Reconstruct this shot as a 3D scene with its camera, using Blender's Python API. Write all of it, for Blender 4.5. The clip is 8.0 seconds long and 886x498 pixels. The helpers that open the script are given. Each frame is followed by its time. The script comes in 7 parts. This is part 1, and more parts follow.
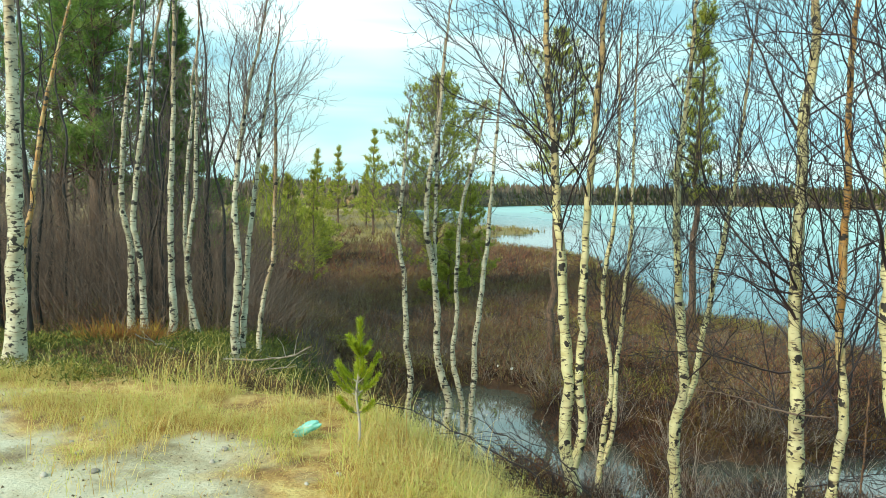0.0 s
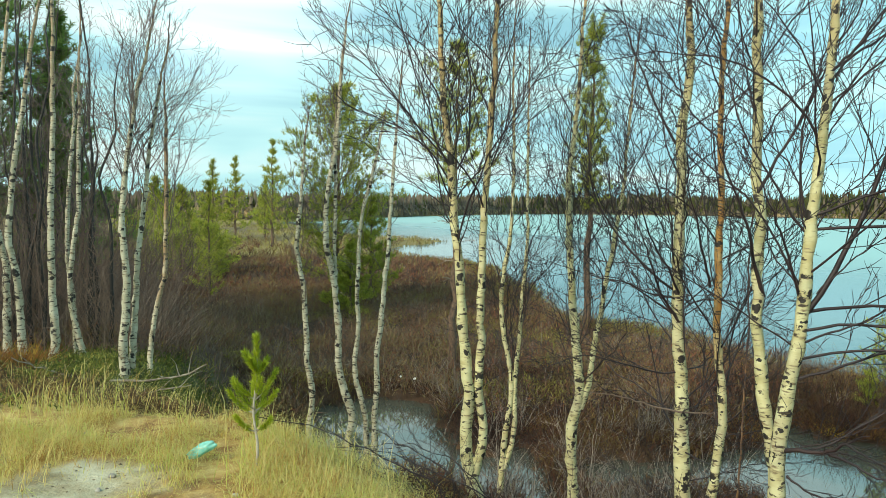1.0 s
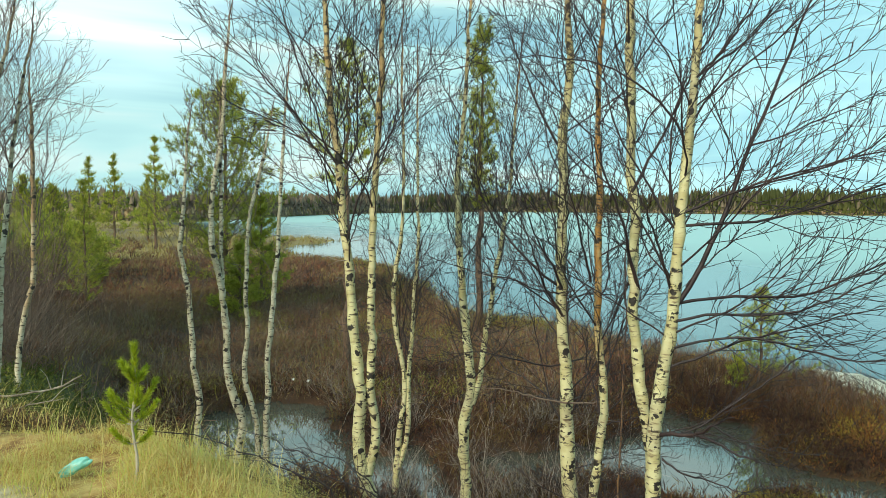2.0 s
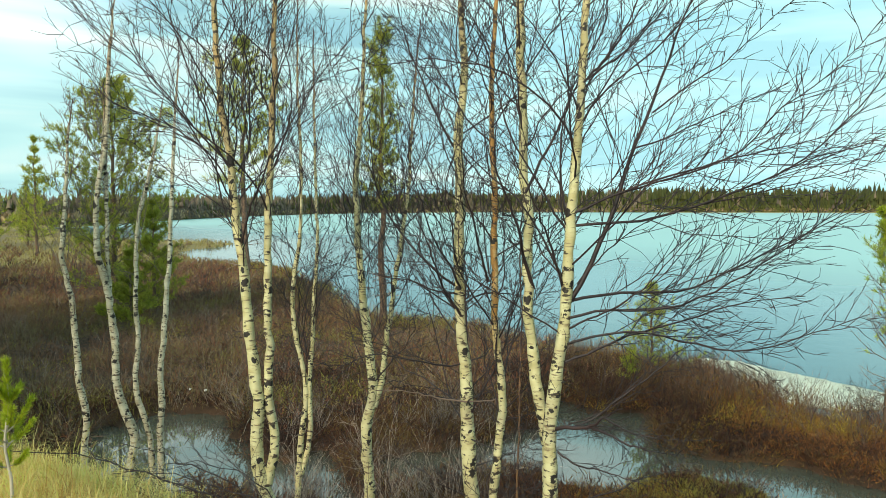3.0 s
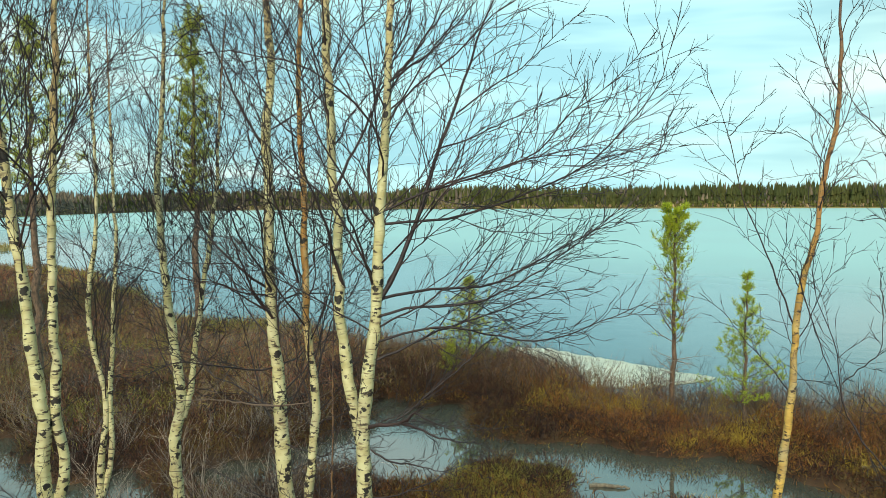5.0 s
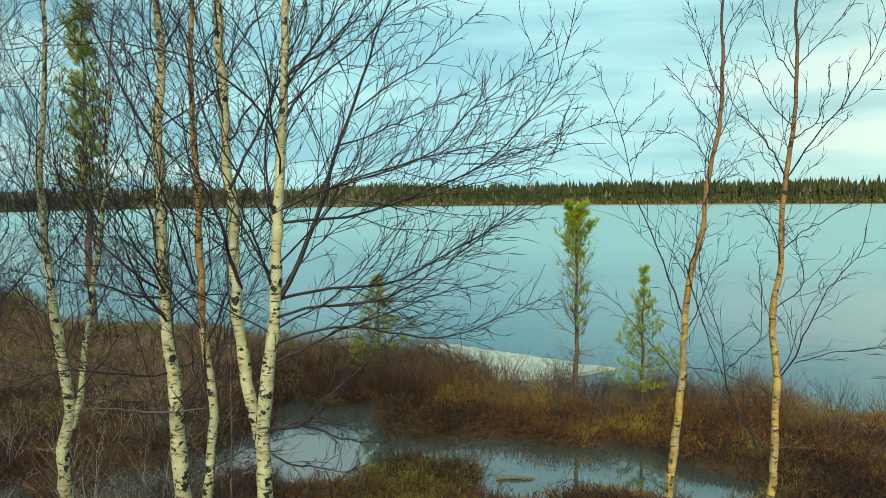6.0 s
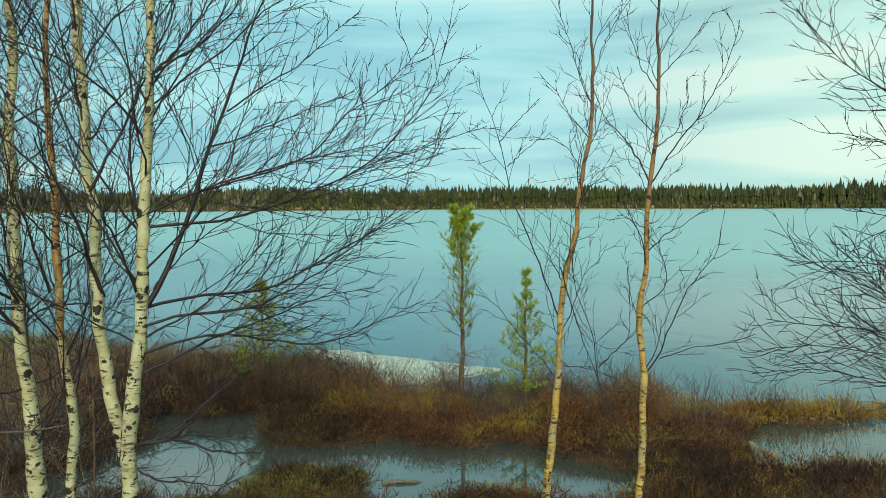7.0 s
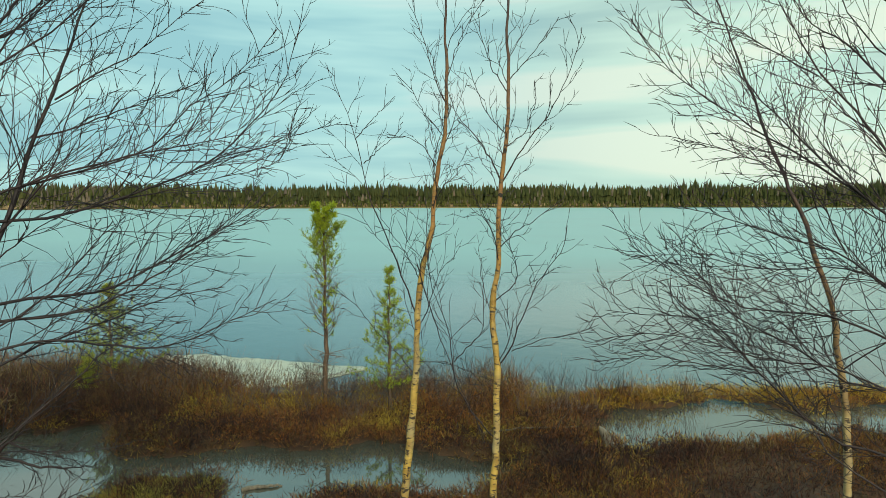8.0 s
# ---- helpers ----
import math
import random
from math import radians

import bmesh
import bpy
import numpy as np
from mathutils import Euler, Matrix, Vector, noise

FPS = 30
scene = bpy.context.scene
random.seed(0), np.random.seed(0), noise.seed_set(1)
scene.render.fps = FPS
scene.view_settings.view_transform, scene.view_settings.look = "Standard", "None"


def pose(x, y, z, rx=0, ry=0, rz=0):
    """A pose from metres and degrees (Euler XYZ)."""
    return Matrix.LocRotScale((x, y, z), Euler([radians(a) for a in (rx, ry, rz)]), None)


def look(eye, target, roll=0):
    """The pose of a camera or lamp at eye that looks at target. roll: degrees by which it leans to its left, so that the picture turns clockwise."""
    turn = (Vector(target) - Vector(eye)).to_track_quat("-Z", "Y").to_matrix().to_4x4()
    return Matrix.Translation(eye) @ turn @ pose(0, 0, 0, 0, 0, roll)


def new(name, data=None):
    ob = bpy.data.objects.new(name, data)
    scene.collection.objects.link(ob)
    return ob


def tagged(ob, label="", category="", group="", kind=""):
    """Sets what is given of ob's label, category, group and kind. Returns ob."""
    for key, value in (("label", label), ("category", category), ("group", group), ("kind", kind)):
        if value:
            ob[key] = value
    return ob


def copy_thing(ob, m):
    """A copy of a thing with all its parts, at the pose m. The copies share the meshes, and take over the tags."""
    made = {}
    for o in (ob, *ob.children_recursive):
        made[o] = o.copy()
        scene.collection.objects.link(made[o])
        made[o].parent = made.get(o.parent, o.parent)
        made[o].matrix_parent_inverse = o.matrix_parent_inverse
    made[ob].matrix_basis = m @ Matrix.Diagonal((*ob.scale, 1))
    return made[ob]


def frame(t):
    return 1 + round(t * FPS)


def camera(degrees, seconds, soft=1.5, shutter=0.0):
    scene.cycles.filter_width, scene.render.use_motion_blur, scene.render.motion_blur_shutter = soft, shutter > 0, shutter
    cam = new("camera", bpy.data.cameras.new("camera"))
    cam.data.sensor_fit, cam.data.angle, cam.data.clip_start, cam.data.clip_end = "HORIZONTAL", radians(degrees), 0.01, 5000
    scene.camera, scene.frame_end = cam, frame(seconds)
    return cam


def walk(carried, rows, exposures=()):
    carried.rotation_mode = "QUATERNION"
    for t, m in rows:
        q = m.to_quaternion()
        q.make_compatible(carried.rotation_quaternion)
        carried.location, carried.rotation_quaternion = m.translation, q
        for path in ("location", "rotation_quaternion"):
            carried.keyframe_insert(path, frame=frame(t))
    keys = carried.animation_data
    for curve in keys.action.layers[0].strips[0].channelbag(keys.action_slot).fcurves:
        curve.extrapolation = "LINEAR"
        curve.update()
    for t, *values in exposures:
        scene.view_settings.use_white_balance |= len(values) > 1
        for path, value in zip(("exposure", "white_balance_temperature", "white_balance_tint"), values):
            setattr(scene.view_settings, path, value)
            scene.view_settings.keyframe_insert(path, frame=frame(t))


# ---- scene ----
cam = camera(63.15, 8.0, soft=0.6)
# seconds, eye x y z, heading clockwise from +y, pitch, lean to the left
PATH = [
    (0.0, 0.005, 0.004, 3.802, 0.00, -4.36, 1.27),
    (0.5, 0.017, -0.010, 3.808, 3.46, -3.75, 0.99),
    (1.0, 0.033, -0.021, 3.813, 7.74, -3.39, 0.87),
    (1.5, 0.051, -0.030, 3.819, 11.80, -3.45, 0.72),
    (2.0, 0.071, -0.036, 3.824, 16.12, -3.42, 0.46),
    (2.2, 0.079, -0.039, 3.826, 17.60, -3.36, 0.35),
    (3.3, 0.132, -0.051, 3.837, 25.79, -3.40, -0.19),
    (3.5, 0.143, -0.053, 3.838, 26.99, -3.44, -0.23),
    (4.0, 0.170, -0.061, 3.842, 30.33, -3.51, -0.19),
    (4.5, 0.198, -0.070, 3.844, 33.71, -3.65, -0.33),
    (4.7, 0.210, -0.075, 3.845, 35.30, -3.60, -0.30),
    (5.8, 0.277, -0.112, 3.846, 43.05, -3.85, -0.42),
    (6.0, 0.290, -0.122, 3.846, 44.58, -3.84, -0.46),
    (6.5, 0.321, -0.149, 3.844, 48.51, -3.76, -0.44),
    (7.0, 0.353, -0.182, 3.841, 53.25, -3.55, -0.33),
    (7.5, 0.385, -0.223, 3.836, 58.58, -3.61, -0.19),
    (8.0, 0.417, -0.272, 3.829, 63.64, -3.71, -0.16),
]


def eye_pose(x, y, z, heading, pitch, lean):
    a, p = radians(heading), radians(pitch)
    ahead = Vector((math.sin(a) * math.cos(p), math.cos(a) * math.cos(p), math.sin(p)))
    return look((x, y, z), Vector((x, y, z)) + ahead, lean)


walk(cam, [(t, eye_pose(*row)) for t, *row in PATH], [(0.0, 0.42, 6500, 10), (1.5, 0.12, 6550, 10), (3.5, 0.23, 6800, 12), (4.5, 0.22, 6750, 12), (6.0, -0.14, 6450, 7), (7.0, -0.28, 6300, 5), (8.0, -0.33, 6850, 9)])

# ---- world and sun: a bright, thinly overcast day ----
SUN_AZ, SUN_EL = -128.0, 30.0
world = bpy.data.worlds.new("world")
scene.world = world
world.use_nodes = True
wt = world.node_tree
wt.nodes.clear()

sky = wt.nodes.new("ShaderNodeTexSky")
sky.sky_type = "NISHITA"
sky.sun_disc = False
sky.sun_elevation, sky.sun_rotation = radians(SUN_EL), radians(SUN_AZ)
sky.air_density, sky.dust_density, sky.ozone_density = 1.0, 1.5, 1.5
w_blue = wt.nodes.new("ShaderNodeBackground")
w_blue.inputs["Strength"].default_value = 0.06
wt.links.new(sky.outputs[0], w_blue.inputs["Color"])
coords = wt.nodes.new("ShaderNodeTexCoord")
stretch = wt.nodes.new("ShaderNodeMapping")
stretch.inputs["Scale"].default_value = (1.0, 1.0, 9.0)
stretch.inputs["Location"].default_value = (0.35, 0.2, 0.0)
wt.links.new(coords.outputs["Generated"], stretch.inputs["Vector"])
streaks = wt.nodes.new("ShaderNodeTexNoise")
streaks.inputs["Scale"].default_value = 1.5
streaks.inputs["Detail"].default_value = 4.0
streaks.inputs["Roughness"].default_value = 0.5
streaks.inputs["Distortion"].default_value = 0.4
wt.links.new(stretch.outputs[0], streaks.inputs["Vector"])
cloud_ramp = wt.nodes.new("ShaderNodeValToRGB")
cloud_ramp.color_ramp.elements[0].position, cloud_ramp.color_ramp.elements[0].color = 0.38, (0.33, 0.67, 0.76, 1)
cloud_ramp.color_ramp.elements[1].position, cloud_ramp.color_ramp.elements[1].color = 0.60, (0.78, 1.02, 0.99, 1)
e = cloud_ramp.color_ramp.elements.new(0.50)
e.color = (0.54, 0.92, 0.93, 1)
wt.links.new(streaks.outputs[0], cloud_ramp.inputs[0])
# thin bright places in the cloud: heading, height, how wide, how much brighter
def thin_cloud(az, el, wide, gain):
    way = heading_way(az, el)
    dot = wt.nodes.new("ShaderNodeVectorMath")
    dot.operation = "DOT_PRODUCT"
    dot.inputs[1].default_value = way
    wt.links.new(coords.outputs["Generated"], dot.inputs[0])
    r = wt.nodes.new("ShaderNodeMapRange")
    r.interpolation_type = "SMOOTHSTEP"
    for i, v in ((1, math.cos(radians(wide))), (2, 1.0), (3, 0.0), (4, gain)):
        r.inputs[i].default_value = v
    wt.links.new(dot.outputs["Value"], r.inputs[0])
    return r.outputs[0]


def heading_way(az, el):
    a, b = radians(az), radians(el)
    return Vector((math.sin(a) * math.cos(b), math.cos(a) * math.cos(b), math.sin(b)))


sun_way = heading_way(SUN_AZ, SUN_EL)
w_cloud = wt.nodes.new("ShaderNodeBackground")
wt.links.new(cloud_ramp.outputs[0], w_cloud.inputs["Color"])
w_mix = wt.nodes.new("ShaderNodeMixShader")
w_mix.inputs[0].default_value = 0.86
w_out = wt.nodes.new("ShaderNodeOutputWorld")
wt.links.new(w_blue.outputs[0], w_mix.inputs[1])
wt.links.new(w_cloud.outputs[0], w_mix.inputs[2])
veil = w_mix.outputs[0]
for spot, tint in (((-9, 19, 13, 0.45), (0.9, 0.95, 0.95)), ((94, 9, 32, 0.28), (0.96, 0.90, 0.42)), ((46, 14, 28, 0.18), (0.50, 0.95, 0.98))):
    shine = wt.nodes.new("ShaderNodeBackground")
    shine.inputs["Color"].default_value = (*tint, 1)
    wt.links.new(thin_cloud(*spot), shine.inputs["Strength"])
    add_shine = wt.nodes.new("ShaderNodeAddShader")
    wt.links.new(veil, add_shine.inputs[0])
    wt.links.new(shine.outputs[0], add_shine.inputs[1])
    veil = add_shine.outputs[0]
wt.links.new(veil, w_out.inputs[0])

sun_data = bpy.data.lights.new("sun", "SUN")
sun_data.energy, sun_data.angle, sun_data.color = 3.2, radians(16), (1.0, 0.90, 0.67)
sun = new("sun", sun_data)
sun.matrix_world = look(sun_way * 50, (0, 0, 0))


# ---- materials ----
def material(name, stops, scale=(8, 8, 8), detail=4.0, rough=0.8, bump=0.2, bump_scale=60.0, random_amount=0.0, island=0.0, metal=0.0, through_light=0.0):
    """A surface whose colour runs through the stops with a two-scale noise, with fine relief."""
    m = bpy.data.materials.new(name)
    m.use_nodes = True
    nt = m.node_tree
    bsdf = nt.nodes["Principled BSDF"]
    bsdf.inputs["Roughness"].default_value = rough
    bsdf.inputs["Metallic"].default_value = metal
    tc = nt.nodes.new("ShaderNodeTexCoord")
    mp = nt.nodes.new("ShaderNodeMapping")
    mp.inputs["Scale"].default_value = scale
    nt.links.new(tc.outputs["Object"], mp.inputs["Vector"])
    big = nt.nodes.new("ShaderNodeTexNoise")
    big.inputs["Scale"].default_value = 1.0
    big.inputs["Detail"].default_value = detail
    big.inputs["Roughness"].default_value = 0.65
    nt.links.new(mp.outputs[0], big.inputs["Vector"])
    fac = big.outputs[0]
    for amount, kind in ((random_amount, "ShaderNodeObjectInfo"), (island, "ShaderNodeNewGeometry")):
        if amount:
            src = nt.nodes.new(kind)
            ma = nt.nodes.new("ShaderNodeMath")
            ma.operation = "MULTIPLY_ADD"
            nt.links.new(src.outputs["Random" if kind == "ShaderNodeObjectInfo" else "Random Per Island"], ma.inputs[0])
            ma.inputs[1].default_value = amount
            sub = nt.nodes.new("ShaderNodeMath")
            sub.operation = "SUBTRACT"
            nt.links.new(fac, sub.inputs[0])
            sub.inputs[1].default_value = amount * 0.5
            nt.links.new(sub.outputs[0], ma.inputs[2])
            fac = ma.outputs[0]
    ramp = nt.nodes.new("ShaderNodeValToRGB")
    while len(ramp.color_ramp.elements) < len(stops):
        ramp.color_ramp.elements.new(0.5)
    for el, (p, c) in zip(ramp.color_ramp.elements, stops):
        el.position, el.color = p, (*c, 1)
    nt.links.new(fac, ramp.inputs[0])
    nt.links.new(ramp.outputs[0], bsdf.inputs["Base Color"])
    if bump:
        fine = nt.nodes.new("ShaderNodeTexNoise")
        fine.inputs["Scale"].default_value = bump_scale
        fine.inputs["Detail"].default_value = 3.0
        nt.links.new(tc.outputs["Object"], fine.inputs["Vector"])
        bp = nt.nodes.new("ShaderNodeBump")
        bp.inputs["Strength"].default_value = bump
        bp.inputs["Distance"].default_value = 0.01
        nt.links.new(fine.outputs[0], bp.inputs["Height"])
        nt.links.new(bp.outputs[0], bsdf.inputs["Normal"])
    if through_light:
        tr = nt.nodes.new("ShaderNodeBsdfTranslucent")
        nt.links.new(ramp.outputs[0], tr.inputs["Color"])
        mx = nt.nodes.new("ShaderNodeMixShader")
        mx.inputs[0].default_value = through_light
        nt.links.new(bsdf.outputs[0], mx.inputs[1])
        nt.links.new(tr.outputs[0], mx.inputs[2])
        nt.links.new(mx.outputs[0], nt.nodes["Material Output"].inputs[0])
    return m


def birch_bark(name, white_a, white_b, orange, marks=0.65):
    """White birch bark: pale papery sheets, thin dark lenticels, black eyes; thin wood turns orange, then purple-brown."""
    m = bpy.data.materials.new(name)
    m.use_nodes = True
    nt = m.node_tree
    bsdf = nt.nodes["Principled BSDF"]
    bsdf.inputs["Roughness"].default_value = 0.6
    tc = nt.nodes.new("ShaderNodeTexCoord")

    def noise_at(scale, size, detail=3.0):
        mp = nt.nodes.new("ShaderNodeMapping")
        mp.inputs["Scale"].default_value = scale
        nt.links.new(tc.outputs["Object"], mp.inputs["Vector"])
        n = nt.nodes.new("ShaderNodeTexNoise")
        n.inputs["Scale"].default_value = size
        n.inputs["Detail"].default_value = detail
        nt.links.new(mp.outputs[0], n.inputs["Vector"])
        return n.outputs[0], mp

    def ramp_of(src, stops):
        r = nt.nodes.new("ShaderNodeValToRGB")
        while len(r.color_ramp.elements) < len(stops):
            r.color_ramp.elements.new(0.5)
        for el, (p, c) in zip(r.color_ramp.elements, stops):
            el.position, el.color = p, (*c, 1)
        nt.links.new(src, r.inputs[0])
        return r.outputs[0]

    def mixed(fac, a, b, how="MIX"):
        x = nt.nodes.new("ShaderNodeMixRGB")
        x.blend_type = how
        nt.links.new(fac, x.inputs[0])
        for s, v in ((1, a), (2, b)):
            if isinstance(v, tuple):
                x.inputs[s].default_value = (*v, 1)
            else:
                nt.links.new(v, x.inputs[s])
        return x.outputs[0]

    sheet, _ = noise_at((1, 1, 2.0), 6.0)
    pale = ramp_of(sheet, [(0.35, white_b), (0.62, white_a)])
    band, _ = noise_at((1, 1, 5.0), 9.0, 5.0)
    lent = ramp_of(band, [(0.58, (0, 0, 0)), (0.68, (1, 1, 1))])
    worn, _ = noise_at((1, 1, 0.7), 3.2, 6.0)
    grey = ramp_of(worn, [(0.50, (0, 0, 0)), (0.66, (0.75, 0.75, 0.75))])
    pale = mixed(grey, pale, (0.36, 0.33, 0.22))
    col = pale
    # black eyes where branches were shed
    mp = nt.nodes.new("ShaderNodeMapping")
    mp.inputs["Scale"].default_value = (9.0, 9.0, 11.0)
    nt.links.new(tc.outputs["Object"], mp.inputs["Vector"])
    warp = nt.nodes.new("ShaderNodeTexNoise")
    warp.inputs["Scale"].default_value = 3.0
    nt.links.new(mp.outputs[0], warp.inputs["Vector"])
    add = nt.nodes.new("ShaderNodeMixRGB")
    add.blend_type = "ADD"
    add.inputs[0].default_value = 0.75
    nt.links.new(mp.outputs[0], add.inputs[1])
    nt.links.new(warp.outputs[1], add.inputs[2])
    vor = nt.nodes.new("ShaderNodeTexVoronoi")
    vor.inputs["Scale"].default_value = 1.0
    nt.links.new(add.outputs[0], vor.inputs["Vector"])
    uneven, _ = noise_at((1, 1, 1.6), 7.0, 4.0)
    shift = nt.nodes.new("ShaderNodeMath")
    shift.operation = "MULTIPLY_ADD"
    nt.links.new(uneven, shift.inputs[0])
    shift.inputs[1].default_value = 1.5
    nt.links.new(vor.outputs["Distance"], shift.inputs[2])
    eyes = ramp_of(shift.outputs[0], [(marks + 0.27, (1, 1, 1)), (marks + 0.33, (0, 0, 0))])
    flake, _ = noise_at((1, 1, 2.6), 15.0, 6.0)
    torn = ramp_of(flake, [(0.575, (0, 0, 0)), (0.63, (1, 1, 1))])
    at = nt.nodes.new("ShaderNodeAttribute")
    at.attribute_name = "girth"
    young = ramp_of(at.outputs["Fac"], [(0.12, (1, 1, 1)), (0.30, (0, 0, 0))])
    twig = ramp_of(at.outputs["Fac"], [(0.10, (1, 1, 1)), (0.20, (0, 0, 0))])
    rusty = nt.nodes.new("ShaderNodeAttribute")
    rusty.attribute_name = "rust"
    blot, _ = noise_at((1, 1, 0.45), 11.0)
    gate = nt.nodes.new("ShaderNodeMath")
    gate.operation = "MULTIPLY"
    nt.links.new(rusty.outputs["Fac"], gate.inputs[0])
    nt.links.new(ramp_of(blot, [(0.30, (0.25, 0.25, 0.25)), (0.55, (1, 1, 1))]), gate.inputs[1])
    grain, _ = noise_at((1, 1, 0.4), 30.0)
    rust = ramp_of(grain, [(0.3, tuple(c * 0.6 for c in orange)), (0.7, orange)])
    col = mixed(gate.outputs[0], col, rust)
    col = mixed(young, col, rust)
    col = mixed(lent, col, (0.20, 0.15, 0.085))
    col = mixed(torn, col, (0.055, 0.040, 0.028))
    col = mixed(eyes, col, (0.022, 0.018, 0.016))
    col = mixed(twig, col, (0.050, 0.030, 0.032))
    nt.links.new(col, bsdf.inputs["Base Color"])
    bp = nt.nodes.new("ShaderNodeBump")
    bp.inputs["Strength"].default_value = 0.8
    bp.inputs["Distance"].default_value = 0.008
    nt.links.new(flake, bp.inputs["Height"])
    nt.links.new(bp.outputs[0], bsdf.inputs["Normal"])
    return m


def water_surface(name, base, wave, size, rough):
    m = bpy.data.materials.new(name)
    m.use_nodes = True
    nt = m.node_tree
    bsdf = nt.nodes["Principled BSDF"]
    bsdf.inputs["Base Color"].default_value = (*base, 1)
    bsdf.inputs["Roughness"].default_value = rough
    bsdf.inputs["IOR"].default_value = 2.25 if rough < 0.1 else 1.6
    tc = nt.nodes.new("ShaderNodeTexCoord")
    n = nt.nodes.new("ShaderNodeTexNoise")
    n.inputs["Scale"].default_value = size
    n.inputs["Detail"].default_value = 4.0
    nt.links.new(tc.outputs["Object"], n.inputs["Vector"])
    patch = nt.nodes.new("ShaderNodeTexNoise")
    patch.inputs["Scale"].default_value = 0.05
    patch.inputs["Detail"].default_value = 3.0
    nt.links.new(tc.outputs["Object"], patch.inputs["Vector"])
    tint = nt.nodes.new("ShaderNodeValToRGB")
    tint.color_ramp.elements[0].position, tint.color_ramp.elements[0].color = 0.35, (*[c * 0.75 for c in base], 1)
    tint.color_ramp.elements[1].position, tint.color_ramp.elements[1].color = 0.65, (*[c * 1.2 for c in base], 1)
    nt.links.new(patch.outputs[0], tint.inputs[0])
    nt.links.new(tint.outputs[0], bsdf.inputs["Base Color"])
    bp = nt.nodes.new("ShaderNodeBump")
    bp.inputs["Strength"].default_value = wave
    bp.inputs["Distance"].default_value = 0.02
    nt.links.new(n.outputs[0], bp.inputs["Height"])
    nt.links.new(bp.outputs[0], bsdf.inputs["Normal"])
    return m


def lake_surface():
    """Thin grey-blue lake ice, with darker open water where it is not frozen."""
    m = bpy.data.materials.new("lake_ice")
    m.use_nodes = True
    nt = m.node_tree
    bsdf = nt.nodes["Principled BSDF"]
    bsdf.inputs["IOR"].default_value = 1.5
    at = nt.nodes.new("ShaderNodeAttribute")
    at.attribute_name = "frozen"
    tc = nt.nodes.new("ShaderNodeTexCoord")
    patch = nt.nodes.new("ShaderNodeTexNoise")
    patch.inputs["Scale"].default_value = 0.06
    patch.inputs["Detail"].default_value = 5.0
    nt.links.new(tc.outputs["Object"], patch.inputs["Vector"])
    drift = nt.nodes.new("ShaderNodeMath")
    drift.operation = "MULTIPLY_ADD"
    drift.inputs[1].default_value, drift.inputs[2].default_value = 0.5, -0.25
    nt.links.new(patch.outputs[0], drift.inputs[0])
    total = nt.nodes.new("ShaderNodeMath")
    total.operation = "ADD"
    total.use_clamp = True
    nt.links.new(drift.outputs[0], total.inputs[0])
    nt.links.new(at.outputs["Fac"], total.inputs[1])
    ramp = nt.nodes.new("ShaderNodeValToRGB")
    ramp.color_ramp.elements[0].position, ramp.color_ramp.elements[0].color = 0.0, (0.045, 0.115, 0.140, 1)
    ramp.color_ramp.elements[1].position, ramp.color_ramp.elements[1].color = 1.0, (0.310, 0.520, 0.520, 1)
    nt.links.new(total.outputs[0], ramp.inputs[0])
    nt.links.new(ramp.outputs[0], bsdf.inputs["Base Color"])
    gloss = nt.nodes.new("ShaderNodeMapRange")
    gloss.inputs[3].default_value, gloss.inputs[4].default_value = 0.10, 0.42
    nt.links.new(total.outputs[0], gloss.inputs[0])
    nt.links.new(gloss.outputs[0], bsdf.inputs["Roughness"])
    ripple = nt.nodes.new("ShaderNodeTexNoise")
    ripple.inputs["Scale"].default_value = 1.4
    ripple.inputs["Detail"].default_value = 4.0
    nt.links.new(tc.outputs["Object"], ripple.inputs["Vector"])
    bp = nt.nodes.new("ShaderNodeBump")
    bp.inputs["Strength"].default_value, bp.inputs["Distance"].default_value = 0.3, 0.02
    nt.links.new(ripple.outputs[0], bp.inputs["Height"])
    nt.links.new(bp.outputs[0], bsdf.inputs["Normal"])
    return m


M_BARK = birch_bark("birch_bark", (0.60, 0.575, 0.335), (0.45, 0.40, 0.195), (0.48, 0.25, 0.07), 0.72)
M_BARK_HONEY = birch_bark("honey_birch_bark", (0.66, 0.45, 0.11), (0.40, 0.24, 0.055), (0.46, 0.22, 0.07), 0.56)
M_BARK_WOOD = birch_bark("wood_birch_bark", (0.58, 0.56, 0.43), (0.40, 0.36, 0.25), (0.36, 0.19, 0.07), 0.68)
M_BARK_GREY = birch_bark("grey_birch_bark", (0.26, 0.24, 0.19), (0.16, 0.135, 0.10), (0.13, 0.085, 0.055), 0.75)
M_TWIG = material("birch_twig_bark", [(0.3, (0.014, 0.009, 0.012)), (0.55, (0.028, 0.017, 0.020)), (0.8, (0.060, 0.032, 0.028))], (3, 3, 3), island=0.35, rough=0.6, bump=0)
M_TWIG_PALE = material("grey_birch_twig_bark", [(0.3, (0.065, 0.050, 0.046)), (0.55, (0.125, 0.092, 0.080)), (0.8, (0.20, 0.13, 0.095))], (3, 3, 3), island=0.35, rough=0.6, bump=0)
M_PINE_BARK = material("pine_bark", [(0.35, (0.06, 0.045, 0.035)), (0.6, (0.19, 0.12, 0.08))], (30, 30, 9), bump=0.6, bump_scale=40)
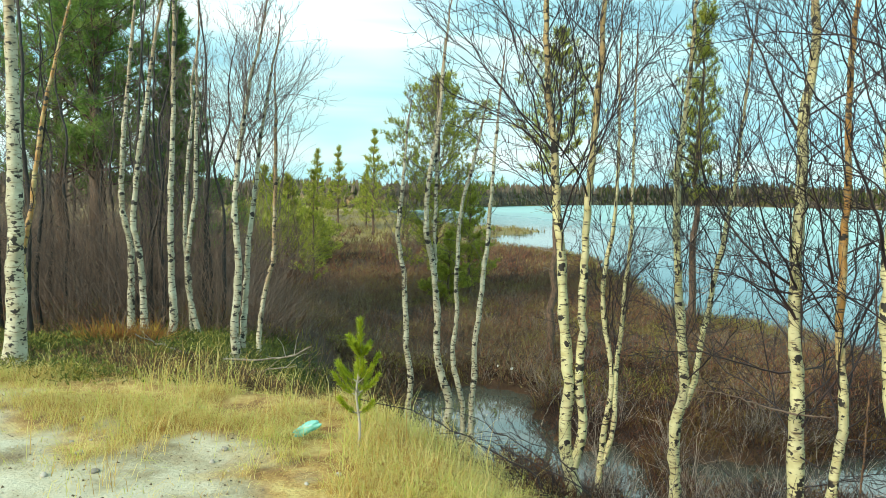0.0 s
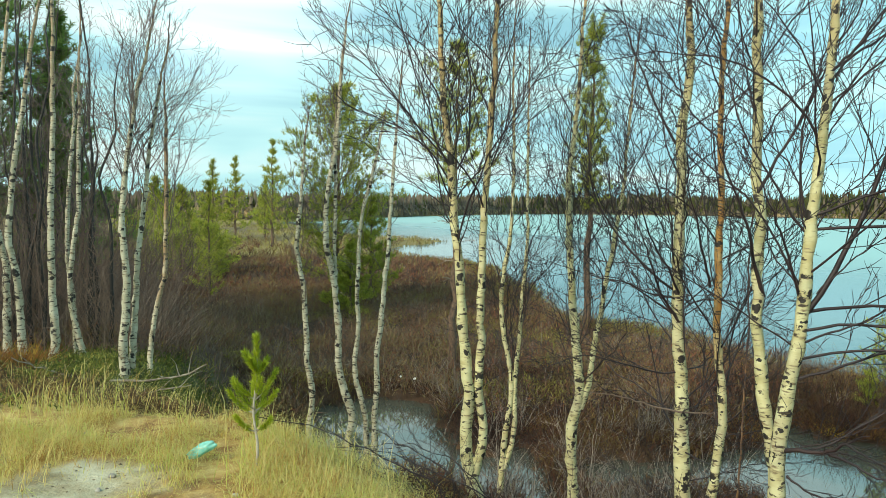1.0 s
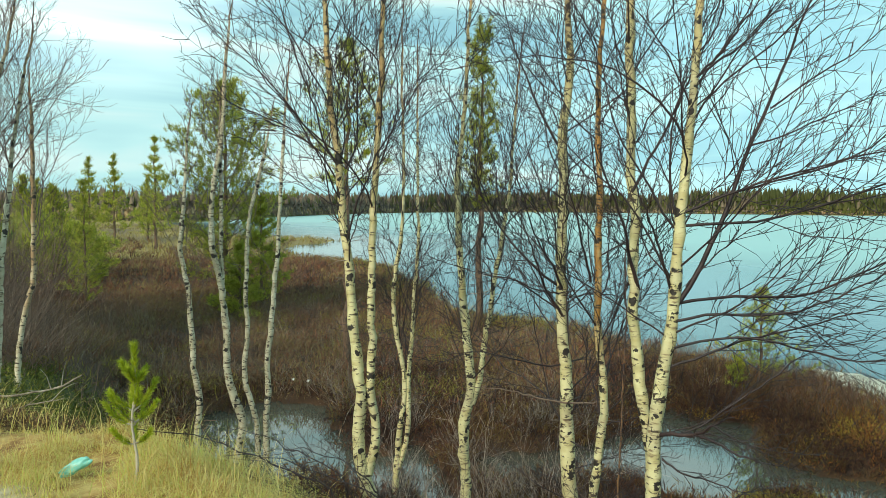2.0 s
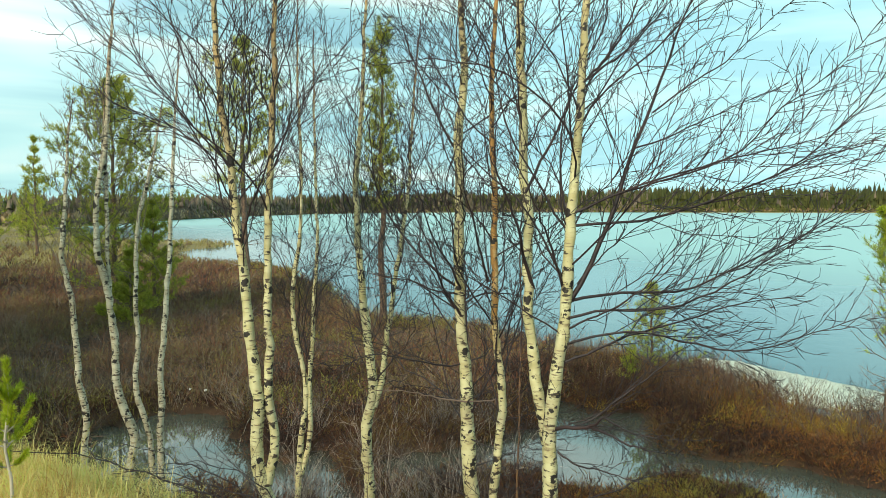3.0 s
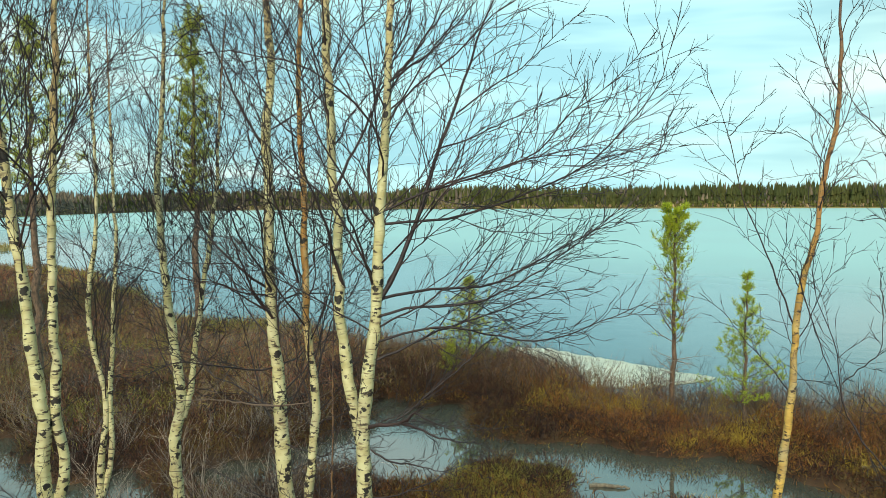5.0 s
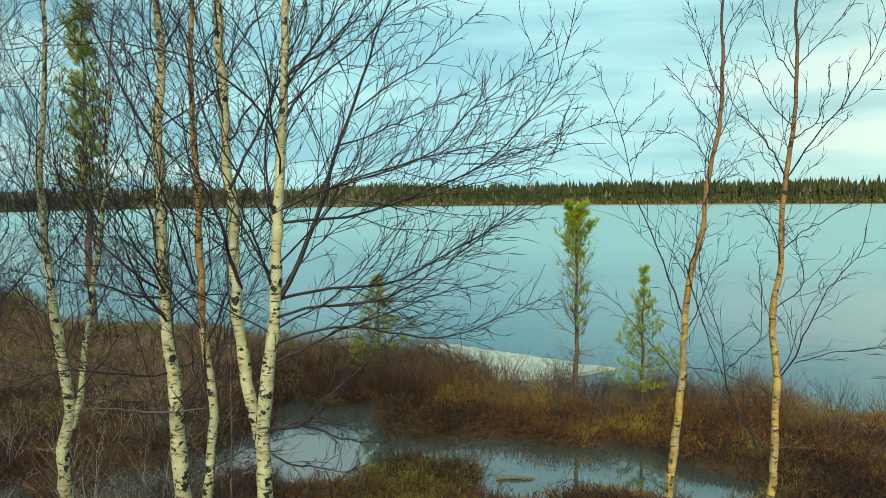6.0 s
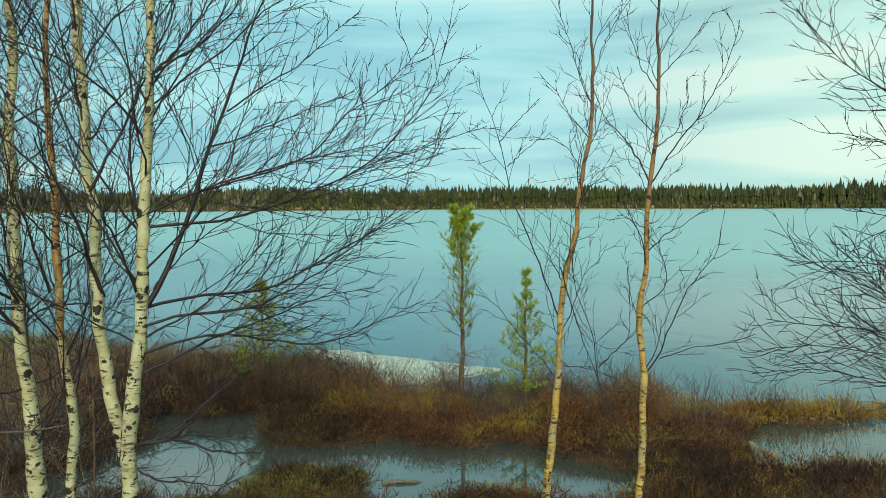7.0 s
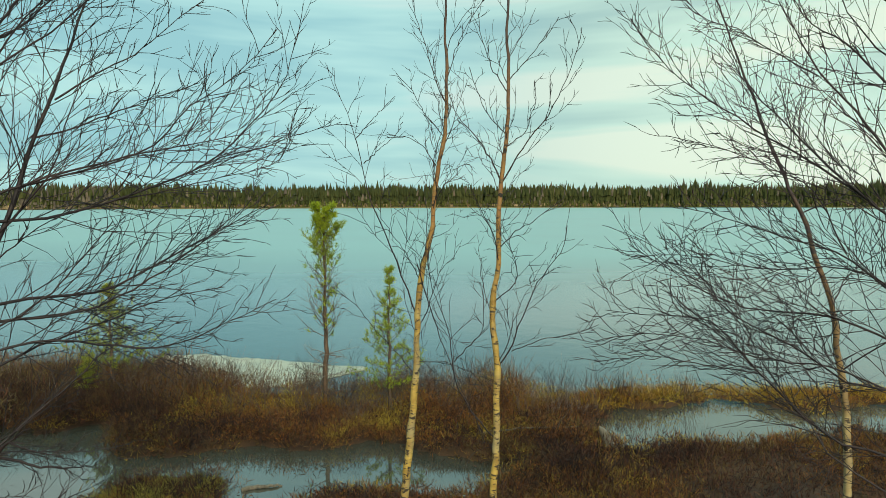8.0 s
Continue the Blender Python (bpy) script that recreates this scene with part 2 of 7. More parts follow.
M_NEEDLE = material("pine_needles", [(0.3, (0.18, 0.22, 0.028)), (0.55, (0.38, 0.42, 0.050)), (0.75, (0.58, 0.54, 0.09))], (3, 3, 3), island=0.5, rough=0.6, bump=0, through_light=0.45)
M_NEEDLE_WOOD = material("lush_pine_needles", [(0.3, (0.115, 0.210, 0.052)), (0.55, (0.209, 0.328, 0.071)), (0.75, (0.317, 0.395, 0.104))], (1.5, 1.5, 1.5), island=0.4, rough=0.6, bump=0, through_light=0.5)
M_NEEDLE_BRIGHT = material("sapling_needles", [(0.25, (0.22, 0.29, 0.018)), (0.55, (0.40, 0.48, 0.030)), (0.8, (0.58, 0.60, 0.05))], (6, 6, 6), island=0.5, rough=0.5, bump=0, through_light=0.35)
M_FAR_SPRUCE = material("far_spruce", [(0.3, (0.063, 0.078, 0.019)), (0.55, (0.096, 0.107, 0.025)), (0.75, (0.141, 0.137, 0.036))], (0.03, 0.03, 0.03), island=0.3, bump=0, through_light=0.45)
M_FAR_YOUNG = material("far_young_pine", [(0.3, (0.112, 0.120, 0.027)), (0.6, (0.168, 0.172, 0.036)), (0.8, (0.208, 0.152, 0.064))], (0.05, 0.05, 0.05), island=0.5, bump=0, through_light=0.45)
M_HAY = material("dry_grass", [(0.15, (0.40, 0.23, 0.06)), (0.35, (0.64, 0.47, 0.15)), (0.55, (0.76, 0.67, 0.28)), (0.75, (0.54, 0.56, 0.13))], (1.2, 1.2, 1.2), island=0.6, rough=0.7, bump=0, through_light=0.4)
M_SEDGE = material("rusty_sedge", [(0.34, (0.065, 0.034, 0.022)), (0.42, (0.19, 0.072, 0.028)), (0.49, (0.40, 0.15, 0.030)), (0.54, (0.20, 0.12, 0.034)), (0.60, (0.38, 0.25, 0.042)), (0.67, (0.54, 0.38, 0.048))], (0.9, 0.9, 0.9), island=0.2, rough=0.8, bump=0, through_light=0.3)
M_GOLD_SEDGE = material("golden_sedge", [(0.25, (0.17, 0.080, 0.018)), (0.42, (0.40, 0.22, 0.025)), (0.55, (0.58, 0.36, 0.035)), (0.72, (0.50, 0.38, 0.05))], (0.5, 0.5, 0.5), island=0.5, rough=0.8, bump=0, through_light=0.3)
M_HEATH = material("bare_dwarf_shrub", [(0.34, (0.053, 0.036, 0.032)), (0.42, (0.119, 0.065, 0.051)), (0.49, (0.237, 0.084, 0.040)), (0.54, (0.133, 0.089, 0.060)), (0.60, (0.285, 0.210, 0.063)), (0.66, (0.142, 0.095, 0.067))], (0.42, 0.42, 0.42), island=0.26, rough=0.85, bump=0)
M_HEATH_PALE = material("dry_dwarf_shrub", [(0.34, (0.075, 0.053, 0.042)), (0.42, (0.131, 0.082, 0.056)), (0.49, (0.216, 0.091, 0.044)), (0.54, (0.150, 0.110, 0.072)), (0.60, (0.248, 0.190, 0.068)), (0.66, (0.157, 0.110, 0.072))], (0.42, 0.42, 0.42), island=0.26, rough=0.85, bump=0)
M_MOUND = material("mound_heather", [(0.34, (0.050, 0.030, 0.018)), (0.48, (0.13, 0.075, 0.035)), (0.58, (0.22, 0.12, 0.045)), (0.68, (0.30, 0.23, 0.08))], (0.9, 0.9, 0.9), island=0.35, rough=0.85, bump=0)
M_BANK = material("dark_heather", [(0.34, (0.020, 0.010, 0.008)), (0.46, (0.054, 0.021, 0.013)), (0.55, (0.10, 0.034, 0.016)), (0.66, (0.14, 0.09, 0.026))], (0.7, 0.7, 0.7), island=0.35, rough=0.85, bump=0)
M_THICKET = material("wood_twigs", [(0.3, (0.101, 0.072, 0.060)), (0.5, (0.168, 0.115, 0.091)), (0.7, (0.244, 0.172, 0.130))], (0.5, 0.5, 0.5), island=0.4, rough=0.85, bump=0)
M_WILLOW = material("grey_twigs", [(0.3, (0.13, 0.10, 0.085)), (0.7, (0.37, 0.30, 0.25))], (2, 2, 2), island=0.5, rough=0.8, bump=0)
M_MOSS = material("green_moss_and_berry_shrub", [(0.3, (0.048, 0.068, 0.010)), (0.55, (0.112, 0.144, 0.020)), (0.75, (0.240, 0.216, 0.040))], (1.1, 1.1, 1.1), island=0.5, rough=0.9, bump=0)
M_WATER = lake_surface()
M_POOL = water_surface("pool_water", (0.085, 0.090, 0.072), 0.025, 3.0, 0.02)
M_REED = material("pale_reed", [(0.3, (0.30, 0.20, 0.10)), (0.7, (0.52, 0.38, 0.22))], (0.05, 0.05, 0.05), island=0.4, bump=0)
M_OLIVE = material("olive_tussock", [(0.3, (0.16, 0.13, 0.03)), (0.55, (0.30, 0.27, 0.05)), (0.75, (0.44, 0.36, 0.08))], (0.8, 0.8, 0.8), island=0.4, rough=0.8, bump=0, through_light=0.3)
M_MARSH = material("marsh_grass", [(0.3, (0.20, 0.15, 0.05)), (0.6, (0.34, 0.28, 0.10)), (0.8, (0.42, 0.37, 0.13))], (0.1, 0.1, 0.1), island=0.3, bump=0, through_light=0.3)
M_FAR_BARE = material("far_bare_birch", [(0.3, (0.101, 0.075, 0.054)), (0.7, (0.189, 0.143, 0.090))], (0.05, 0.05, 0.05), island=0.4, bump=0)
M_ICE = material("old_ice", [(0.3, (0.40, 0.42, 0.34)), (0.7, (0.62, 0.61, 0.48))], (1.4, 1.4, 1.4), 6, 0.5, 0.4, 12)
M_STONE = material("pebble", [(0.3, (0.22, 0.20, 0.17)), (0.7, (0.45, 0.42, 0.38))], (5, 5, 5), random_amount=0.6, bump=0.3)
M_DEAD = material("dead_wood", [(0.3, (0.22, 0.18, 0.14)), (0.7, (0.50, 0.45, 0.38))], (20, 20, 4), random_amount=0.4, bump=0.3)
M_GRIT = material("grit", [(0.3, (0.10, 0.075, 0.045)), (0.6, (0.26, 0.20, 0.13)), (0.85, (0.5, 0.46, 0.38))], (3, 3, 3), island=0.8, bump=0)
M_WHITE = material("white_litter", [(0.3, (0.65, 0.66, 0.64)), (0.7, (0.82, 0.82, 0.80))], (20, 20, 20), rough=0.5, bump=0.2)
M_ROT = material("rotten_wood", [(0.3, (0.09, 0.075, 0.055)), (0.7, (0.24, 0.21, 0.16))], (20, 20, 5), bump=0.5)
M_PLASTIC = material("turquoise_plastic", [(0.3, (0.16, 0.55, 0.50)), (0.7, (0.35, 0.78, 0.70))], (14, 14, 14), rough=0.35, bump=0.4, bump_scale=25, through_light=0.3)


def ground_material():
    m = bpy.data.materials.new("ground")
    m.use_nodes = True
    nt = m.node_tree
    bsdf = nt.nodes["Principled BSDF"]
    bsdf.inputs["Roughness"].default_value = 0.95
    tc = nt.nodes.new("ShaderNodeTexCoord")

    def noisy(scale, stops, detail=8.0):
        n = nt.nodes.new("ShaderNodeTexNoise")
        n.inputs["Scale"].default_value = scale
        n.inputs["Detail"].default_value = detail
        n.inputs["Roughness"].default_value = 0.65
        nt.links.new(tc.outputs["Object"], n.inputs["Vector"])
        r = nt.nodes.new("ShaderNodeValToRGB")
        while len(r.color_ramp.elements) < len(stops):
            r.color_ramp.elements.new(0.5)
        for el, (p, c) in zip(r.color_ramp.elements, stops):
            el.position, el.color = p, (*c, 1)
        nt.links.new(n.outputs[0], r.inputs[0])
        return r.outputs[0], n.outputs[0]

    peat, _ = noisy(0.8, [(0.3, (0.026, 0.015, 0.009)), (0.5, (0.066, 0.036, 0.020)), (0.7, (0.12, 0.066, 0.028))])
    sand, grain = noisy(2.2, [(0.30, (0.22, 0.16, 0.09)), (0.42, (0.36, 0.31, 0.20)), (0.52, (0.50, 0.46, 0.34)), (0.62, (0.56, 0.53, 0.41)), (0.72, (0.34, 0.31, 0.24))])
    straw, _ = noisy(5.0, [(0.36, (0.20, 0.095, 0.03)), (0.50, (0.42, 0.26, 0.085)), (0.64, (0.58, 0.44, 0.17))])
    moss, _ = noisy(3.0, [(0.3, (0.03, 0.045, 0.012)), (0.6, (0.08, 0.10, 0.025)), (0.8, (0.17, 0.11, 0.04))])
    gold, _ = noisy(0.25, [(0.3, (0.20, 0.15, 0.05)), (0.7, (0.36, 0.28, 0.10))])
    col = peat
    for name, layer in (("gold", gold), ("moss", moss), ("straw", straw), ("sand", sand)):
        at = nt.nodes.new("ShaderNodeAttribute")
        at.attribute_name = name
        x = nt.nodes.new("ShaderNodeMixRGB")
        nt.links.new(at.outputs["Fac"], x.inputs[0])
        nt.links.new(col, x.inputs[1])
        nt.links.new(layer, x.inputs[2])
        col = x.outputs[0]
    nt.links.new(col, bsdf.inputs["Base Color"])
    fine = nt.nodes.new("ShaderNodeTexNoise")
    fine.inputs["Scale"].default_value = 45.0
    fine.inputs["Detail"].default_value = 6.0
    nt.links.new(tc.outputs["Object"], fine.inputs["Vector"])
    bp = nt.nodes.new("ShaderNodeBump")
    bp.inputs["Strength"].default_value = 0.7
    bp.inputs["Distance"].default_value = 0.02
    nt.links.new(fine.outputs[0], bp.inputs["Height"])
    nt.links.new(bp.outputs[0], bsdf.inputs["Normal"])
    return m


M_GROUND = ground_material()


# ---- mesh helpers ----
def mesh_of(name, verts, polys, mats, attrs=None, smooth=True, poly_mats=None):
    """A mesh from arrays: verts (n, 3), polys a list of (k, m) index arrays."""
    me = bpy.data.meshes.new(name)
    verts = np.asarray(verts, dtype=np.float32).reshape(-1, 3)
    polys = [np.asarray(p, dtype=np.int32) for p in polys if len(p)]
    loops = np.concatenate([p.ravel() for p in polys])
    sizes = np.concatenate([np.full(len(p), p.shape[1], dtype=np.int32) for p in polys])
    starts = np.concatenate([[0], np.cumsum(sizes)[:-1]]).astype(np.int32)
    me.vertices.add(len(verts))
    me.vertices.foreach_set("co", verts.ravel())
    me.loops.add(len(loops))
    me.loops.foreach_set("vertex_index", loops)
    me.polygons.add(len(sizes))
    me.polygons.foreach_set("loop_start", starts)
    for mat in mats:
        me.materials.append(mat)
    if poly_mats is not None:
        me.polygons.foreach_set("material_index", np.asarray(poly_mats, dtype=np.int32))
    me.polygons.foreach_set("use_smooth", np.full(len(sizes), smooth, dtype=bool))
    for key, values in (attrs or {}).items():
        a = me.attributes.new(key, "FLOAT", "POINT")
        a.data.foreach_set("value", np.asarray(values, dtype=np.float32))
    me.update(calc_edges=True)
    return me


def thing(name, base, label, category, group=""):
    ob = new(name)
    ob.empty_display_size = 0.1
    ob.location = base
    return tagged(ob, label, category, group)


def part(name, me, parent, label=""):
    """Links a mesh, whose coordinates are counted from its thing's base, as a part of it."""
    ob = new(name, me)
    ob.parent = parent
    return tagged(ob, label)


class Tubes:
    """Gathers tapered tubes and makes them one mesh."""

    def __init__(self):
        self.groups = {}

    def add(self, pts, radii, sides=4):
        self.groups.setdefault((len(pts), sides), []).append((pts, radii))

    def arrays(self):
        V, Q, G, off = [], [], [], 0
        for (n, s), items in self.groups.items():
            P = np.array([i[0] for i in items], dtype=float)
            R = np.array([i[1] for i in items], dtype=float)
            k = len(items)
            T = np.gradient(P, axis=1)
            T /= np.linalg.norm(T, axis=2, keepdims=True) + 1e-9
            main = P[:, -1] - P[:, 0]
            ref = np.where((np.abs(main[:, 2:3]) > 0.8 * np.linalg.norm(main, axis=1, keepdims=True)), [[1.0, 0.13, 0.0]], [[0.0, 0.11, 1.0]])[:, None, :]
            A = np.cross(T, ref)
            A /= np.linalg.norm(A, axis=2, keepdims=True) + 1e-9
            B = np.cross(T, A)
            ang = np.arange(s) * 2 * np.pi / s
            ring = P[:, :, None, :] + R[:, :, None, None] * (np.cos(ang)[:, None] * A[:, :, None, :] + np.sin(ang)[:, None] * B[:, :, None, :])
            V.append(ring.reshape(-1, 3))
            G.append(np.repeat(R.reshape(-1), s))
            idx = np.arange(k * n * s).reshape(k, n, s) + off
            a, b = idx[:, :-1], idx[:, 1:]
            Q.append(np.stack([a, np.roll(a, -1, 2), np.roll(b, -1, 2), b], -1).reshape(-1, 4))
            off += k * n * s
        return np.concatenate(V), Q, np.concatenate(G)

    def mesh(self, name, mat, origin=(0, 0, 0), girth=0.05, rust=None):
        V, Q, G = self.arrays()
        attrs = {"girth": np.clip(G / girth, 0, 1)}
        if rust:
            attrs["rust"] = rust[2] * smooth01(V[:, 2], rust[0], rust[1])
        return mesh_of(name, V - np.array(origin), Q, [mat], attrs)


def unit(v):
    v = np.asarray(v, dtype=float)
    return v / (np.linalg.norm(v) + 1e-9)


def heading(az, el):
    a, b = radians(az), radians(el)
    return np.array([math.sin(a) * math.cos(b), math.cos(a) * math.cos(b), math.sin(b)])


def smooth01(x, a, b):
    t = np.clip((x - a) / (b - a), 0, 1)
    return t * t * (3 - 2 * t)


def vnoise(x, y, seed=0):
    """Value noise, 0 to 1, on arrays."""
    x, y = np.asarray(x, dtype=float), np.asarray(y, dtype=float)
    xi, yi = np.floor(x).astype(np.int64), np.floor(y).astype(np.int64)
    u, v = x - xi, y - yi
    u, v = u * u * (3 - 2 * u), v * v * (3 - 2 * v)

    def rnd(i, j):
        h = (i * 374761393 + j * 668265263 + seed * 974711) & 0xFFFFFFFF
        h = ((h ^ (h >> 13)) * 1274126177) & 0xFFFFFFFF
        return ((h ^ (h >> 16)) & 0xFFFF) / 65535.0

    return (rnd(xi, yi) * (1 - u) + rnd(xi + 1, yi) * u) * (1 - v) + (rnd(xi, yi + 1) * (1 - u) + rnd(xi + 1, yi + 1) * u) * v


def fbm(x, y, seed=0):
    return sum(vnoise(x * f, y * f, seed + i) * w for i, (f, w) in enumerate(((1, 0.5), (2.03, 0.25), (4.1, 0.15), (8.3, 0.1))))


def edge_distance(x, y, line, closed=False):
    """Distance to a broken line."""
    best = np.full(np.shape(x), 1e9)
    pts = list(line) + ([line[0]] if closed else [])
    for (ax, ay), (bx, by) in zip(pts[:-1], pts[1:]):
        dx, dy = bx - ax, by - ay
        t = np.clip(((x - ax) * dx + (y - ay) * dy) / (dx * dx + dy * dy), 0, 1)
        best = np.minimum(best, np.hypot(x - ax - t * dx, y - ay - t * dy))
    return best


def inside(x, y, poly):
    hit = np.zeros(np.shape(x), dtype=bool)
    for (ax, ay), (bx, by) in zip(poly, poly[1:] + poly[:1]):
        cross = ((ay > y) != (by > y)) & (x < (bx - ax) * (y - ay) / ((by - ay) if by != ay else 1e-9) + ax)
        hit ^= cross
    return hit


# ---- the lie of the land; the lake's level is 0 ----
VERGE_EDGE = [(-60, 6.6), (-3.6, 6.1), (-1.8, 6.0), (-0.75, 5.75), (-0.3, 4.95), (-0.05, 4.35), (0.22, 3.8), (0.78, 2.6), (1.5, 1.2), (2.1, -0.6), (3.0, -3.0), (6, -12), (20, -70)]
VERGE = VERGE_EDGE + [(-60, -70)]
SHORE = [(-10, 138), (-3.4, 93), (4.5, 85), (11, 78), (4, 64), (5, 50), (7.8, 44), (8.1, 36), (7.8, 29), (7.4, 23.5), (9, 20.5), (10.2, 19), (11, 15.5), (11.4, 12), (11.5, 9.5), (12.0, 7.5),
         (13.4, 6), (13.8, 4.3), (14.6, 2.5), (15.9, 0.1), (16.8, -2), (17.5, -6), (21, -20), (34, -70)]
BOG = SHORE + [(-500, -70), (-500, 400), (-60, 400), (-32, 200)]
# open pools: x, y, half width, half length, turn
POOLS = [(0.6, 11.2, 1.5, 2.7, 5), (2.6, 9.6, 0.6, 1.5, -10), (4.4, 9.3, 0.8, 0.8, 0), (6.6, 8.9, 1.6, 1.3, -30), (7.65, 10.7, 0.85, 1.3, 0), (7.65, 9.2, 0.6, 1.0, 0), (8.65, 5.7, 2.7, 1.2, -65),
         (13.3, 0.9, 2.3, 1.3, -50), (14.8, -1.6, 1.3, 0.9, 0)]

# mossy islands in the pools: x, y, half sizes, height
HUMPS = [(6.55, 7.0, 0.62, 0.42, 0.20), (5.2, 8.1, 0.4, 0.3, 0.12)]


def rim_at(azim):
    """How far off the far shore lies."""
    return 150 + 340 * smooth01(azim, -6, 25)


def height(x, y):
    x, y = np.asarray(x, dtype=float), np.asarray(y, dtype=float)
    wob = fbm(x * 0.9, y * 0.9, 3) - 0.5
    d = edge_distance(x, y, VERGE_EDGE)
    on = inside(x, y, VERGE)
    fall = 0.13 + 0.43 * smooth01(x, -3.0, -0.4)
    bank = np.where(on, 2.12 + 0.10 * wob, 2.12 - fall * np.maximum(d + 0.5 * wob, 0) + 0.25 * wob * np.exp(-d / 6))
    bog = 0.14 + 0.22 * (fbm(x * 0.5, y * 0.5, 11) - 0.45) + 0.10 * wob
    # land or lake
    ds = edge_distance(x, y, SHORE) * np.where(inside(x, y, BOG), 1, -1) + 1.3 * (fbm(x * 0.35, y * 0.35, 21) - 0.5) * np.clip(np.hypot(x, y) / 14, 0.6, 3)
    bog = np.where(ds > 0, bog * smooth01(ds, 0, 0.7), -0.9 * smooth01(-ds, 0, 4) - 0.02)
    wx, wy = x + 1.8 * (fbm(x * 0.9, y * 0.9, 31) - 0.5), y + 1.8 * (fbm(x * 0.9, y * 0.9, 41) - 0.5)
    for px, py, a, b, turn in POOLS:
        c, s = math.cos(radians(turn)), math.sin(radians(turn))
        u, v = (wx - px) * c + (wy - py) * s, -(wx - px) * s + (wy - py) * c
        r = np.sqrt((u / a) ** 2 + (v / b) ** 2)
        bog = np.minimum(bog, -0.28 + 0.50 * smooth01(r, 0.92, 1.12) + 10 * (r > 1.14))
    for px, py, a, b, up in HUMPS:
        r = np.sqrt(((wx - px) / a) ** 2 + ((wy - py) / b) ** 2)
        bog = np.where(r < 1.3, np.maximum(bog, up - 0.30 * smooth01(r, 0.3, 1.3)), bog)
    far = np.hypot(x, y)
    azim = np.degrees(np.arctan2(x, y))
    rim = rim_at(azim) + 12 * (fbm(azim * 0.08, azim * 0, 51) - 0.5)
    bog = np.where(far > rim, np.maximum(bog, 0.7 * smooth01(far, rim, rim + 6) + 0.2), bog)
    return np.where(on, bank, np.maximum(np.where(bank > bog, bank, bog), -1.0))


def ground_z(x, y):
    return float(height(np.array([x]), np.array([y]))[0])


def covers(x, y):
    """How much sand, straw, moss and golden marsh grass lies at a place."""
    on = inside(x, y, VERGE)
    d = edge_distance(x, y, VERGE_EDGE)
    n = fbm(x * 1.3, y * 1.3, 61)
    sand = on * smooth01(d + 2.4 * (n - 0.5), 1.15, 1.75)
    sand = np.maximum(sand, on * smooth01(-x + 1.4 * (n - 0.5), 2.7, 3.3) * smooth01(6.0 - y, 0.1, 0.4))
    straw = np.where(on, 1.0, smooth01(1.3 - d, 0, 1))
    moss = (~on) * smooth01(-x, 1.2, 2.4) * smooth01(15 - y, 0, 4)
    far = np.hypot(x, y)
    azim = np.degrees(np.arctan2(x, y))
    rim = rim_at(azim)
    beach = smooth01(far, rim - 10, rim - 4) * smooth01(rim + 16 - far, 0, 6)
    gold = beach + (1 - beach) * smooth01(far, 42, 60) * (0.35 + 0.65 * smooth01(fbm(x * 0.06, y * 0.06, 71), 0.35, 0.6))
    return sand, straw, moss, gold


def build_ground():
    az = np.concatenate([np.arange(-50, 115, 0.6), np.arange(115, 310, 5.0)])
    rad = np.concatenate([np.arange(0.0, 2.5, 0.5), np.geomspace(2.5, 24, 140), np.geomspace(24.3, 620, 84), np.geomspace(660, 3500, 8)])
    A, R = np.meshgrid(np.radians(az), rad, indexing="ij")
    X, Y = R * np.sin(A), R * np.cos(A)
    x, y = X.ravel(), Y.ravel()
    z = height(x, y)
    sand, straw, moss, gold = covers(x, y)
    na, nr = len(az), len(rad)
    idx = np.arange(na * nr).reshape(na, nr)
    nxt = np.roll(idx, -1, 0)
    Q = np.stack([idx[:, :-1], idx[:, 1:], nxt[:, 1:], nxt[:, :-1]], -1).reshape(-1, 4)
    me = mesh_of("ground", np.stack([x, y, z], 1), [Q], [M_GROUND], {"sand": sand, "straw": straw, "moss": moss, "gold": gold})
    tagged(new("ground", me), "sandy verge falling to brown boggy lakeshore ground", "ground", kind="structure")


build_ground()


def build_water():
    az = np.radians(np.arange(0, 360, 3.0))
    rad = np.concatenate([[0.5, 2, 4], np.geomspace(6, 90, 40), [120, 160, 240, 420, 600]])
    A, R = np.meshgrid(az, rad, indexing="ij")
    V = np.stack([R * np.sin(A) + 6, R * np.cos(A) + 12, 0 * R], -1).reshape(-1, 3)
    na, nr = len(az), len(rad)
    idx = np.arange(na * nr).reshape(na, nr)
    nxt = np.roll(idx, -1, 0)
    Q = np.stack([idx[:, :-1], nxt[:, :-1], nxt[:, 1:], idx[:, 1:]], -1).reshape(-1, 4)
    off = edge_distance(V[:, 0], V[:, 1], SHORE) + 6 * (fbm(V[:, 0] * 0.08, V[:, 1] * 0.08, 17) - 0.5)
    me = mesh_of("water", V, [Q, idx[::-1, 0][None, :]], [M_WATER], {"frozen": smooth01(off, 3, 42)})
    tagged(new("water", me), "lake under thin pale blue ice, open along the shore", "water", kind="structure")


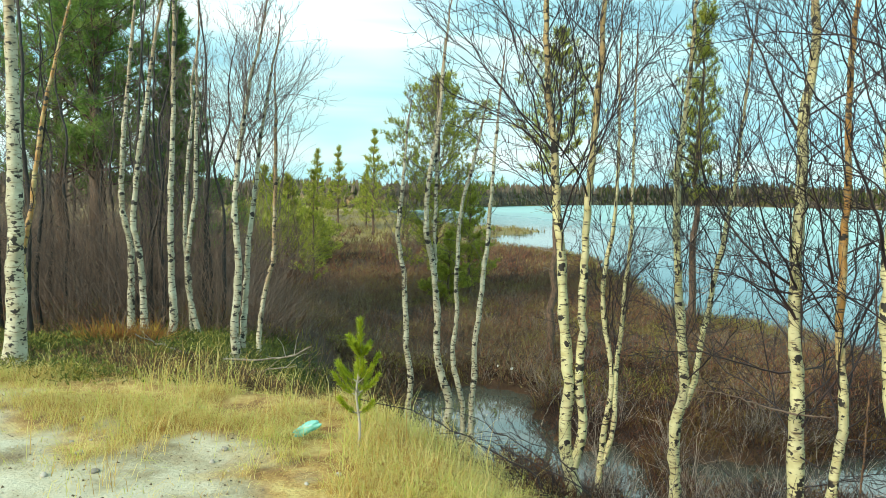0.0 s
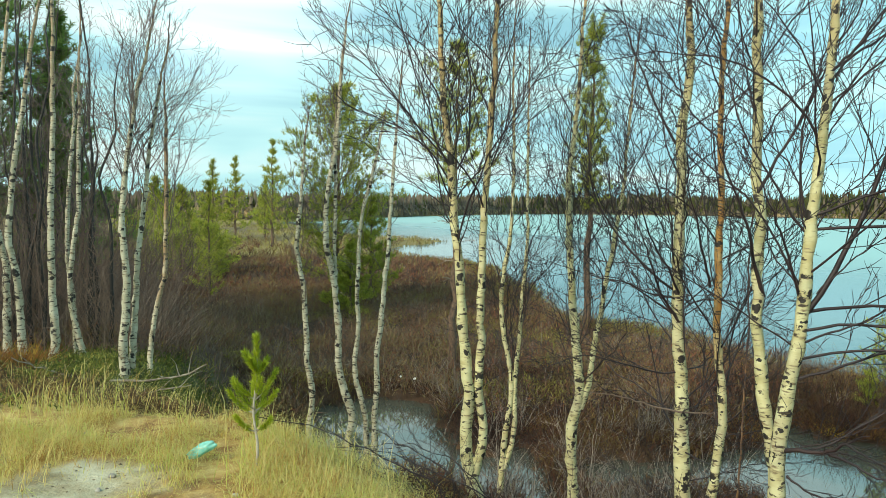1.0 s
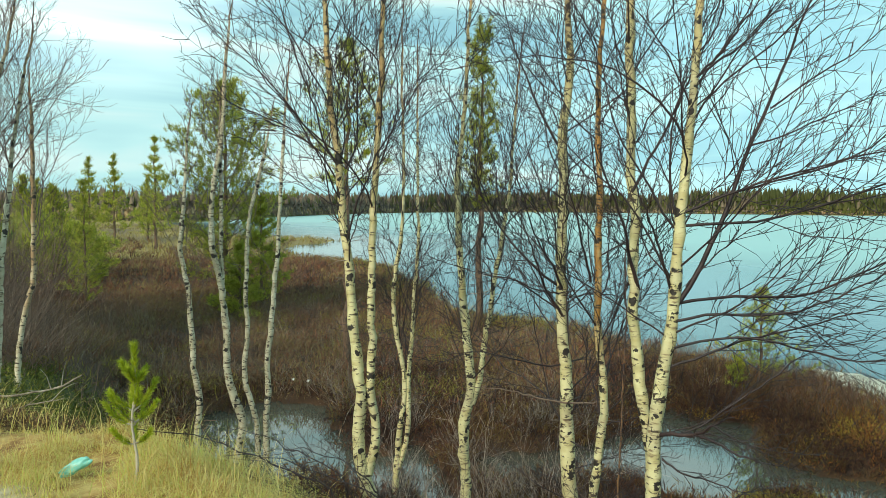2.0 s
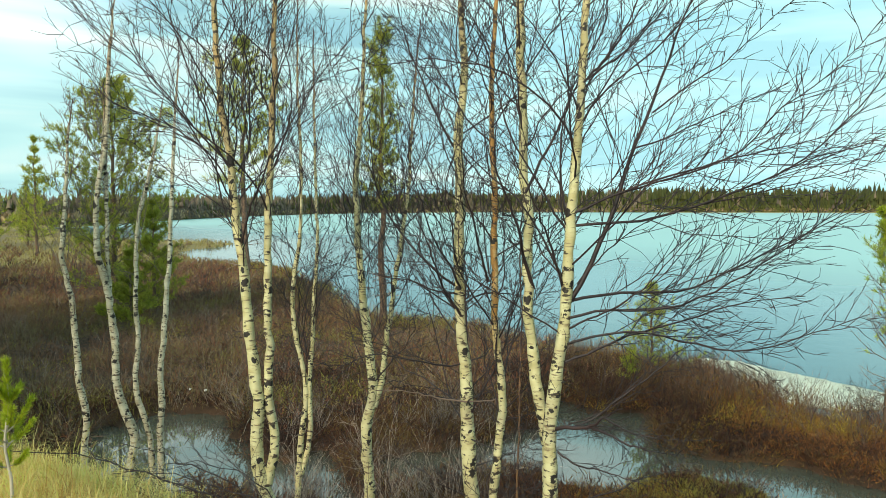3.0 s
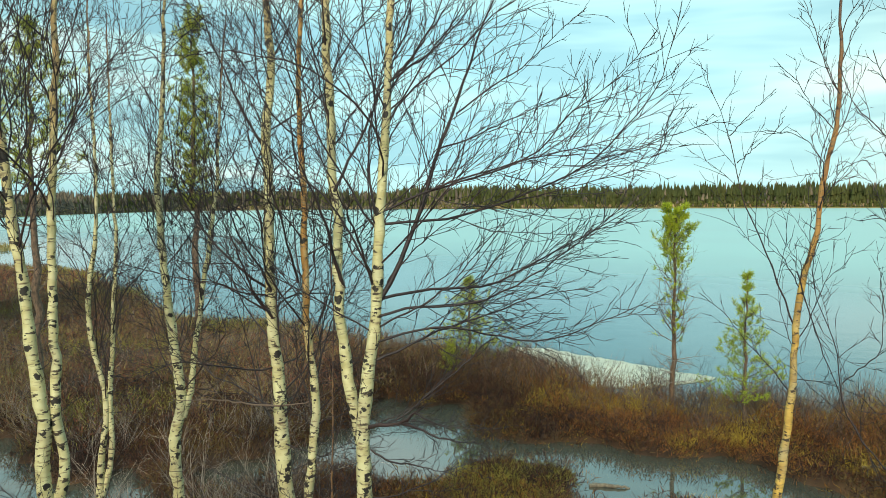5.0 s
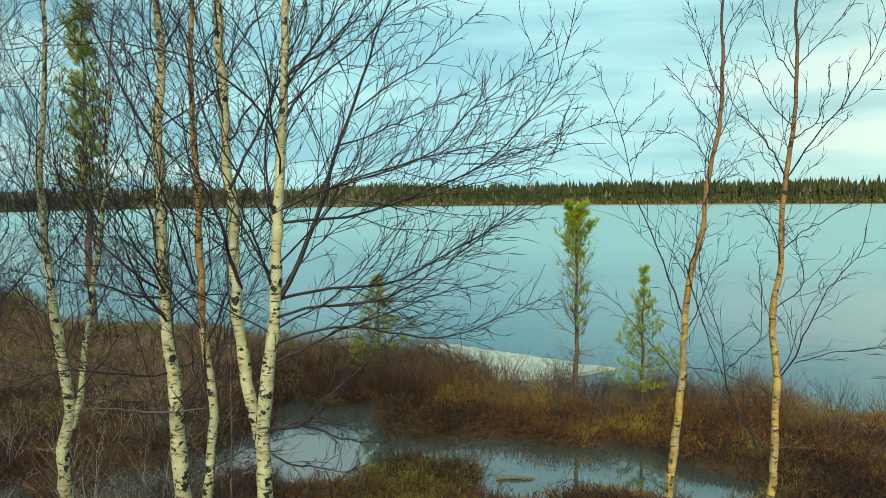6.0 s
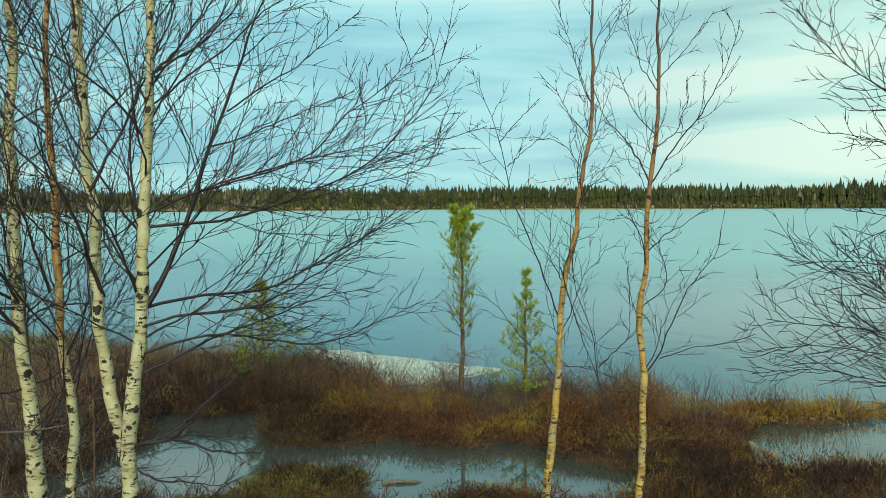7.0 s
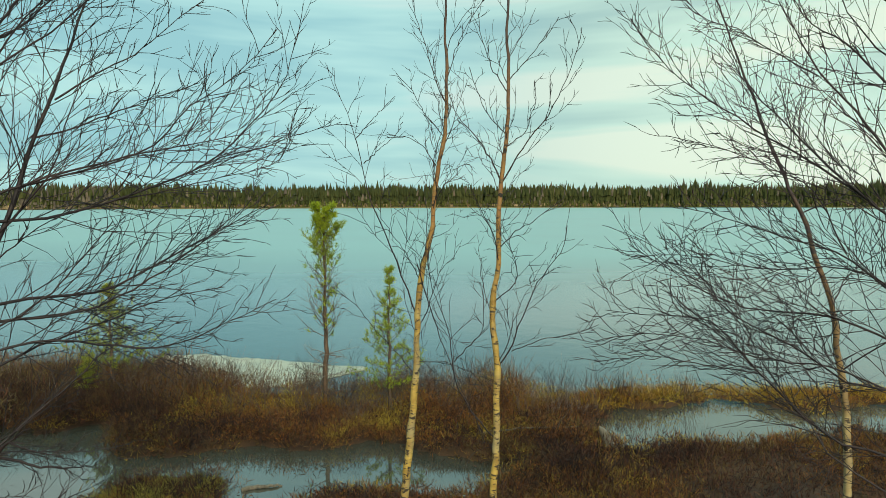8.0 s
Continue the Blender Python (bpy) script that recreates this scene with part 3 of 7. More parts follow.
def build_pools():
    xs, ys = np.arange(-3, 18.6, 0.3), np.arange(-9, 15.1, 0.3)
    X, Y = np.meshgrid(xs, ys, indexing="ij")
    ok = inside(X, Y, BOG) & (edge_distance(X, Y, SHORE) > 0.5)
    idx = np.arange(X.size).reshape(X.shape)
    cell = ok[:-1, :-1] & ok[1:, :-1] & ok[1:, 1:] & ok[:-1, 1:]
    Q = np.stack([idx[:-1, :-1], idx[1:, :-1], idx[1:, 1:], idx[:-1, 1:]], -1)[cell]
    V = np.stack([X.ravel(), Y.ravel(), np.full(X.size, 0.006)], 1)
    used, inv = np.unique(Q, return_inverse=True)
    me = mesh_of("pool_water", V[used], [inv.reshape(Q.shape)], [M_POOL])
    tagged(new("pool_water", me), "still dark pools that mirror the trees", "water", kind="structure")


build_water()
build_pools()


# ---- trees ----
def grow(tubes, rng, start, way, length, r0, level, spec):
    """One branch with its side twigs. spec: per level (points, wander, lift, children per metre, child angle, child length, sides)."""
    n, wander, lift, per_m, angle, ratio, sides = spec[level][:7]
    d = unit(way)
    step = length / (n - 1)
    pts = [np.array(start, dtype=float)]
    ways = [d]
    for i in range(n - 1):
        d = unit(d + rng.normal(0, wander, 3) + np.array([0, 0, lift]))
        pts.append(pts[-1] + d * step)
        ways.append(d)
    radii = r0 * (np.linspace(1, 0.42, n) if level else np.linspace(1, 0.26, n) ** 1.15)
    tubes.add(pts, radii, sides)
    if level + 1 < len(spec):
        k = max(1, int(length * per_m + rng.uniform(0, 1)))
        side = rng.uniform(0, 360)
        for j in range(k):
            u = 0.18 + 0.80 * (j + rng.uniform(0.1, 0.9)) / k
            f = u * (n - 1)
            i = min(int(f), n - 2)
            p = pts[i] + (pts[i + 1] - pts[i]) * (f - i)
            w = ways[i + 1]
            ref = unit(np.cross(w, [0.31, 0.2, 0.93]))
            up = np.cross(ref, w)
            side += 137.5 + rng.uniform(-40, 40)
            out = ref * math.cos(radians(side)) + up * math.sin(radians(side))
            a = radians(angle + rng.uniform(-12, 12))
            cl = length * ratio * (1.15 - 0.75 * u) * rng.uniform(0.6, 1.25)
            cl = max(cl, 0.10)
            grow(tubes, rng, p, w * math.cos(a) + out * math.sin(a), cl, max(r0 * 0.55 * (1 - 0.5 * u), spec[-1][7] if len(spec[-1]) > 7 else 0.0016), level + 1, spec)
    return pts


def resample(points, n):
    P = np.array(points, dtype=float)
    s = np.concatenate([[0], np.cumsum(np.linalg.norm(np.diff(P, axis=0), axis=1))])
    t = np.linspace(0, s[-1], n)
    Q = np.stack([np.interp(t, s, P[:, i]) for i in range(3)], 1)
    Q[1:-1] = 0.2 * Q[:-2] + 0.6 * Q[1:-1] + 0.2 * Q[2:]
    return Q, t / s[-1]


def twig_spec(fine, lift=0.05):
    return [(9, 0.07, lift, 8.0, 36, 0.50, 5), (5, 0.17, 0.08, 7.5, 34, 0.45, 3), (3, 0.22, 0.06, 5.0, 34, 0.5, 3, fine)]


def birch(stems, label, seed, crown=(0.45, 1.0), limbs=16, reach=1.4, extra=(), rise=2.0, bark=None, fine=0.0022, lean=(25, 60), group="birches on the bank", rust=(4.2, 6.0, 0.65), name="birch_tree", bias=None, thick=1.0, wood=None, lush=1.0, shoots=26, girth=0.05):
    """A bare birch. stems: lists of points from the root up with end radii; extra: limbs of its own (height, heading, rise, length, radius, lift)."""
    rng = np.random.default_rng(seed)
    bark = bark or M_BARK
    x0, y0, _ = stems[0][0][0]
    base = np.array([x0, y0, ground_z(x0, y0)])
    tree = thing(name, base, label, "tree", group)
    spec = twig_spec(fine)
    wood = wood or M_TWIG

    def limb(start, way, length, r0, lift, dense):
        tb = Tubes()
        lp = grow(tb, rng, start, way, length, r0, 0, [(11, 0.17, lift, 6, 36, 0.5, 5)])
        ob = part("limb", tb.mesh("limb", wood, base), tree)
        tw = Tubes()
        side_twigs(tw, rng, lp, r0, length, spec, dense)
        tagged(part("twig_spray", tw.mesh("twig_spray", wood, base), ob), kind="stuff")

    runs = []
    for stem_no, (points, r_low, r_high) in enumerate(stems):
        pts = [np.array(p) for p in points]
        apart = stem_no > 0 and min(np.linalg.norm(np.array(q) - pts[0]) for q in stems[0][0]) > 0.3
        if (stem_no == 0 or apart) and pts[0][2] > base[2]:
            pts.insert(0, np.array([pts[0][0] + 0.35 * (pts[0][0] - pts[1][0]), pts[0][1] + 0.35 * (pts[0][1] - pts[1][1]), base[2] - 0.1]))
        traced = sum(np.linalg.norm(b - a) for a, b in zip(pts[:-1], pts[1:]))
        top_way = unit(pts[-1] - pts[-3])
        for k in range(3 if rise else 0):
            pts.append(pts[-1] + (top_way + rng.normal(0, 0.06, 3)) * rise / 3)
        n = 60
        P, s = resample(pts, n)
        P[1:-1, :2] += rng.normal(0, 0.004, (n - 2, 2))
        r = np.interp(s, [0, traced / (traced + rise), 1.0], [r_low, r_high, 0.005])
        if stem_no == 0:
            r *= 1 + 0.5 * np.exp(-s * 26)
        r *= 1 + 0.04 * np.sin(np.arange(n) * 1.9 + seed) + rng.normal(0, 0.045, n)
        r *= thick
        tb = Tubes()
        tb.add(P, r, 12)
        me = tb.mesh("trunk", bark, base, girth, rust)
        knobbly(me, rng, np.repeat(r, 12))
        part("trunk", me, tree)
        if shoots:
            tb = Tubes()
            for k in range(shoots):
                i = int(rng.uniform(1, n * 0.7))
                out = heading(rng.uniform(0, 360), rng.uniform(-10, 60))
                grow(tb, rng, P[i] + out * r[i] * 0.8, out, rng.uniform(0.05, 0.16) if k % 3 else rng.uniform(0.2, 0.5), max(0.0024, fine), 0, [(6, 0.22, 0.06, 7, 40, 0.5, 4), (4, 0.25, 0.03, 4, 40, 0.5, 3, fine)])
            tagged(part("twig_spray", tb.mesh("twig_spray", wood, base), tree, "short dark shoots on the bark"), kind="stuff")
        runs.append(P)
        az = rng.uniform(0, 360)
        count = limbs if stem_no == 0 else max(4, int(limbs * 0.7))
        for k in range(count):
            u = crown[0] + (crown[1] - crown[0]) * (k + rng.uniform(0, 1)) / count
            i = min(int(u * (n - 1)), n - 2)
            az += 137.5 + rng.uniform(-35, 35)
            a = az if bias is None or rng.uniform() > bias[1] else bias[0] + rng.uniform(-50, 50)
            length = reach * (1.15 - 0.75 * (u - crown[0]) / (1.001 - crown[0])) * rng.uniform(0.55, 1.15)
            limb(P[i], heading(a, rng.uniform(*lean)), length, min(r[i] * 0.42, 0.0022 + 0.0032 * length), 0.055, 1.05)
    for h, a, el, length, r0, *bend in extra:
        P = runs[0]
        i = int(np.argmin(np.abs(P[:, 2] - h)))
        limb(P[i], heading(a, el), length, r0, bend[0] if bend else 0.02, lush)
    return tree


def train(tree, r0, lush, *points, fine=0.0031, wood=None):
    """A limb of a birch along the way given, with its twigs."""
    base = np.array(tree.location)
    rng = np.random.default_rng(len(tree.children) * 7 + 3)
    n = 18
    P, s = resample(points, n)
    P[1:] += rng.normal(0, 0.004, (n - 1, 3))
    tb = Tubes()
    tb.add(P, np.maximum(r0 * 1.12 * (1 - 0.80 * s), 0.0028), 6)
    ob = part("limb", tb.mesh("limb", wood or M_TWIG, base), tree)
    tw = Tubes()
    side_twigs(tw, rng, list(P), r0, float(np.linalg.norm(np.diff(P, axis=0), axis=1).sum()) * 0.75, twig_spec(fine), lush)
    tagged(part("twig_spray", tw.mesh("twig_spray", wood or M_TWIG, base), ob), kind="stuff")


def knobbly(me, rng, r):
    """Uneven girth: swellings, flats and old branch collars."""
    V = np.empty(len(me.vertices) * 3, dtype=np.float32)
    me.vertices.foreach_get("co", V)
    V = V.reshape(-1, 3)
    N = np.empty(len(V) * 3, dtype=np.float32)
    me.vertices.foreach_get("normal", N)
    bump = rng.normal(0, 0.055, len(V)) + 0.10 * (rng.uniform(0, 1, len(V)) > 0.975)
    me.vertices.foreach_set("co", (V + N.reshape(-1, 3) * (bump * r)[:, None]).ravel())
    me.update()


def side_twigs(tubes, rng, pts, r0, length, spec, dense=1.0):
    n = len(pts)
    k = max(2, int(length * spec[0][3] * dense))
    side = rng.uniform(0, 360)
    for j in range(k):
        u = 0.15 + 0.84 * (j + rng.uniform(0, 1)) / k
        f = u * (n - 1)
        i = min(int(f), n - 2)
        p = pts[i] + (pts[i + 1] - pts[i]) * (f - i)
        w = unit(pts[i + 1] - pts[i])
        ref = unit(np.cross(w, [0.31, 0.2, 0.93]))
        up = np.cross(ref, w)
        side += 137.5 + rng.uniform(-40, 40)
        out = ref * math.cos(radians(side)) + up * math.sin(radians(side))
        a = radians(spec[0][4] + rng.uniform(-12, 10))
        cl = max(0.15, length * spec[0][5] * (1.2 - 0.8 * u) * rng.uniform(0.5, 1.2))
        grow(tubes, rng, p, w * math.cos(a) + out * math.sin(a), min(cl, 1.1), max(min(r0 * 0.50, 0.0055) * (1 - 0.6 * u), spec[-1][7]), 1, spec)


def needles(centres, axes, count, length, width, rng, spread=55, along=0.0):
    """Needle triangles round each shoot: sharp slivers that lean out from the shoot's axis."""
    C, A = np.asarray(centres, dtype=float), np.asarray(axes, dtype=float)
    k = len(C)
    A = A / (np.linalg.norm(A, axis=1, keepdims=True) + 1e-9)
    ref = np.where(np.abs(A[:, 2:3]) > 0.8, [[1.0, 0, 0]], [[0, 0, 1.0]])
    B = np.cross(A, ref)
    B /= np.linalg.norm(B, axis=1, keepdims=True)
    D = np.cross(A, B)
    ph = rng.uniform(0, 2 * np.pi, (k, count, 1))
    th = np.radians(rng.uniform(spread * 0.4, spread * 1.2, (k, count, 1)))
    way = A[:, None] * np.cos(th) + (B[:, None] * np.cos(ph) + D[:, None] * np.sin(ph)) * np.sin(th)
    side = np.cross(way, rng.normal(0, 1, (k, count, 3)))
    side /= np.linalg.norm(side, axis=2, keepdims=True) + 1e-9
    L = length * rng.uniform(0.7, 1.2, (k, count, 1))
    root = C[:, None] + A[:, None] * rng.uniform(-along, along, (k, count, 1))
    V = np.stack([root - side * width / 2, root + side * width / 2, root + way * L], 2).reshape(-1, 3)
    return V, np.arange(len(V)).reshape(-1, 3)


def pine(base, tall, label, seed, crown_low=0.45, reach=0.9, whorls=12, per_whorl=5, r0=0.08, shape="round", needle=(16, 0.07, 0.006), mat=None, dead=6, lean=(0, 0), tufts=5, group="", name="pine_tree", trunk_mat=None):
    """A Scots pine: a trunk, whorls of branches (each a part), needle tufts on the outer shoots, dead sticks below the crown."""
    rng = np.random.default_rng(seed)
    bz = base[2] if len(base) > 2 else ground_z(base[0], base[1])
    origin = np.array([base[0], base[1], bz])
    tree = thing(name, origin, label, "tree", group)
    s = np.linspace(0, 1, 18)
    P = np.stack([lean[0] * s ** 1.5 + rng.normal(0, 0.004, 18) * tall, lean[1] * s ** 1.5 + rng.normal(0, 0.004, 18) * tall, -0.1 + s * (tall + 0.1)], 1)
    P[0, :2] = 0
    r = r0 * (1 - s) ** 0.8 + 0.006
    tb = Tubes()
    tb.add(P, r, 10)
    part("trunk", tb.mesh("trunk", trunk_mat or M_PINE_BARK), tree)
    C, A = [], []
    for w in range(whorls):
        u = crown_low + (1 - crown_low) * (w + 0.5) / whorls
        v = (u - crown_low) / (1 - crown_low)
        bushy = [(6, 0.08, 0.06, 3, 40, 0.5, 4)] if shape != "tufttop" else [(7, 0.12, 0.08, 9, 42, 0.45, 4), (4, 0.18, 0.05, 3, 40, 0.5, 3)]
        if shape == "round":
            wide = reach * math.sqrt(max(0.06, 1 - (2 * v - 0.75) ** 2 / 1.6)) * (1 if v < 0.8 else 0.75)
        elif shape == "cone":
            wide = reach * (1.02 - v) ** 0.8
        elif shape == "column":
            wide = reach * (0.80 + 0.20 * math.sin(w * 2.1 + seed)) * (1 if v < 0.75 else 1.9 - 1.35 * v)
        elif shape == "tufttop":
            wide = reach * (0.95 if v < 0.55 else 0.95 - 0.9 * (v - 0.55))
        else:
            wide = reach * (0.55 + 0.45 * math.sin(v * 9 + seed)) * (1.1 - 0.6 * v)
        for b in range(per_whorl):
            length = max(0.12, wide * rng.uniform(0.55, 1.15))
            uu = min(0.995, u + rng.uniform(-0.02, 0.02))
            i = min(int(uu * 17), 16)
            p = P[i] + (P[i + 1] - P[i]) * (uu * 17 - i)
            az = 360 * b / per_whorl + w * 47 + rng.uniform(-25, 25)
            tb = Tubes()
            lp = grow(tb, rng, p, heading(az, rng.uniform(5, 30) + 25 * v + (18 if shape == "tufttop" else 0)), length, max(0.005, r[i] * 0.22), 0, bushy)
            thin = (0.12 + 2.2 * v ** 4.2) if shape == "tufttop" else 1.0
            for k in range(max(1, int(thin * tufts * (0.6 + length / reach)))):
                f = (0.30 + 0.70 * (k + rng.uniform(0, 1)) / tufts)
                f = min(f, 1.0) * 4.999
                q = lp[int(f)] + (lp[int(f) + 1] - lp[int(f)]) * (f - int(f))
                off = rng.normal(0, 0.10, 3) * length
                off[2] = abs(off[2]) * 0.7
                tip = q + off
                tb.add([q, tip], [0.005, 0.003], 3)
                C.append(tip)
                A.append(unit(lp[-1] - lp[-2]) * 0.6 + np.array([0, 0, 0.6]) + rng.normal(0, 0.3, 3))
            part("branch", tb.mesh("branch", trunk_mat or M_PINE_BARK), tree)
    for k in range(dead):
        u = crown_low * rng.uniform(0.35, 1.0)
        i = min(int(u * 17), 16)
        tb = Tubes()
        grow(tb, rng, P[i], heading(rng.uniform(0, 360), rng.uniform(-15, 30)), reach * rng.uniform(0.35, 0.8), max(0.004, r[i] * 0.2), 0, [(6, 0.12, 0.02, 5, 45, 0.5, 3), (4, 0.1, 0, 4, 40, 0.5, 3)])
        part("dead_branch", tb.mesh("dead_branch", M_WILLOW), tree, "dry grey leafless branch")
    V, F = needles(C, A, needle[0], needle[1], needle[2], rng, 62, needle[1] * 0.5)
    tagged(part("foliage", mesh_of("foliage", V, [F], [mat or M_NEEDLE], smooth=False), tree, "tufts of green needles"), kind="stuff")
    return tree

# ---- the birches: each stem from the root up, with its girth ----
# lesser limbs of the twin birch: height, heading, rise, length, radius, lift
SWEEP = [(4.4, 120, 42, 1.8, 0.008, 0.01), (1.75, 118, -12, 1.2, 0.007, 0.03), (1.6, 150, 0, 1.0, 0.006, 0.02), (2.2, 165, 20, 1.0, 0.006, 0.02), (3.3, -70, 45, 1.8, 0.009, 0.02), (3.6, -60, 50, 1.8, 0.009, 0.02), (4.2, -75, 55, 1.8, 0.009, 0.01),
         (2.9, -62, 38, 1.4, 0.007, 0.02), (3.4, 180, 50, 1.6, 0.008, 0.02)]
pair = birch([([(1.16, 5.90, 1.32), (1.11, 5.91, 1.49), (1.07, 5.92, 1.69), (1.05, 5.92, 1.88), (1.07, 5.92, 2.05), (1.09, 5.91, 2.22), (1.05, 5.92, 2.46), (1.03, 5.92, 2.66), (1.02, 5.93, 2.85), (1.00, 5.93, 3.09), (0.98, 5.93, 3.32), (0.96, 5.93, 3.51), (0.93, 5.94, 3.70), (0.91, 5.94, 3.89), (0.91, 5.94, 4.12), (0.90, 5.94, 4.26), (0.86, 5.95, 4.44), (0.82, 5.96, 4.67), (0.82, 5.96, 4.90), (0.80, 5.96, 5.22), (0.79, 5.96, 5.49)], 0.059, 0.019),
       ([(1.14, 5.90, 1.54), (1.18, 5.90, 1.73), (1.22, 5.89, 1.88), (1.20, 5.90, 2.03), (1.16, 5.90, 2.22), (1.16, 5.90, 2.41), (1.18, 5.90, 2.61), (1.16, 5.90, 2.85), (1.16, 5.90, 3.04), (1.17, 5.90, 3.32), (1.17, 5.90, 3.61), (1.18, 5.90, 3.84), (1.20, 5.89, 4.03), (1.21, 5.89, 4.22), (1.21, 5.89, 4.45), (1.23, 5.89, 4.68), (1.25, 5.89, 4.91), (1.24, 5.89, 5.23), (1.26, 5.88, 5.51)], 0.040, 0.019)],
      "two-stemmed white birch with orange upper bark on the bank", 8, rust=(2.8, 5.2, 0.65), crown=(0.33, 1.0), limbs=32, reach=1.7, lean=(50, 76), rise=2.2, fine=0.0029)
# its long limbs: girth, how twiggy, and the way they take
train(pair, 0.008, 1.80, (0.91, 5.94, 4.12), (0.79, 5.96, 4.30), (0.72, 5.97, 4.58), (0.59, 6.00, 4.94), (0.48, 6.01, 5.25), (0.41, 6.02, 5.56))
train(pair, 0.007, 1.80, (0.90, 5.93, 4.16), (0.65, 5.95, 4.43), (0.41, 5.97, 4.74), (0.19, 5.99, 4.96), (-0.07, 6.00, 5.16), (-0.28, 6.02, 5.45))
train(pair, 0.007, 1.80, (0.92, 5.96, 3.98), (0.72, 6.02, 4.30), (0.46, 6.11, 4.49), (0.23, 6.17, 4.58), (0.01, 6.24, 4.67), (-0.21, 6.31, 4.99))
train(pair, 0.005, 1.80, (0.93, 5.94, 3.77), (0.72, 5.97, 3.91), (0.45, 6.02, 4.11), (0.18, 6.06, 4.34), (0.01, 6.09, 4.40))
train(pair, 0.007, 1.80, (1.21, 5.89, 4.12), (1.36, 5.87, 4.50), (1.38, 5.87, 4.87), (1.31, 5.88, 5.23), (1.31, 5.88, 5.60))
train(pair, 0.007, 1.80, (0.95, 5.93, 4.12), (1.05, 5.92, 4.31), (1.05, 5.92, 4.81), (1.01, 5.92, 5.22), (1.04, 5.92, 5.59))
birch([([(1.97, 8.59, 0.47), (2.00, 8.58, 0.83), (2.04, 8.57, 1.19), (2.09, 8.56, 1.58), (2.05, 8.57, 1.90), (1.98, 8.59, 2.18), (1.94, 8.59, 2.53), (1.94, 8.60, 2.95), (2.01, 8.58, 3.30), (2.05, 8.57, 3.72), (2.05, 8.57, 4.13), (2.05, 8.57, 4.61)], 0.042, 0.017),
       ([(2.00, 8.58, 0.55), (2.08, 8.56, 0.76), (2.13, 8.55, 1.12), (2.11, 8.56, 1.47), (2.12, 8.56, 1.76), (2.15, 8.55, 2.04), (2.17, 8.54, 2.39), (2.18, 8.54, 2.74), (2.22, 8.53, 3.09), (2.23, 8.53, 3.58), (2.22, 8.53, 3.99)], 0.035, 0.017)],
      "slim two-stemmed birch standing by the pool", 9, crown=(0.25, 1.0), limbs=30, reach=1.5, lean=(45, 74), rise=2.0, fine=0.0029)
birch([([(2.48, 7.30, 0.63), (2.47, 7.30, 0.96), (2.44, 7.31, 1.21), (2.45, 7.31, 1.49), (2.48, 7.30, 1.66), (2.53, 7.28, 1.84), (2.51, 7.29, 2.02), (2.48, 7.30, 2.27), (2.46, 7.31, 2.52), (2.43, 7.32, 2.76), (2.42, 7.32, 3.01), (2.38, 7.33, 3.37), (2.37, 7.33, 3.73), (2.35, 7.34, 4.09), (2.39, 7.33, 4.45), (2.42, 7.32, 4.81), (2.44, 7.31, 5.17)], 0.067, 0.021),
       ([(2.53, 7.28, 1.68), (2.59, 7.26, 1.90), (2.63, 7.25, 2.15), (2.65, 7.24, 2.40), (2.70, 7.23, 2.64), (2.74, 7.21, 3.01), (2.80, 7.20, 3.37), (2.83, 7.19, 3.62), (2.88, 7.17, 3.92)], 0.033, 0.018)],
      "forked birch with a bent yellowish foot", 10, crown=(0.25, 1.0), limbs=40, reach=1.7, lean=(42, 74), rise=1.8, fine=0.0029)
stout = birch([([(2.78, 5.38, 1.37), (2.75, 5.39, 1.62), (2.74, 5.39, 1.86), (2.73, 5.40, 2.15), (2.73, 5.40, 2.44), (2.70, 5.42, 2.68), (2.68, 5.42, 2.91), (2.68, 5.43, 3.20), (2.67, 5.43, 3.43), (2.67, 5.43, 3.67), (2.68, 5.42, 3.95), (2.68, 5.42, 4.18), (2.66, 5.44, 4.36), (2.69, 5.42, 4.69), (2.72, 5.41, 4.96), (2.70, 5.42, 5.23), (2.69, 5.42, 5.50)], 0.069, 0.026)],
      "stout straight white birch with black bark scars", 11, crown=(0.20, 1.0), limbs=38, shoots=44, reach=1.7, lean=(35, 72), rise=2.3, extra=[(2.95, 30, 8, 1.7, 0.012), (3.1, -70, 20, 1.8, 0.012), (2.45, 260, 4, 1.4, 0.009), (2.5, 60, 4, 1.2, 0.008), (1.9, 150, 15, 1.0, 0.007), (1.6, 95, 5, 1.1, 0.006), (2.1, 200, 25, 1.0, 0.006), (1.4, -60, 12, 1.0, 0.006)], fine=0.0029)
train(stout, 0.010, 1.80, (2.65, 5.44, 4.31), (2.54, 5.49, 4.50), (2.45, 5.53, 4.74), (2.34, 5.59, 5.02), (2.26, 5.63, 5.29), (2.19, 5.66, 5.62))
train(stout, 0.007, 1.80, (2.64, 5.43, 2.98), (2.48, 5.48, 3.10), (2.30, 5.53, 3.22), (2.07, 5.59, 3.26), (1.80, 5.67, 3.33), (1.57, 5.73, 3.42))
train(stout, 0.006, 1.60, (2.66, 5.44, 4.32), (2.81, 5.36, 4.13), (2.94, 5.30, 3.95), (3.09, 5.23, 3.67))
train(stout, 0.007, 1.80, (2.72, 5.41, 5.01), (2.83, 5.35, 5.23), (2.91, 5.31, 5.49))
train(stout, 0.006, 1.80, (2.69, 5.42, 4.69), (2.52, 5.53, 4.97), (2.40, 5.61, 5.21), (2.24, 5.72, 5.36), (2.12, 5.80, 5.51))
train(stout, 0.006, 1.50, (2.68, 5.43, 2.19), (2.45, 5.50, 2.24), (2.27, 5.56, 2.28), (2.11, 5.61, 2.35))
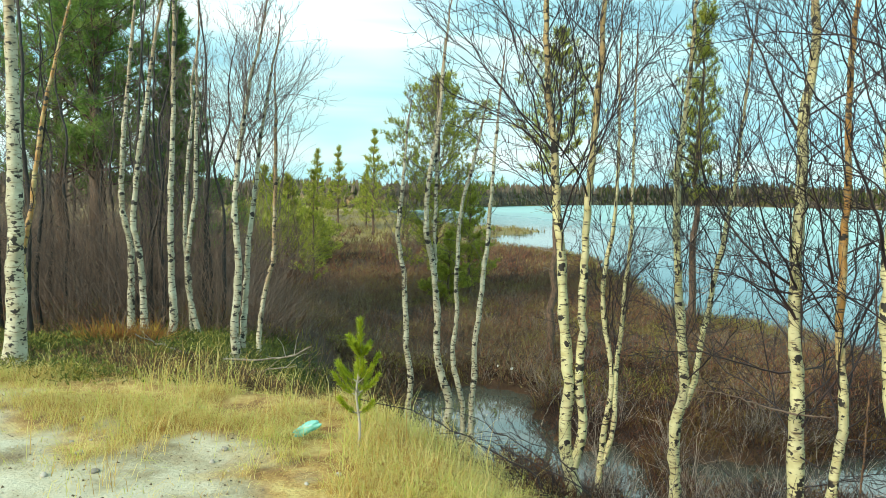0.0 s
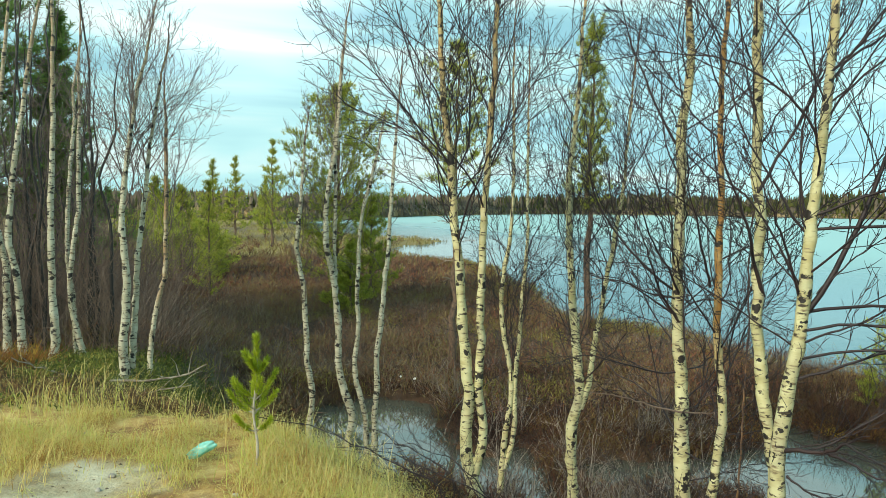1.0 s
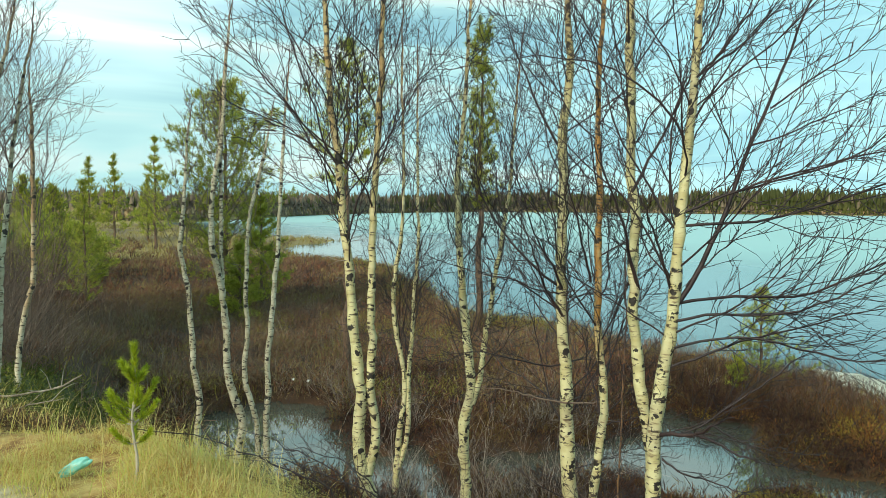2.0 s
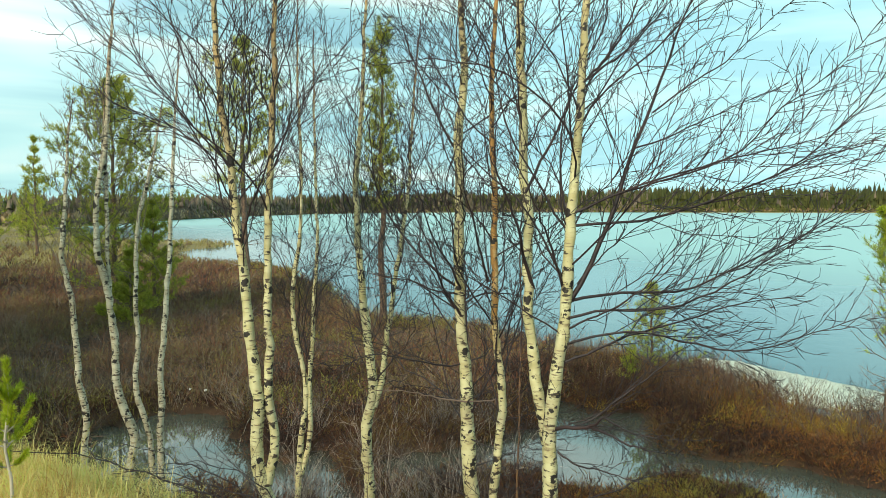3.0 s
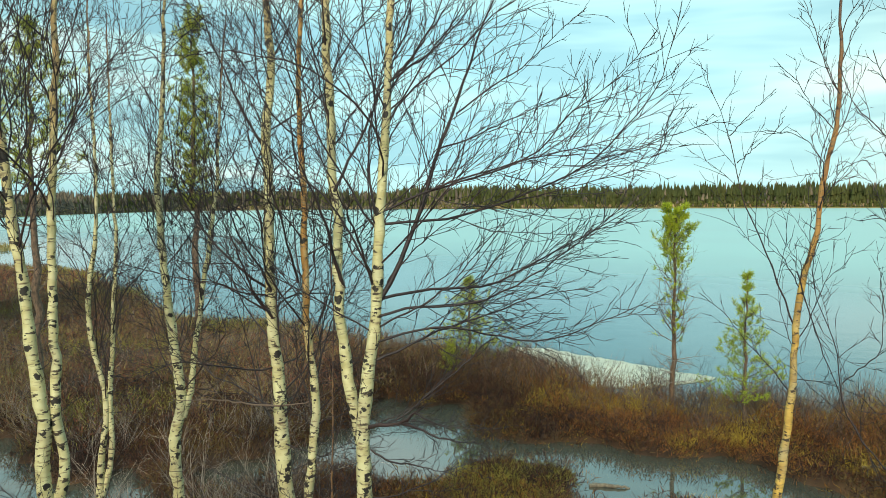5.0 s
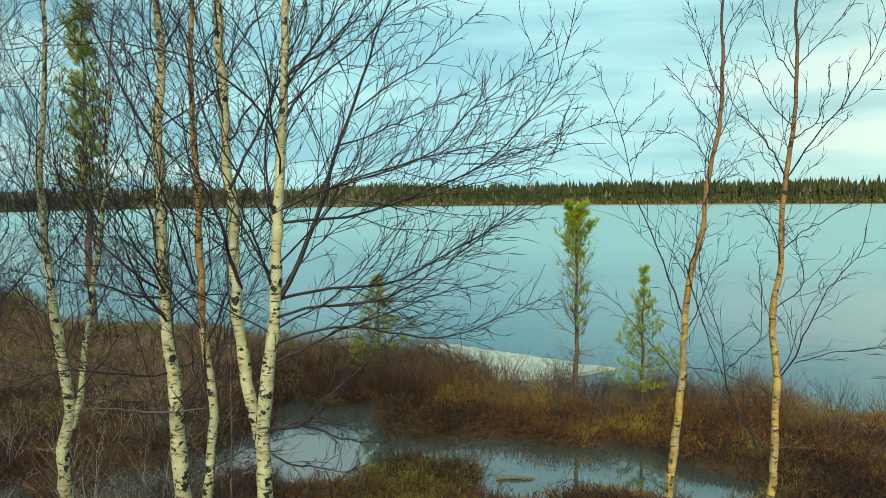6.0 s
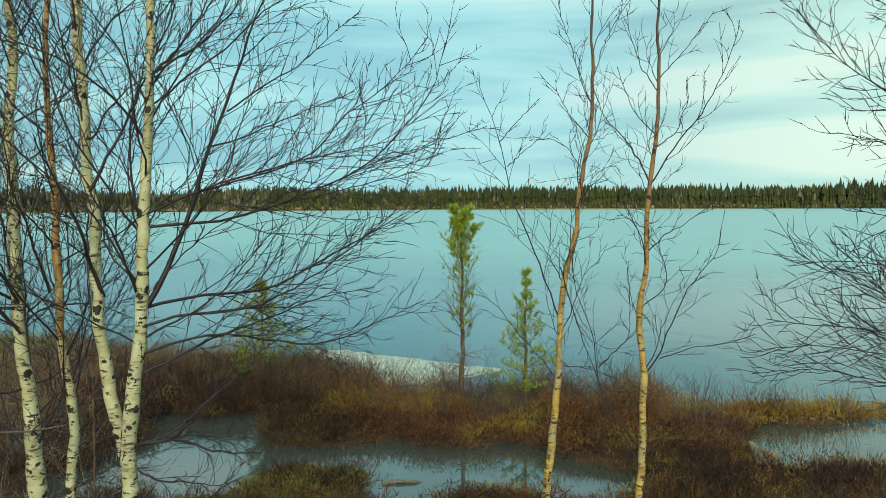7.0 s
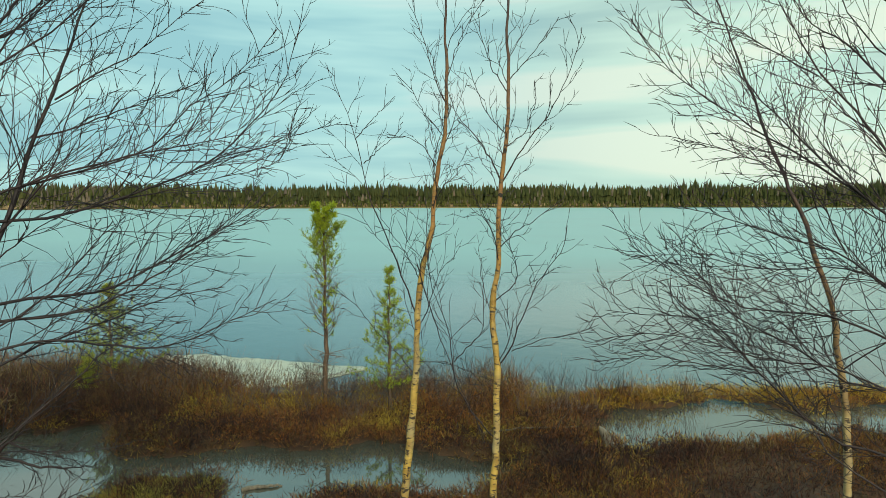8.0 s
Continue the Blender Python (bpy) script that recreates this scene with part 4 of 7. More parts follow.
train(stout, 0.005, 1.50, (2.74, 5.41, 2.19), (2.90, 5.35, 2.18), (3.02, 5.32, 2.21))
slender = birch([([(2.69, 4.83, 1.60), (2.72, 4.81, 1.87), (2.73, 4.80, 2.10), (2.75, 4.79, 2.31), (2.74, 4.80, 2.53), (2.72, 4.81, 2.70), (2.69, 4.82, 2.92), (2.69, 4.82, 3.17), (2.69, 4.83, 3.47), (2.69, 4.83, 3.68), (2.70, 4.82, 3.90), (2.68, 4.83, 4.15), (2.67, 4.84, 4.44), (2.67, 4.84, 4.73), (2.68, 4.83, 5.02), (2.70, 4.82, 5.34)], 0.041, 0.015)],
      "slender birch with a bare orange stem", 12, crown=(0.25, 1.0), shoots=40, limbs=34, reach=1.5, lean=(40, 74), rise=1.6, rust=(2.4, 3.2, 1.2), extra=[(2.2, 150, 30, 1.0, 0.006), (1.7, 60, 10, 0.9, 0.006), (2.6, 100, 35, 1.3, 0.007), (1.4, 170, 20, 0.8, 0.005)], fine=0.0029)
birch([([(2.75, 4.57, 1.69), (2.75, 4.56, 1.96), (2.76, 4.56, 2.21), (2.77, 4.56, 2.50), (2.77, 4.56, 2.71), (2.78, 4.55, 3.04), (2.76, 4.56, 3.37), (2.77, 4.56, 3.69)], 0.0075, 0.005)],
      "thin red-brown birch sapling between white stems", 13, crown=(0.2, 1.0), limbs=9, reach=0.6, lean=(40, 70), rise=0.6, rust=(0.5, 1.0, 1.0), girth=0.05, shoots=10, fine=0.0026)
twin = birch([([(2.81, 4.19, 1.84), (2.80, 4.19, 2.08), (2.79, 4.20, 2.28), (2.81, 4.19, 2.48), (2.83, 4.17, 2.63), (2.85, 4.16, 2.79), (2.87, 4.15, 2.95), (2.88, 4.14, 3.14), (2.89, 4.13, 3.33), (2.90, 4.13, 3.55), (2.91, 4.12, 3.74), (2.92, 4.11, 3.97), (2.94, 4.10, 4.23), (2.95, 4.09, 4.48), (2.97, 4.08, 4.74), (2.97, 4.08, 4.95), (2.98, 4.07, 5.17)], 0.063, 0.024),
       ([(2.80, 4.21, 1.85), (2.86, 4.33, 2.15), (2.83, 4.35, 2.35), (2.79, 4.37, 2.55), (2.78, 4.38, 2.71), (2.76, 4.39, 2.87), (2.74, 4.40, 3.06), (2.74, 4.41, 3.30), (2.74, 4.41, 3.50), (2.74, 4.40, 3.74), (2.72, 4.42, 3.97), (2.70, 4.43, 4.24), (2.71, 4.42, 4.40), (2.70, 4.43, 4.67), (2.69, 4.44, 4.94), (2.68, 4.44, 5.24)], 0.041, 0.028)],
      "twin white birch with long limbs sweeping over the water", 14, crown=(0.40, 1.0), limbs=26, reach=1.6, lean=(32, 68), rise=2.3, extra=SWEEP, bias=(115, 0.35), fine=0.0026, lush=1.1, shoots=50)
# the dark main limb, then those that sweep over the water
train(twin, 0.017, 1.52, (2.91, 4.13, 3.18), (3.01, 4.08, 3.38), (3.16, 4.01, 3.75), (3.24, 3.97, 4.05), (3.33, 3.92, 4.36), (3.45, 3.86, 4.67), (3.53, 3.82, 5.00), (3.64, 3.77, 5.25), (3.74, 3.72, 5.52))
train(twin, 0.006, 1.96, (3.29, 3.94, 4.23), (3.49, 3.84, 4.30), (3.63, 3.77, 4.38), (3.84, 3.67, 4.48), (3.99, 3.60, 4.56), (4.20, 3.49, 4.66))
train(twin, 0.006, 1.96, (3.40, 3.89, 4.47), (3.66, 3.76, 4.69), (3.84, 3.67, 4.81), (3.98, 3.60, 4.96), (4.09, 3.55, 5.08), (4.26, 3.46, 5.24))
train(twin, 0.009, 2.19, (2.96, 4.07, 4.67), (3.07, 3.97, 4.82), (3.14, 3.91, 4.95), (3.23, 3.84, 5.11), (3.31, 3.77, 5.28))
train(twin, 0.009, 2.19, (2.98, 4.10, 4.68), (3.11, 4.05, 4.78), (3.27, 3.99, 4.90), (3.44, 3.92, 5.10), (3.59, 3.86, 5.30))
train(twin, 0.009, 2.19, (2.91, 4.11, 3.79), (3.15, 3.88, 3.93), (3.36, 3.69, 4.04), (3.60, 3.47, 4.12), (3.92, 3.18, 4.22), (4.09, 3.02, 4.28))
train(twin, 0.007, 1.96, (3.17, 3.91, 3.93), (3.57, 3.59, 4.08), (3.77, 3.43, 4.20), (3.91, 3.32, 4.44), (4.10, 3.17, 4.60), (4.30, 3.01, 4.85), (4.38, 2.94, 5.01))
train(twin, 0.010, 1.96, (2.89, 4.14, 3.70), (3.16, 3.99, 3.73), (3.39, 3.87, 3.74), (3.75, 3.67, 3.88), (4.10, 3.48, 4.04), (4.25, 3.40, 4.13), (4.51, 3.26, 4.43), (4.72, 3.15, 4.69), (4.81, 3.10, 5.07))
train(twin, 0.005, 1.96, (3.65, 3.73, 3.84), (3.96, 3.56, 3.91), (4.19, 3.44, 3.98), (4.48, 3.28, 4.05), (4.69, 3.16, 4.14), (4.77, 3.12, 4.49))
train(twin, 0.005, 1.52, (4.10, 3.48, 4.04), (4.31, 3.37, 4.16), (4.55, 3.24, 4.22), (4.76, 3.13, 4.32), (5.11, 2.94, 4.45))
train(twin, 0.011, 2.19, (2.89, 4.14, 3.18), (3.04, 4.09, 3.22), (3.47, 3.93, 3.24), (3.70, 3.84, 3.24), (4.03, 3.72, 3.42), (4.48, 3.55, 3.64), (4.86, 3.41, 3.83))
train(twin, 0.010, 2.19, (2.87, 4.14, 3.06), (3.07, 4.00, 3.13), (3.44, 3.72, 3.15), (3.72, 3.52, 3.31), (3.98, 3.32, 3.54), (4.25, 3.13, 3.81))
train(twin, 0.008, 2.19, (2.86, 4.15, 2.97), (2.99, 4.02, 3.07), (3.13, 3.88, 3.16), (3.27, 3.75, 3.32), (3.37, 3.65, 3.49), (3.50, 3.52, 3.72))
train(twin, 0.009, 2.19, (2.85, 4.16, 2.74), (2.99, 4.09, 2.81), (3.28, 3.95, 2.94), (3.64, 3.77, 3.07), (4.00, 3.59, 3.19), (4.33, 3.42, 3.22))
train(twin, 0.009, 2.19, (2.85, 4.16, 2.87), (3.06, 3.99, 2.97), (3.28, 3.82, 3.00), (3.49, 3.65, 2.94), (3.72, 3.47, 2.88), (3.93, 3.31, 2.92), (4.07, 3.19, 3.02), (4.35, 2.97, 3.16))
train(twin, 0.006, 2.19, (2.95, 4.10, 3.30), (3.11, 3.99, 3.54), (3.24, 3.91, 3.66), (3.36, 3.84, 3.75), (3.50, 3.74, 3.93))
train(twin, 0.009, 2.75, (2.82, 4.21, 2.27), (3.05, 4.09, 2.32), (3.21, 4.00, 2.49), (3.38, 3.90, 2.63), (3.55, 3.81, 2.81), (3.75, 3.69, 2.99))
train(twin, 0.005, 2.50, (3.05, 4.09, 2.32), (3.27, 3.97, 2.27), (3.51, 3.83, 2.22), (3.72, 3.71, 2.22))
train(twin, 0.010, 1.75, (2.71, 4.40, 3.93), (2.79, 4.36, 4.12), (2.92, 4.29, 4.39), (3.01, 4.24, 4.66), (3.11, 4.19, 4.91), (3.19, 4.15, 5.21))
train(twin, 0.008, 1.75, (2.97, 4.26, 3.72), (2.93, 4.28, 3.97), (2.92, 4.29, 4.28), (2.96, 4.27, 4.54), (3.07, 4.21, 4.95), (3.12, 4.18, 5.21))
train(twin, 0.007, 1.75, (2.71, 4.40, 4.28), (2.63, 4.44, 4.67), (2.58, 4.47, 5.01), (2.55, 4.48, 5.32))
# the low limb that droops over the pool, limbs that rise over the bog, dead sticks
train(twin, 0.016, 2.2, (2.81, 4.20, 2.28), (2.84, 4.07, 2.32), (2.93, 3.90, 2.36), (2.95, 3.77, 2.46), (2.99, 3.64, 2.55))
train(twin, 0.009, 3.0, (2.93, 3.90, 2.36), (2.96, 3.77, 2.36), (3.03, 3.62, 2.31), (3.13, 3.45, 2.30), (3.16, 3.31, 2.33))
train(twin, 0.007, 3.0, (2.85, 4.17, 2.12), (2.91, 4.03, 2.06), (2.99, 3.86, 2.07), (3.10, 3.69, 2.04), (3.14, 3.55, 2.13))
train(twin, 0.006, 2.6, (2.95, 3.77, 2.46), (2.96, 3.65, 2.43), (2.99, 3.52, 2.42), (3.03, 3.39, 2.40))
train(twin, 0.013, 1.5, (2.77, 4.38, 3.25), (2.65, 4.33, 3.51), (2.58, 4.25, 3.67), (2.45, 4.21, 3.93), (2.33, 4.16, 4.11), (2.24, 4.09, 4.24))
train(twin, 0.009, 1.5, (2.88, 4.15, 3.25), (2.77, 4.10, 3.45), (2.67, 4.05, 3.67), (2.57, 3.98, 3.78), (2.45, 3.94, 4.00), (2.31, 3.90, 4.18))
train(stout, 0.01, 1.6, (2.69, 5.41, 3.10), (2.57, 5.33, 3.33), (2.42, 5.27, 3.49), (2.29, 5.19, 3.70), (2.19, 5.10, 3.93), (2.07, 5.02, 4.09))
train(stout, 0.012, 1.6, (2.71, 5.40, 2.88), (2.52, 5.35, 3.12), (2.41, 5.27, 3.30), (2.30, 5.19, 3.53), (2.15, 5.12, 3.78))
train(slender, 0.009, 1.5, (2.64, 4.84, 3.26), (2.54, 4.77, 3.50), (2.45, 4.69, 3.72), (2.33, 4.62, 3.97), (2.28, 4.53, 4.13), (2.22, 4.43, 4.27))
train(stout, 0.008, 1.5, (2.70, 5.41, 3.10), (2.40, 5.41, 3.15), (2.18, 5.37, 3.27), (1.97, 5.33, 3.29))
train(stout, 0.008, 0.5, (2.68, 5.31, 2.21), (2.39, 5.31, 2.28), (2.16, 5.28, 2.36), (1.91, 5.25, 2.40), (1.78, 5.18, 2.45), wood=M_THICKET)
train(stout, 0.007, 0.6, (2.68, 5.31, 2.21), (2.81, 5.12, 2.25), (2.84, 4.98, 2.30), (2.90, 4.82, 2.40), wood=M_THICKET)
honey_a = birch([([(6.15, 2.98, 1.06), (6.17, 2.95, 1.40), (6.19, 2.92, 1.72), (6.20, 2.90, 2.04), (6.21, 2.87, 2.36), (6.21, 2.87, 2.73), (6.23, 2.84, 3.10), (6.25, 2.80, 3.36), (6.28, 2.75, 3.51), (6.29, 2.73, 3.82), (6.31, 2.70, 4.13), (6.33, 2.64, 4.41), (6.35, 2.62, 4.69), (6.34, 2.62, 5.04), (6.34, 2.64, 5.34), (6.34, 2.62, 5.64)], 0.044, 0.010)],
      "slim young birch with honey-coloured bark", 15, crown=(0.34, 1.0), limbs=18, reach=0.9, lean=(48, 74), rise=1.4, shoots=36, fine=0.0026, rust=(2.6, 4.4, 1.1), bark=M_BARK_HONEY, girth=0.10)
train(honey_a, 0.0073, 0.81, (6.22, 2.86, 2.76), (6.13, 3.02, 3.25), (6.06, 3.15, 3.64), (6.02, 3.24, 3.82), (5.99, 3.29, 4.08), (5.96, 3.34, 4.38), (5.93, 3.42, 4.64), (5.88, 3.50, 4.81), (5.87, 3.52, 5.04))
train(honey_a, 0.0042, 0.94, (5.99, 3.29, 4.18), (6.05, 3.17, 4.31), (6.13, 3.03, 4.43), (6.16, 2.98, 4.56))
train(honey_a, 0.0042, 0.94, (5.96, 3.35, 4.41), (6.03, 3.21, 4.59), (6.09, 3.10, 4.71), (6.13, 3.03, 4.79))
train(honey_a, 0.0052, 1.17, (6.20, 2.90, 2.25), (6.12, 3.05, 2.47), (6.02, 3.23, 2.68), (5.95, 3.36, 2.89), (5.86, 3.55, 3.05))
train(honey_a, 0.0042, 1.17, (6.19, 2.88, 2.36), (6.33, 2.69, 2.35), (6.49, 2.47, 2.26), (6.57, 2.36, 2.12))
train(honey_a, 0.0042, 1.17, (6.22, 2.83, 3.10), (6.13, 2.96, 3.41), (6.05, 3.06, 3.57), (5.97, 3.16, 3.62))
train(honey_a, 0.0042, 1.40, (6.33, 2.64, 4.41), (6.25, 2.81, 4.64), (6.20, 2.90, 4.84), (6.13, 3.03, 4.99))
train(honey_a, 0.0042, 1.40, (6.34, 2.62, 4.71), (6.29, 2.72, 4.94), (6.26, 2.78, 5.19), (6.21, 2.87, 5.49), (6.20, 2.89, 5.74))
train(honey_a, 0.0042, 1.40, (6.36, 2.63, 4.94), (6.41, 2.55, 5.25), (6.47, 2.46, 5.45), (6.54, 2.35, 5.65))
train(honey_a, 0.0042, 1.17, (6.31, 2.70, 4.13), (6.25, 2.81, 4.33), (6.17, 2.94, 4.43), (6.08, 3.12, 4.41))
train(honey_a, 0.0042, 1.17, (6.30, 2.73, 3.82), (6.39, 2.59, 4.13), (6.48, 2.46, 4.18))
train(honey_a, 0.0055, 0.9, (6.20, 2.86, 3.27), (6.22, 2.66, 2.66), (6.20, 2.48, 2.27), (6.21, 2.26, 1.89), (6.15, 2.16, 1.72))
honey_b = birch([([(6.15, 2.08, 1.23), (6.15, 2.07, 1.55), (6.16, 2.05, 1.80), (6.16, 2.06, 2.15), (6.16, 2.04, 2.40), (6.15, 2.08, 2.65), (6.14, 2.10, 2.87), (6.16, 2.06, 3.14), (6.17, 2.04, 3.43), (6.16, 2.05, 3.63), (6.17, 2.02, 3.96), (6.18, 2.00, 4.25), (6.19, 1.97, 4.49), (6.19, 1.97, 4.82), (6.19, 1.97, 4.96), (6.19, 1.99, 5.24), (6.19, 1.97, 5.52)], 0.041, 0.010)],
      "slim young birch with honey-coloured bark and open crown", 16, crown=(0.34, 1.0), limbs=18, reach=0.9, shoots=36, fine=0.0026, lean=(48, 74), rise=1.4, rust=(2.6, 4.4, 1.1), bark=M_BARK_HONEY, girth=0.10)
train(honey_b, 0.0062, 0.81, (6.16, 2.05, 1.75), (6.09, 2.23, 1.95), (6.02, 2.39, 2.24), (6.02, 2.42, 2.44), (6.01, 2.43, 2.69), (5.95, 2.58, 3.09), (5.93, 2.62, 3.28), (5.95, 2.57, 3.53))
train(honey_b, 0.0042, 1.17, (6.02, 2.40, 2.44), (6.07, 2.28, 2.59), (6.12, 2.17, 2.70), (6.12, 2.16, 2.99), (6.11, 2.19, 3.24))
train(honey_b, 0.0062, 1.17, (6.17, 2.02, 3.99), (6.13, 2.12, 4.23), (6.09, 2.23, 4.40), (6.04, 2.35, 4.52), (6.01, 2.42, 4.69), (6.00, 2.46, 4.83))
train(honey_b, 0.0062, 1.17, (6.17, 2.02, 3.99), (6.23, 1.88, 4.25), (6.27, 1.79, 4.39), (6.31, 1.68, 4.51), (6.34, 1.59, 4.70), (6.40, 1.44, 5.05), (6.42, 1.40, 5.28))
train(honey_b, 0.0062, 1.17, (6.16, 2.05, 2.40), (6.21, 1.94, 2.55), (6.22, 1.89, 2.75), (6.26, 1.81, 2.95), (6.29, 1.74, 3.14), (6.37, 1.52, 3.43), (6.38, 1.50, 3.63))
train(honey_b, 0.0052, 1.17, (6.16, 2.04, 3.43), (6.22, 1.92, 3.58), (6.29, 1.79, 3.65), (6.42, 1.54, 3.87))
train(honey_b, 0.0042, 1.17, (6.21, 1.94, 2.54), (6.31, 1.69, 2.65), (6.41, 1.42, 2.70), (6.48, 1.25, 2.78))
train(honey_b, 0.0042, 1.40, (6.19, 1.97, 4.84), (6.25, 1.84, 5.01), (6.32, 1.66, 5.24), (6.35, 1.58, 5.37))
train(honey_b, 0.0042, 1.40, (6.19, 1.97, 4.75), (6.14, 2.10, 4.96), (6.11, 2.19, 5.25), (6.10, 2.21, 5.44))
train(honey_b, 0.0042, 1.40, (6.19, 1.98, 4.39), (6.12, 2.15, 4.59), (6.09, 2.23, 4.82), (6.07, 2.28, 4.97))
train(honey_b, 0.0042, 1.40, (6.19, 1.99, 4.30), (6.25, 1.83, 4.42), (6.28, 1.75, 4.68), (6.27, 1.77, 4.86))
train(honey_b, 0.0042, 1.17, (6.16, 2.05, 3.63), (6.11, 2.19, 3.72), (6.05, 2.32, 3.70))
birch([([(6.91, -0.67, 1.45), (6.91, -0.66, 1.83), (6.91, -0.63, 2.28), (6.91, -0.56, 2.64), (6.91, -0.54, 2.91), (6.91, -0.47, 3.18), (6.92, -0.38, 3.36), (6.92, -0.32, 3.63), (6.92, -0.26, 3.77), (6.93, -0.18, 3.95), (6.93, -0.09, 4.18), (6.93, 0.00, 4.37), (6.94, 0.07, 4.60), (6.94, 0.16, 4.84), (6.95, 0.25, 5.08), (6.95, 0.35, 5.37)], 0.040, 0.006)],
      "leaning young birch with a bowed stem", 17, crown=(0.35, 1.0), limbs=14, reach=1.3, lean=(15, 50), rise=1.0, rust=(2.8, 3.6, 0.6), girth=0.15, bias=(-40, 0.5), fine=0.0026)
birch([([(-4.12, 6.86, 1.99), (-4.11, 6.87, 2.21), (-4.09, 6.88, 2.48), (-4.08, 6.88, 2.76), (-4.10, 6.87, 3.03), (-4.08, 6.88, 3.30), (-4.08, 6.88, 3.68), (-4.08, 6.88, 4.05), (-4.08, 6.88, 4.48), (-4.08, 6.88, 4.90), (-4.09, 6.88, 5.21), (-4.10, 6.87, 5.52)], 0.094, 0.044)],
      "white birch with peeling bark beside the sandy verge", 1, crown=(0.4, 1.0), limbs=14, reach=1.2, lean=(20, 60), rise=2.5, bark=M_BARK_WOOD)
birch([([(-4.22, 7.16, 2.54), (-4.18, 7.18, 2.83), (-4.20, 7.17, 3.00), (-4.18, 7.18, 3.22), (-4.12, 7.22, 3.56), (-4.09, 7.24, 3.90), (-4.04, 7.26, 4.30), (-4.00, 7.29, 4.64)], 0.036, 0.020)],
      "thin leaning birch with orange bark", 21, rust=(2.0, 3.5, 1.0), crown=(0.3, 1.0), limbs=10, reach=0.9, rise=2.0)
birch([([(-4.78, 11.01, 1.95), (-4.78, 11.01, 2.34), (-4.77, 11.01, 2.87), (-4.84, 10.98, 3.21), (-4.89, 10.96, 3.47), (-4.89, 10.96, 3.90), (-4.87, 10.97, 4.41), (-4.83, 10.99, 4.92), (-4.78, 11.01, 5.51), (-4.73, 11.03, 6.10)], 0.056, 0.024)],
      "slender birch in the wood edge", 2, crown=(0.4, 1.0), limbs=12, reach=1.0, rise=2.0, fine=0.003, wood=M_TWIG_PALE, bark=M_BARK_WOOD)
birch([([(-4.12, 10.18, 1.48), (-4.22, 10.14, 1.81), (-4.23, 10.14, 2.14), (-4.24, 10.13, 2.54), (-4.28, 10.12, 2.94), (-4.35, 10.09, 3.26), (-4.33, 10.10, 3.58), (-4.29, 10.11, 4.05), (-4.23, 10.14, 4.60), (-4.16, 10.16, 5.00), (-4.11, 10.19, 5.54), (-4.04, 10.22, 6.01)], 0.052, 0.022)],
      "slender birch with a curved foot", 3, crown=(0.4, 1.0), limbs=12, reach=1.0, rise=2.0, fine=0.003, wood=M_TWIG_PALE, bark=M_BARK_WOOD)
birch([([(-3.87, 10.08, 1.43), (-3.84, 10.09, 1.67), (-3.79, 10.11, 1.87), (-3.79, 10.11, 2.15), (-3.81, 10.11, 2.47), (-3.82, 10.10, 2.88), (-3.82, 10.10, 3.27), (-3.82, 10.10, 3.75), (-3.80, 10.11, 4.30), (-3.78, 10.12, 4.84), (-3.78, 10.12, 5.38), (-3.76, 10.12, 5.92)], 0.055, 0.025)],
      "straight white birch on a mossy mound", 4, crown=(0.45, 1.0), limbs=12, reach=1.0, rise=1.6, fine=0.003, wood=M_TWIG_PALE, bark=M_BARK_WOOD)
birch([([(-3.67, 10.89, 1.42), (-3.75, 10.86, 1.86), (-3.83, 10.84, 2.21), (-3.86, 10.83, 2.64), (-3.81, 10.85, 3.15), (-3.74, 10.87, 3.67), (-3.73, 10.87, 4.17), (-3.72, 10.87, 4.68), (-3.70, 10.88, 5.18)], 0.041, 0.023),
       ([(-3.97, 11.33, 2.05), (-3.99, 11.32, 2.41), (-4.05, 11.30, 2.86), (-4.05, 11.30, 3.39), (-4.03, 11.31, 3.92), (-3.99, 11.32, 4.45), (-3.94, 11.34, 4.97)], 0.038, 0.024)],
      "pair of thin birch stems on a mossy mound", 5, crown=(0.4, 1.0), limbs=10, reach=0.9, rise=1.5, fine=0.003, wood=M_TWIG_PALE, bark=M_BARK_WOOD)
birch([([(-2.65, 8.61, 1.55), (-2.57, 8.63, 1.72), (-2.47, 8.66, 1.82), (-2.51, 8.65, 1.92), (-2.50, 8.65, 2.20), (-2.47, 8.66, 2.55), (-2.46, 8.66, 2.89), (-2.48, 8.65, 3.23), (-2.51, 8.65, 3.64), (-2.47, 8.66, 4.04), (-2.43, 8.67, 4.45), (-2.37, 8.69, 4.85), (-2.32, 8.70, 5.18)], 0.056, 0.018),
       ([(-2.44, 8.77, 1.86), (-2.43, 8.78, 2.11), (-2.41, 8.78, 2.39), (-2.39, 8.79, 2.81), (-2.37, 8.79, 3.22), (-2.32, 8.81, 3.64), (-2.28, 8.82, 3.98), (-2.25, 8.83, 4.39), (-2.18, 8.84, 4.80)], 0.043, 0.018)],
      "clump of birch stems with bushy grey crown", 6, crown=(0.42, 1.0), limbs=28, reach=1.6, lean=(56, 82), rise=1.2, fine=0.0025, wood=M_TWIG_PALE, bark=M_BARK_WOOD)
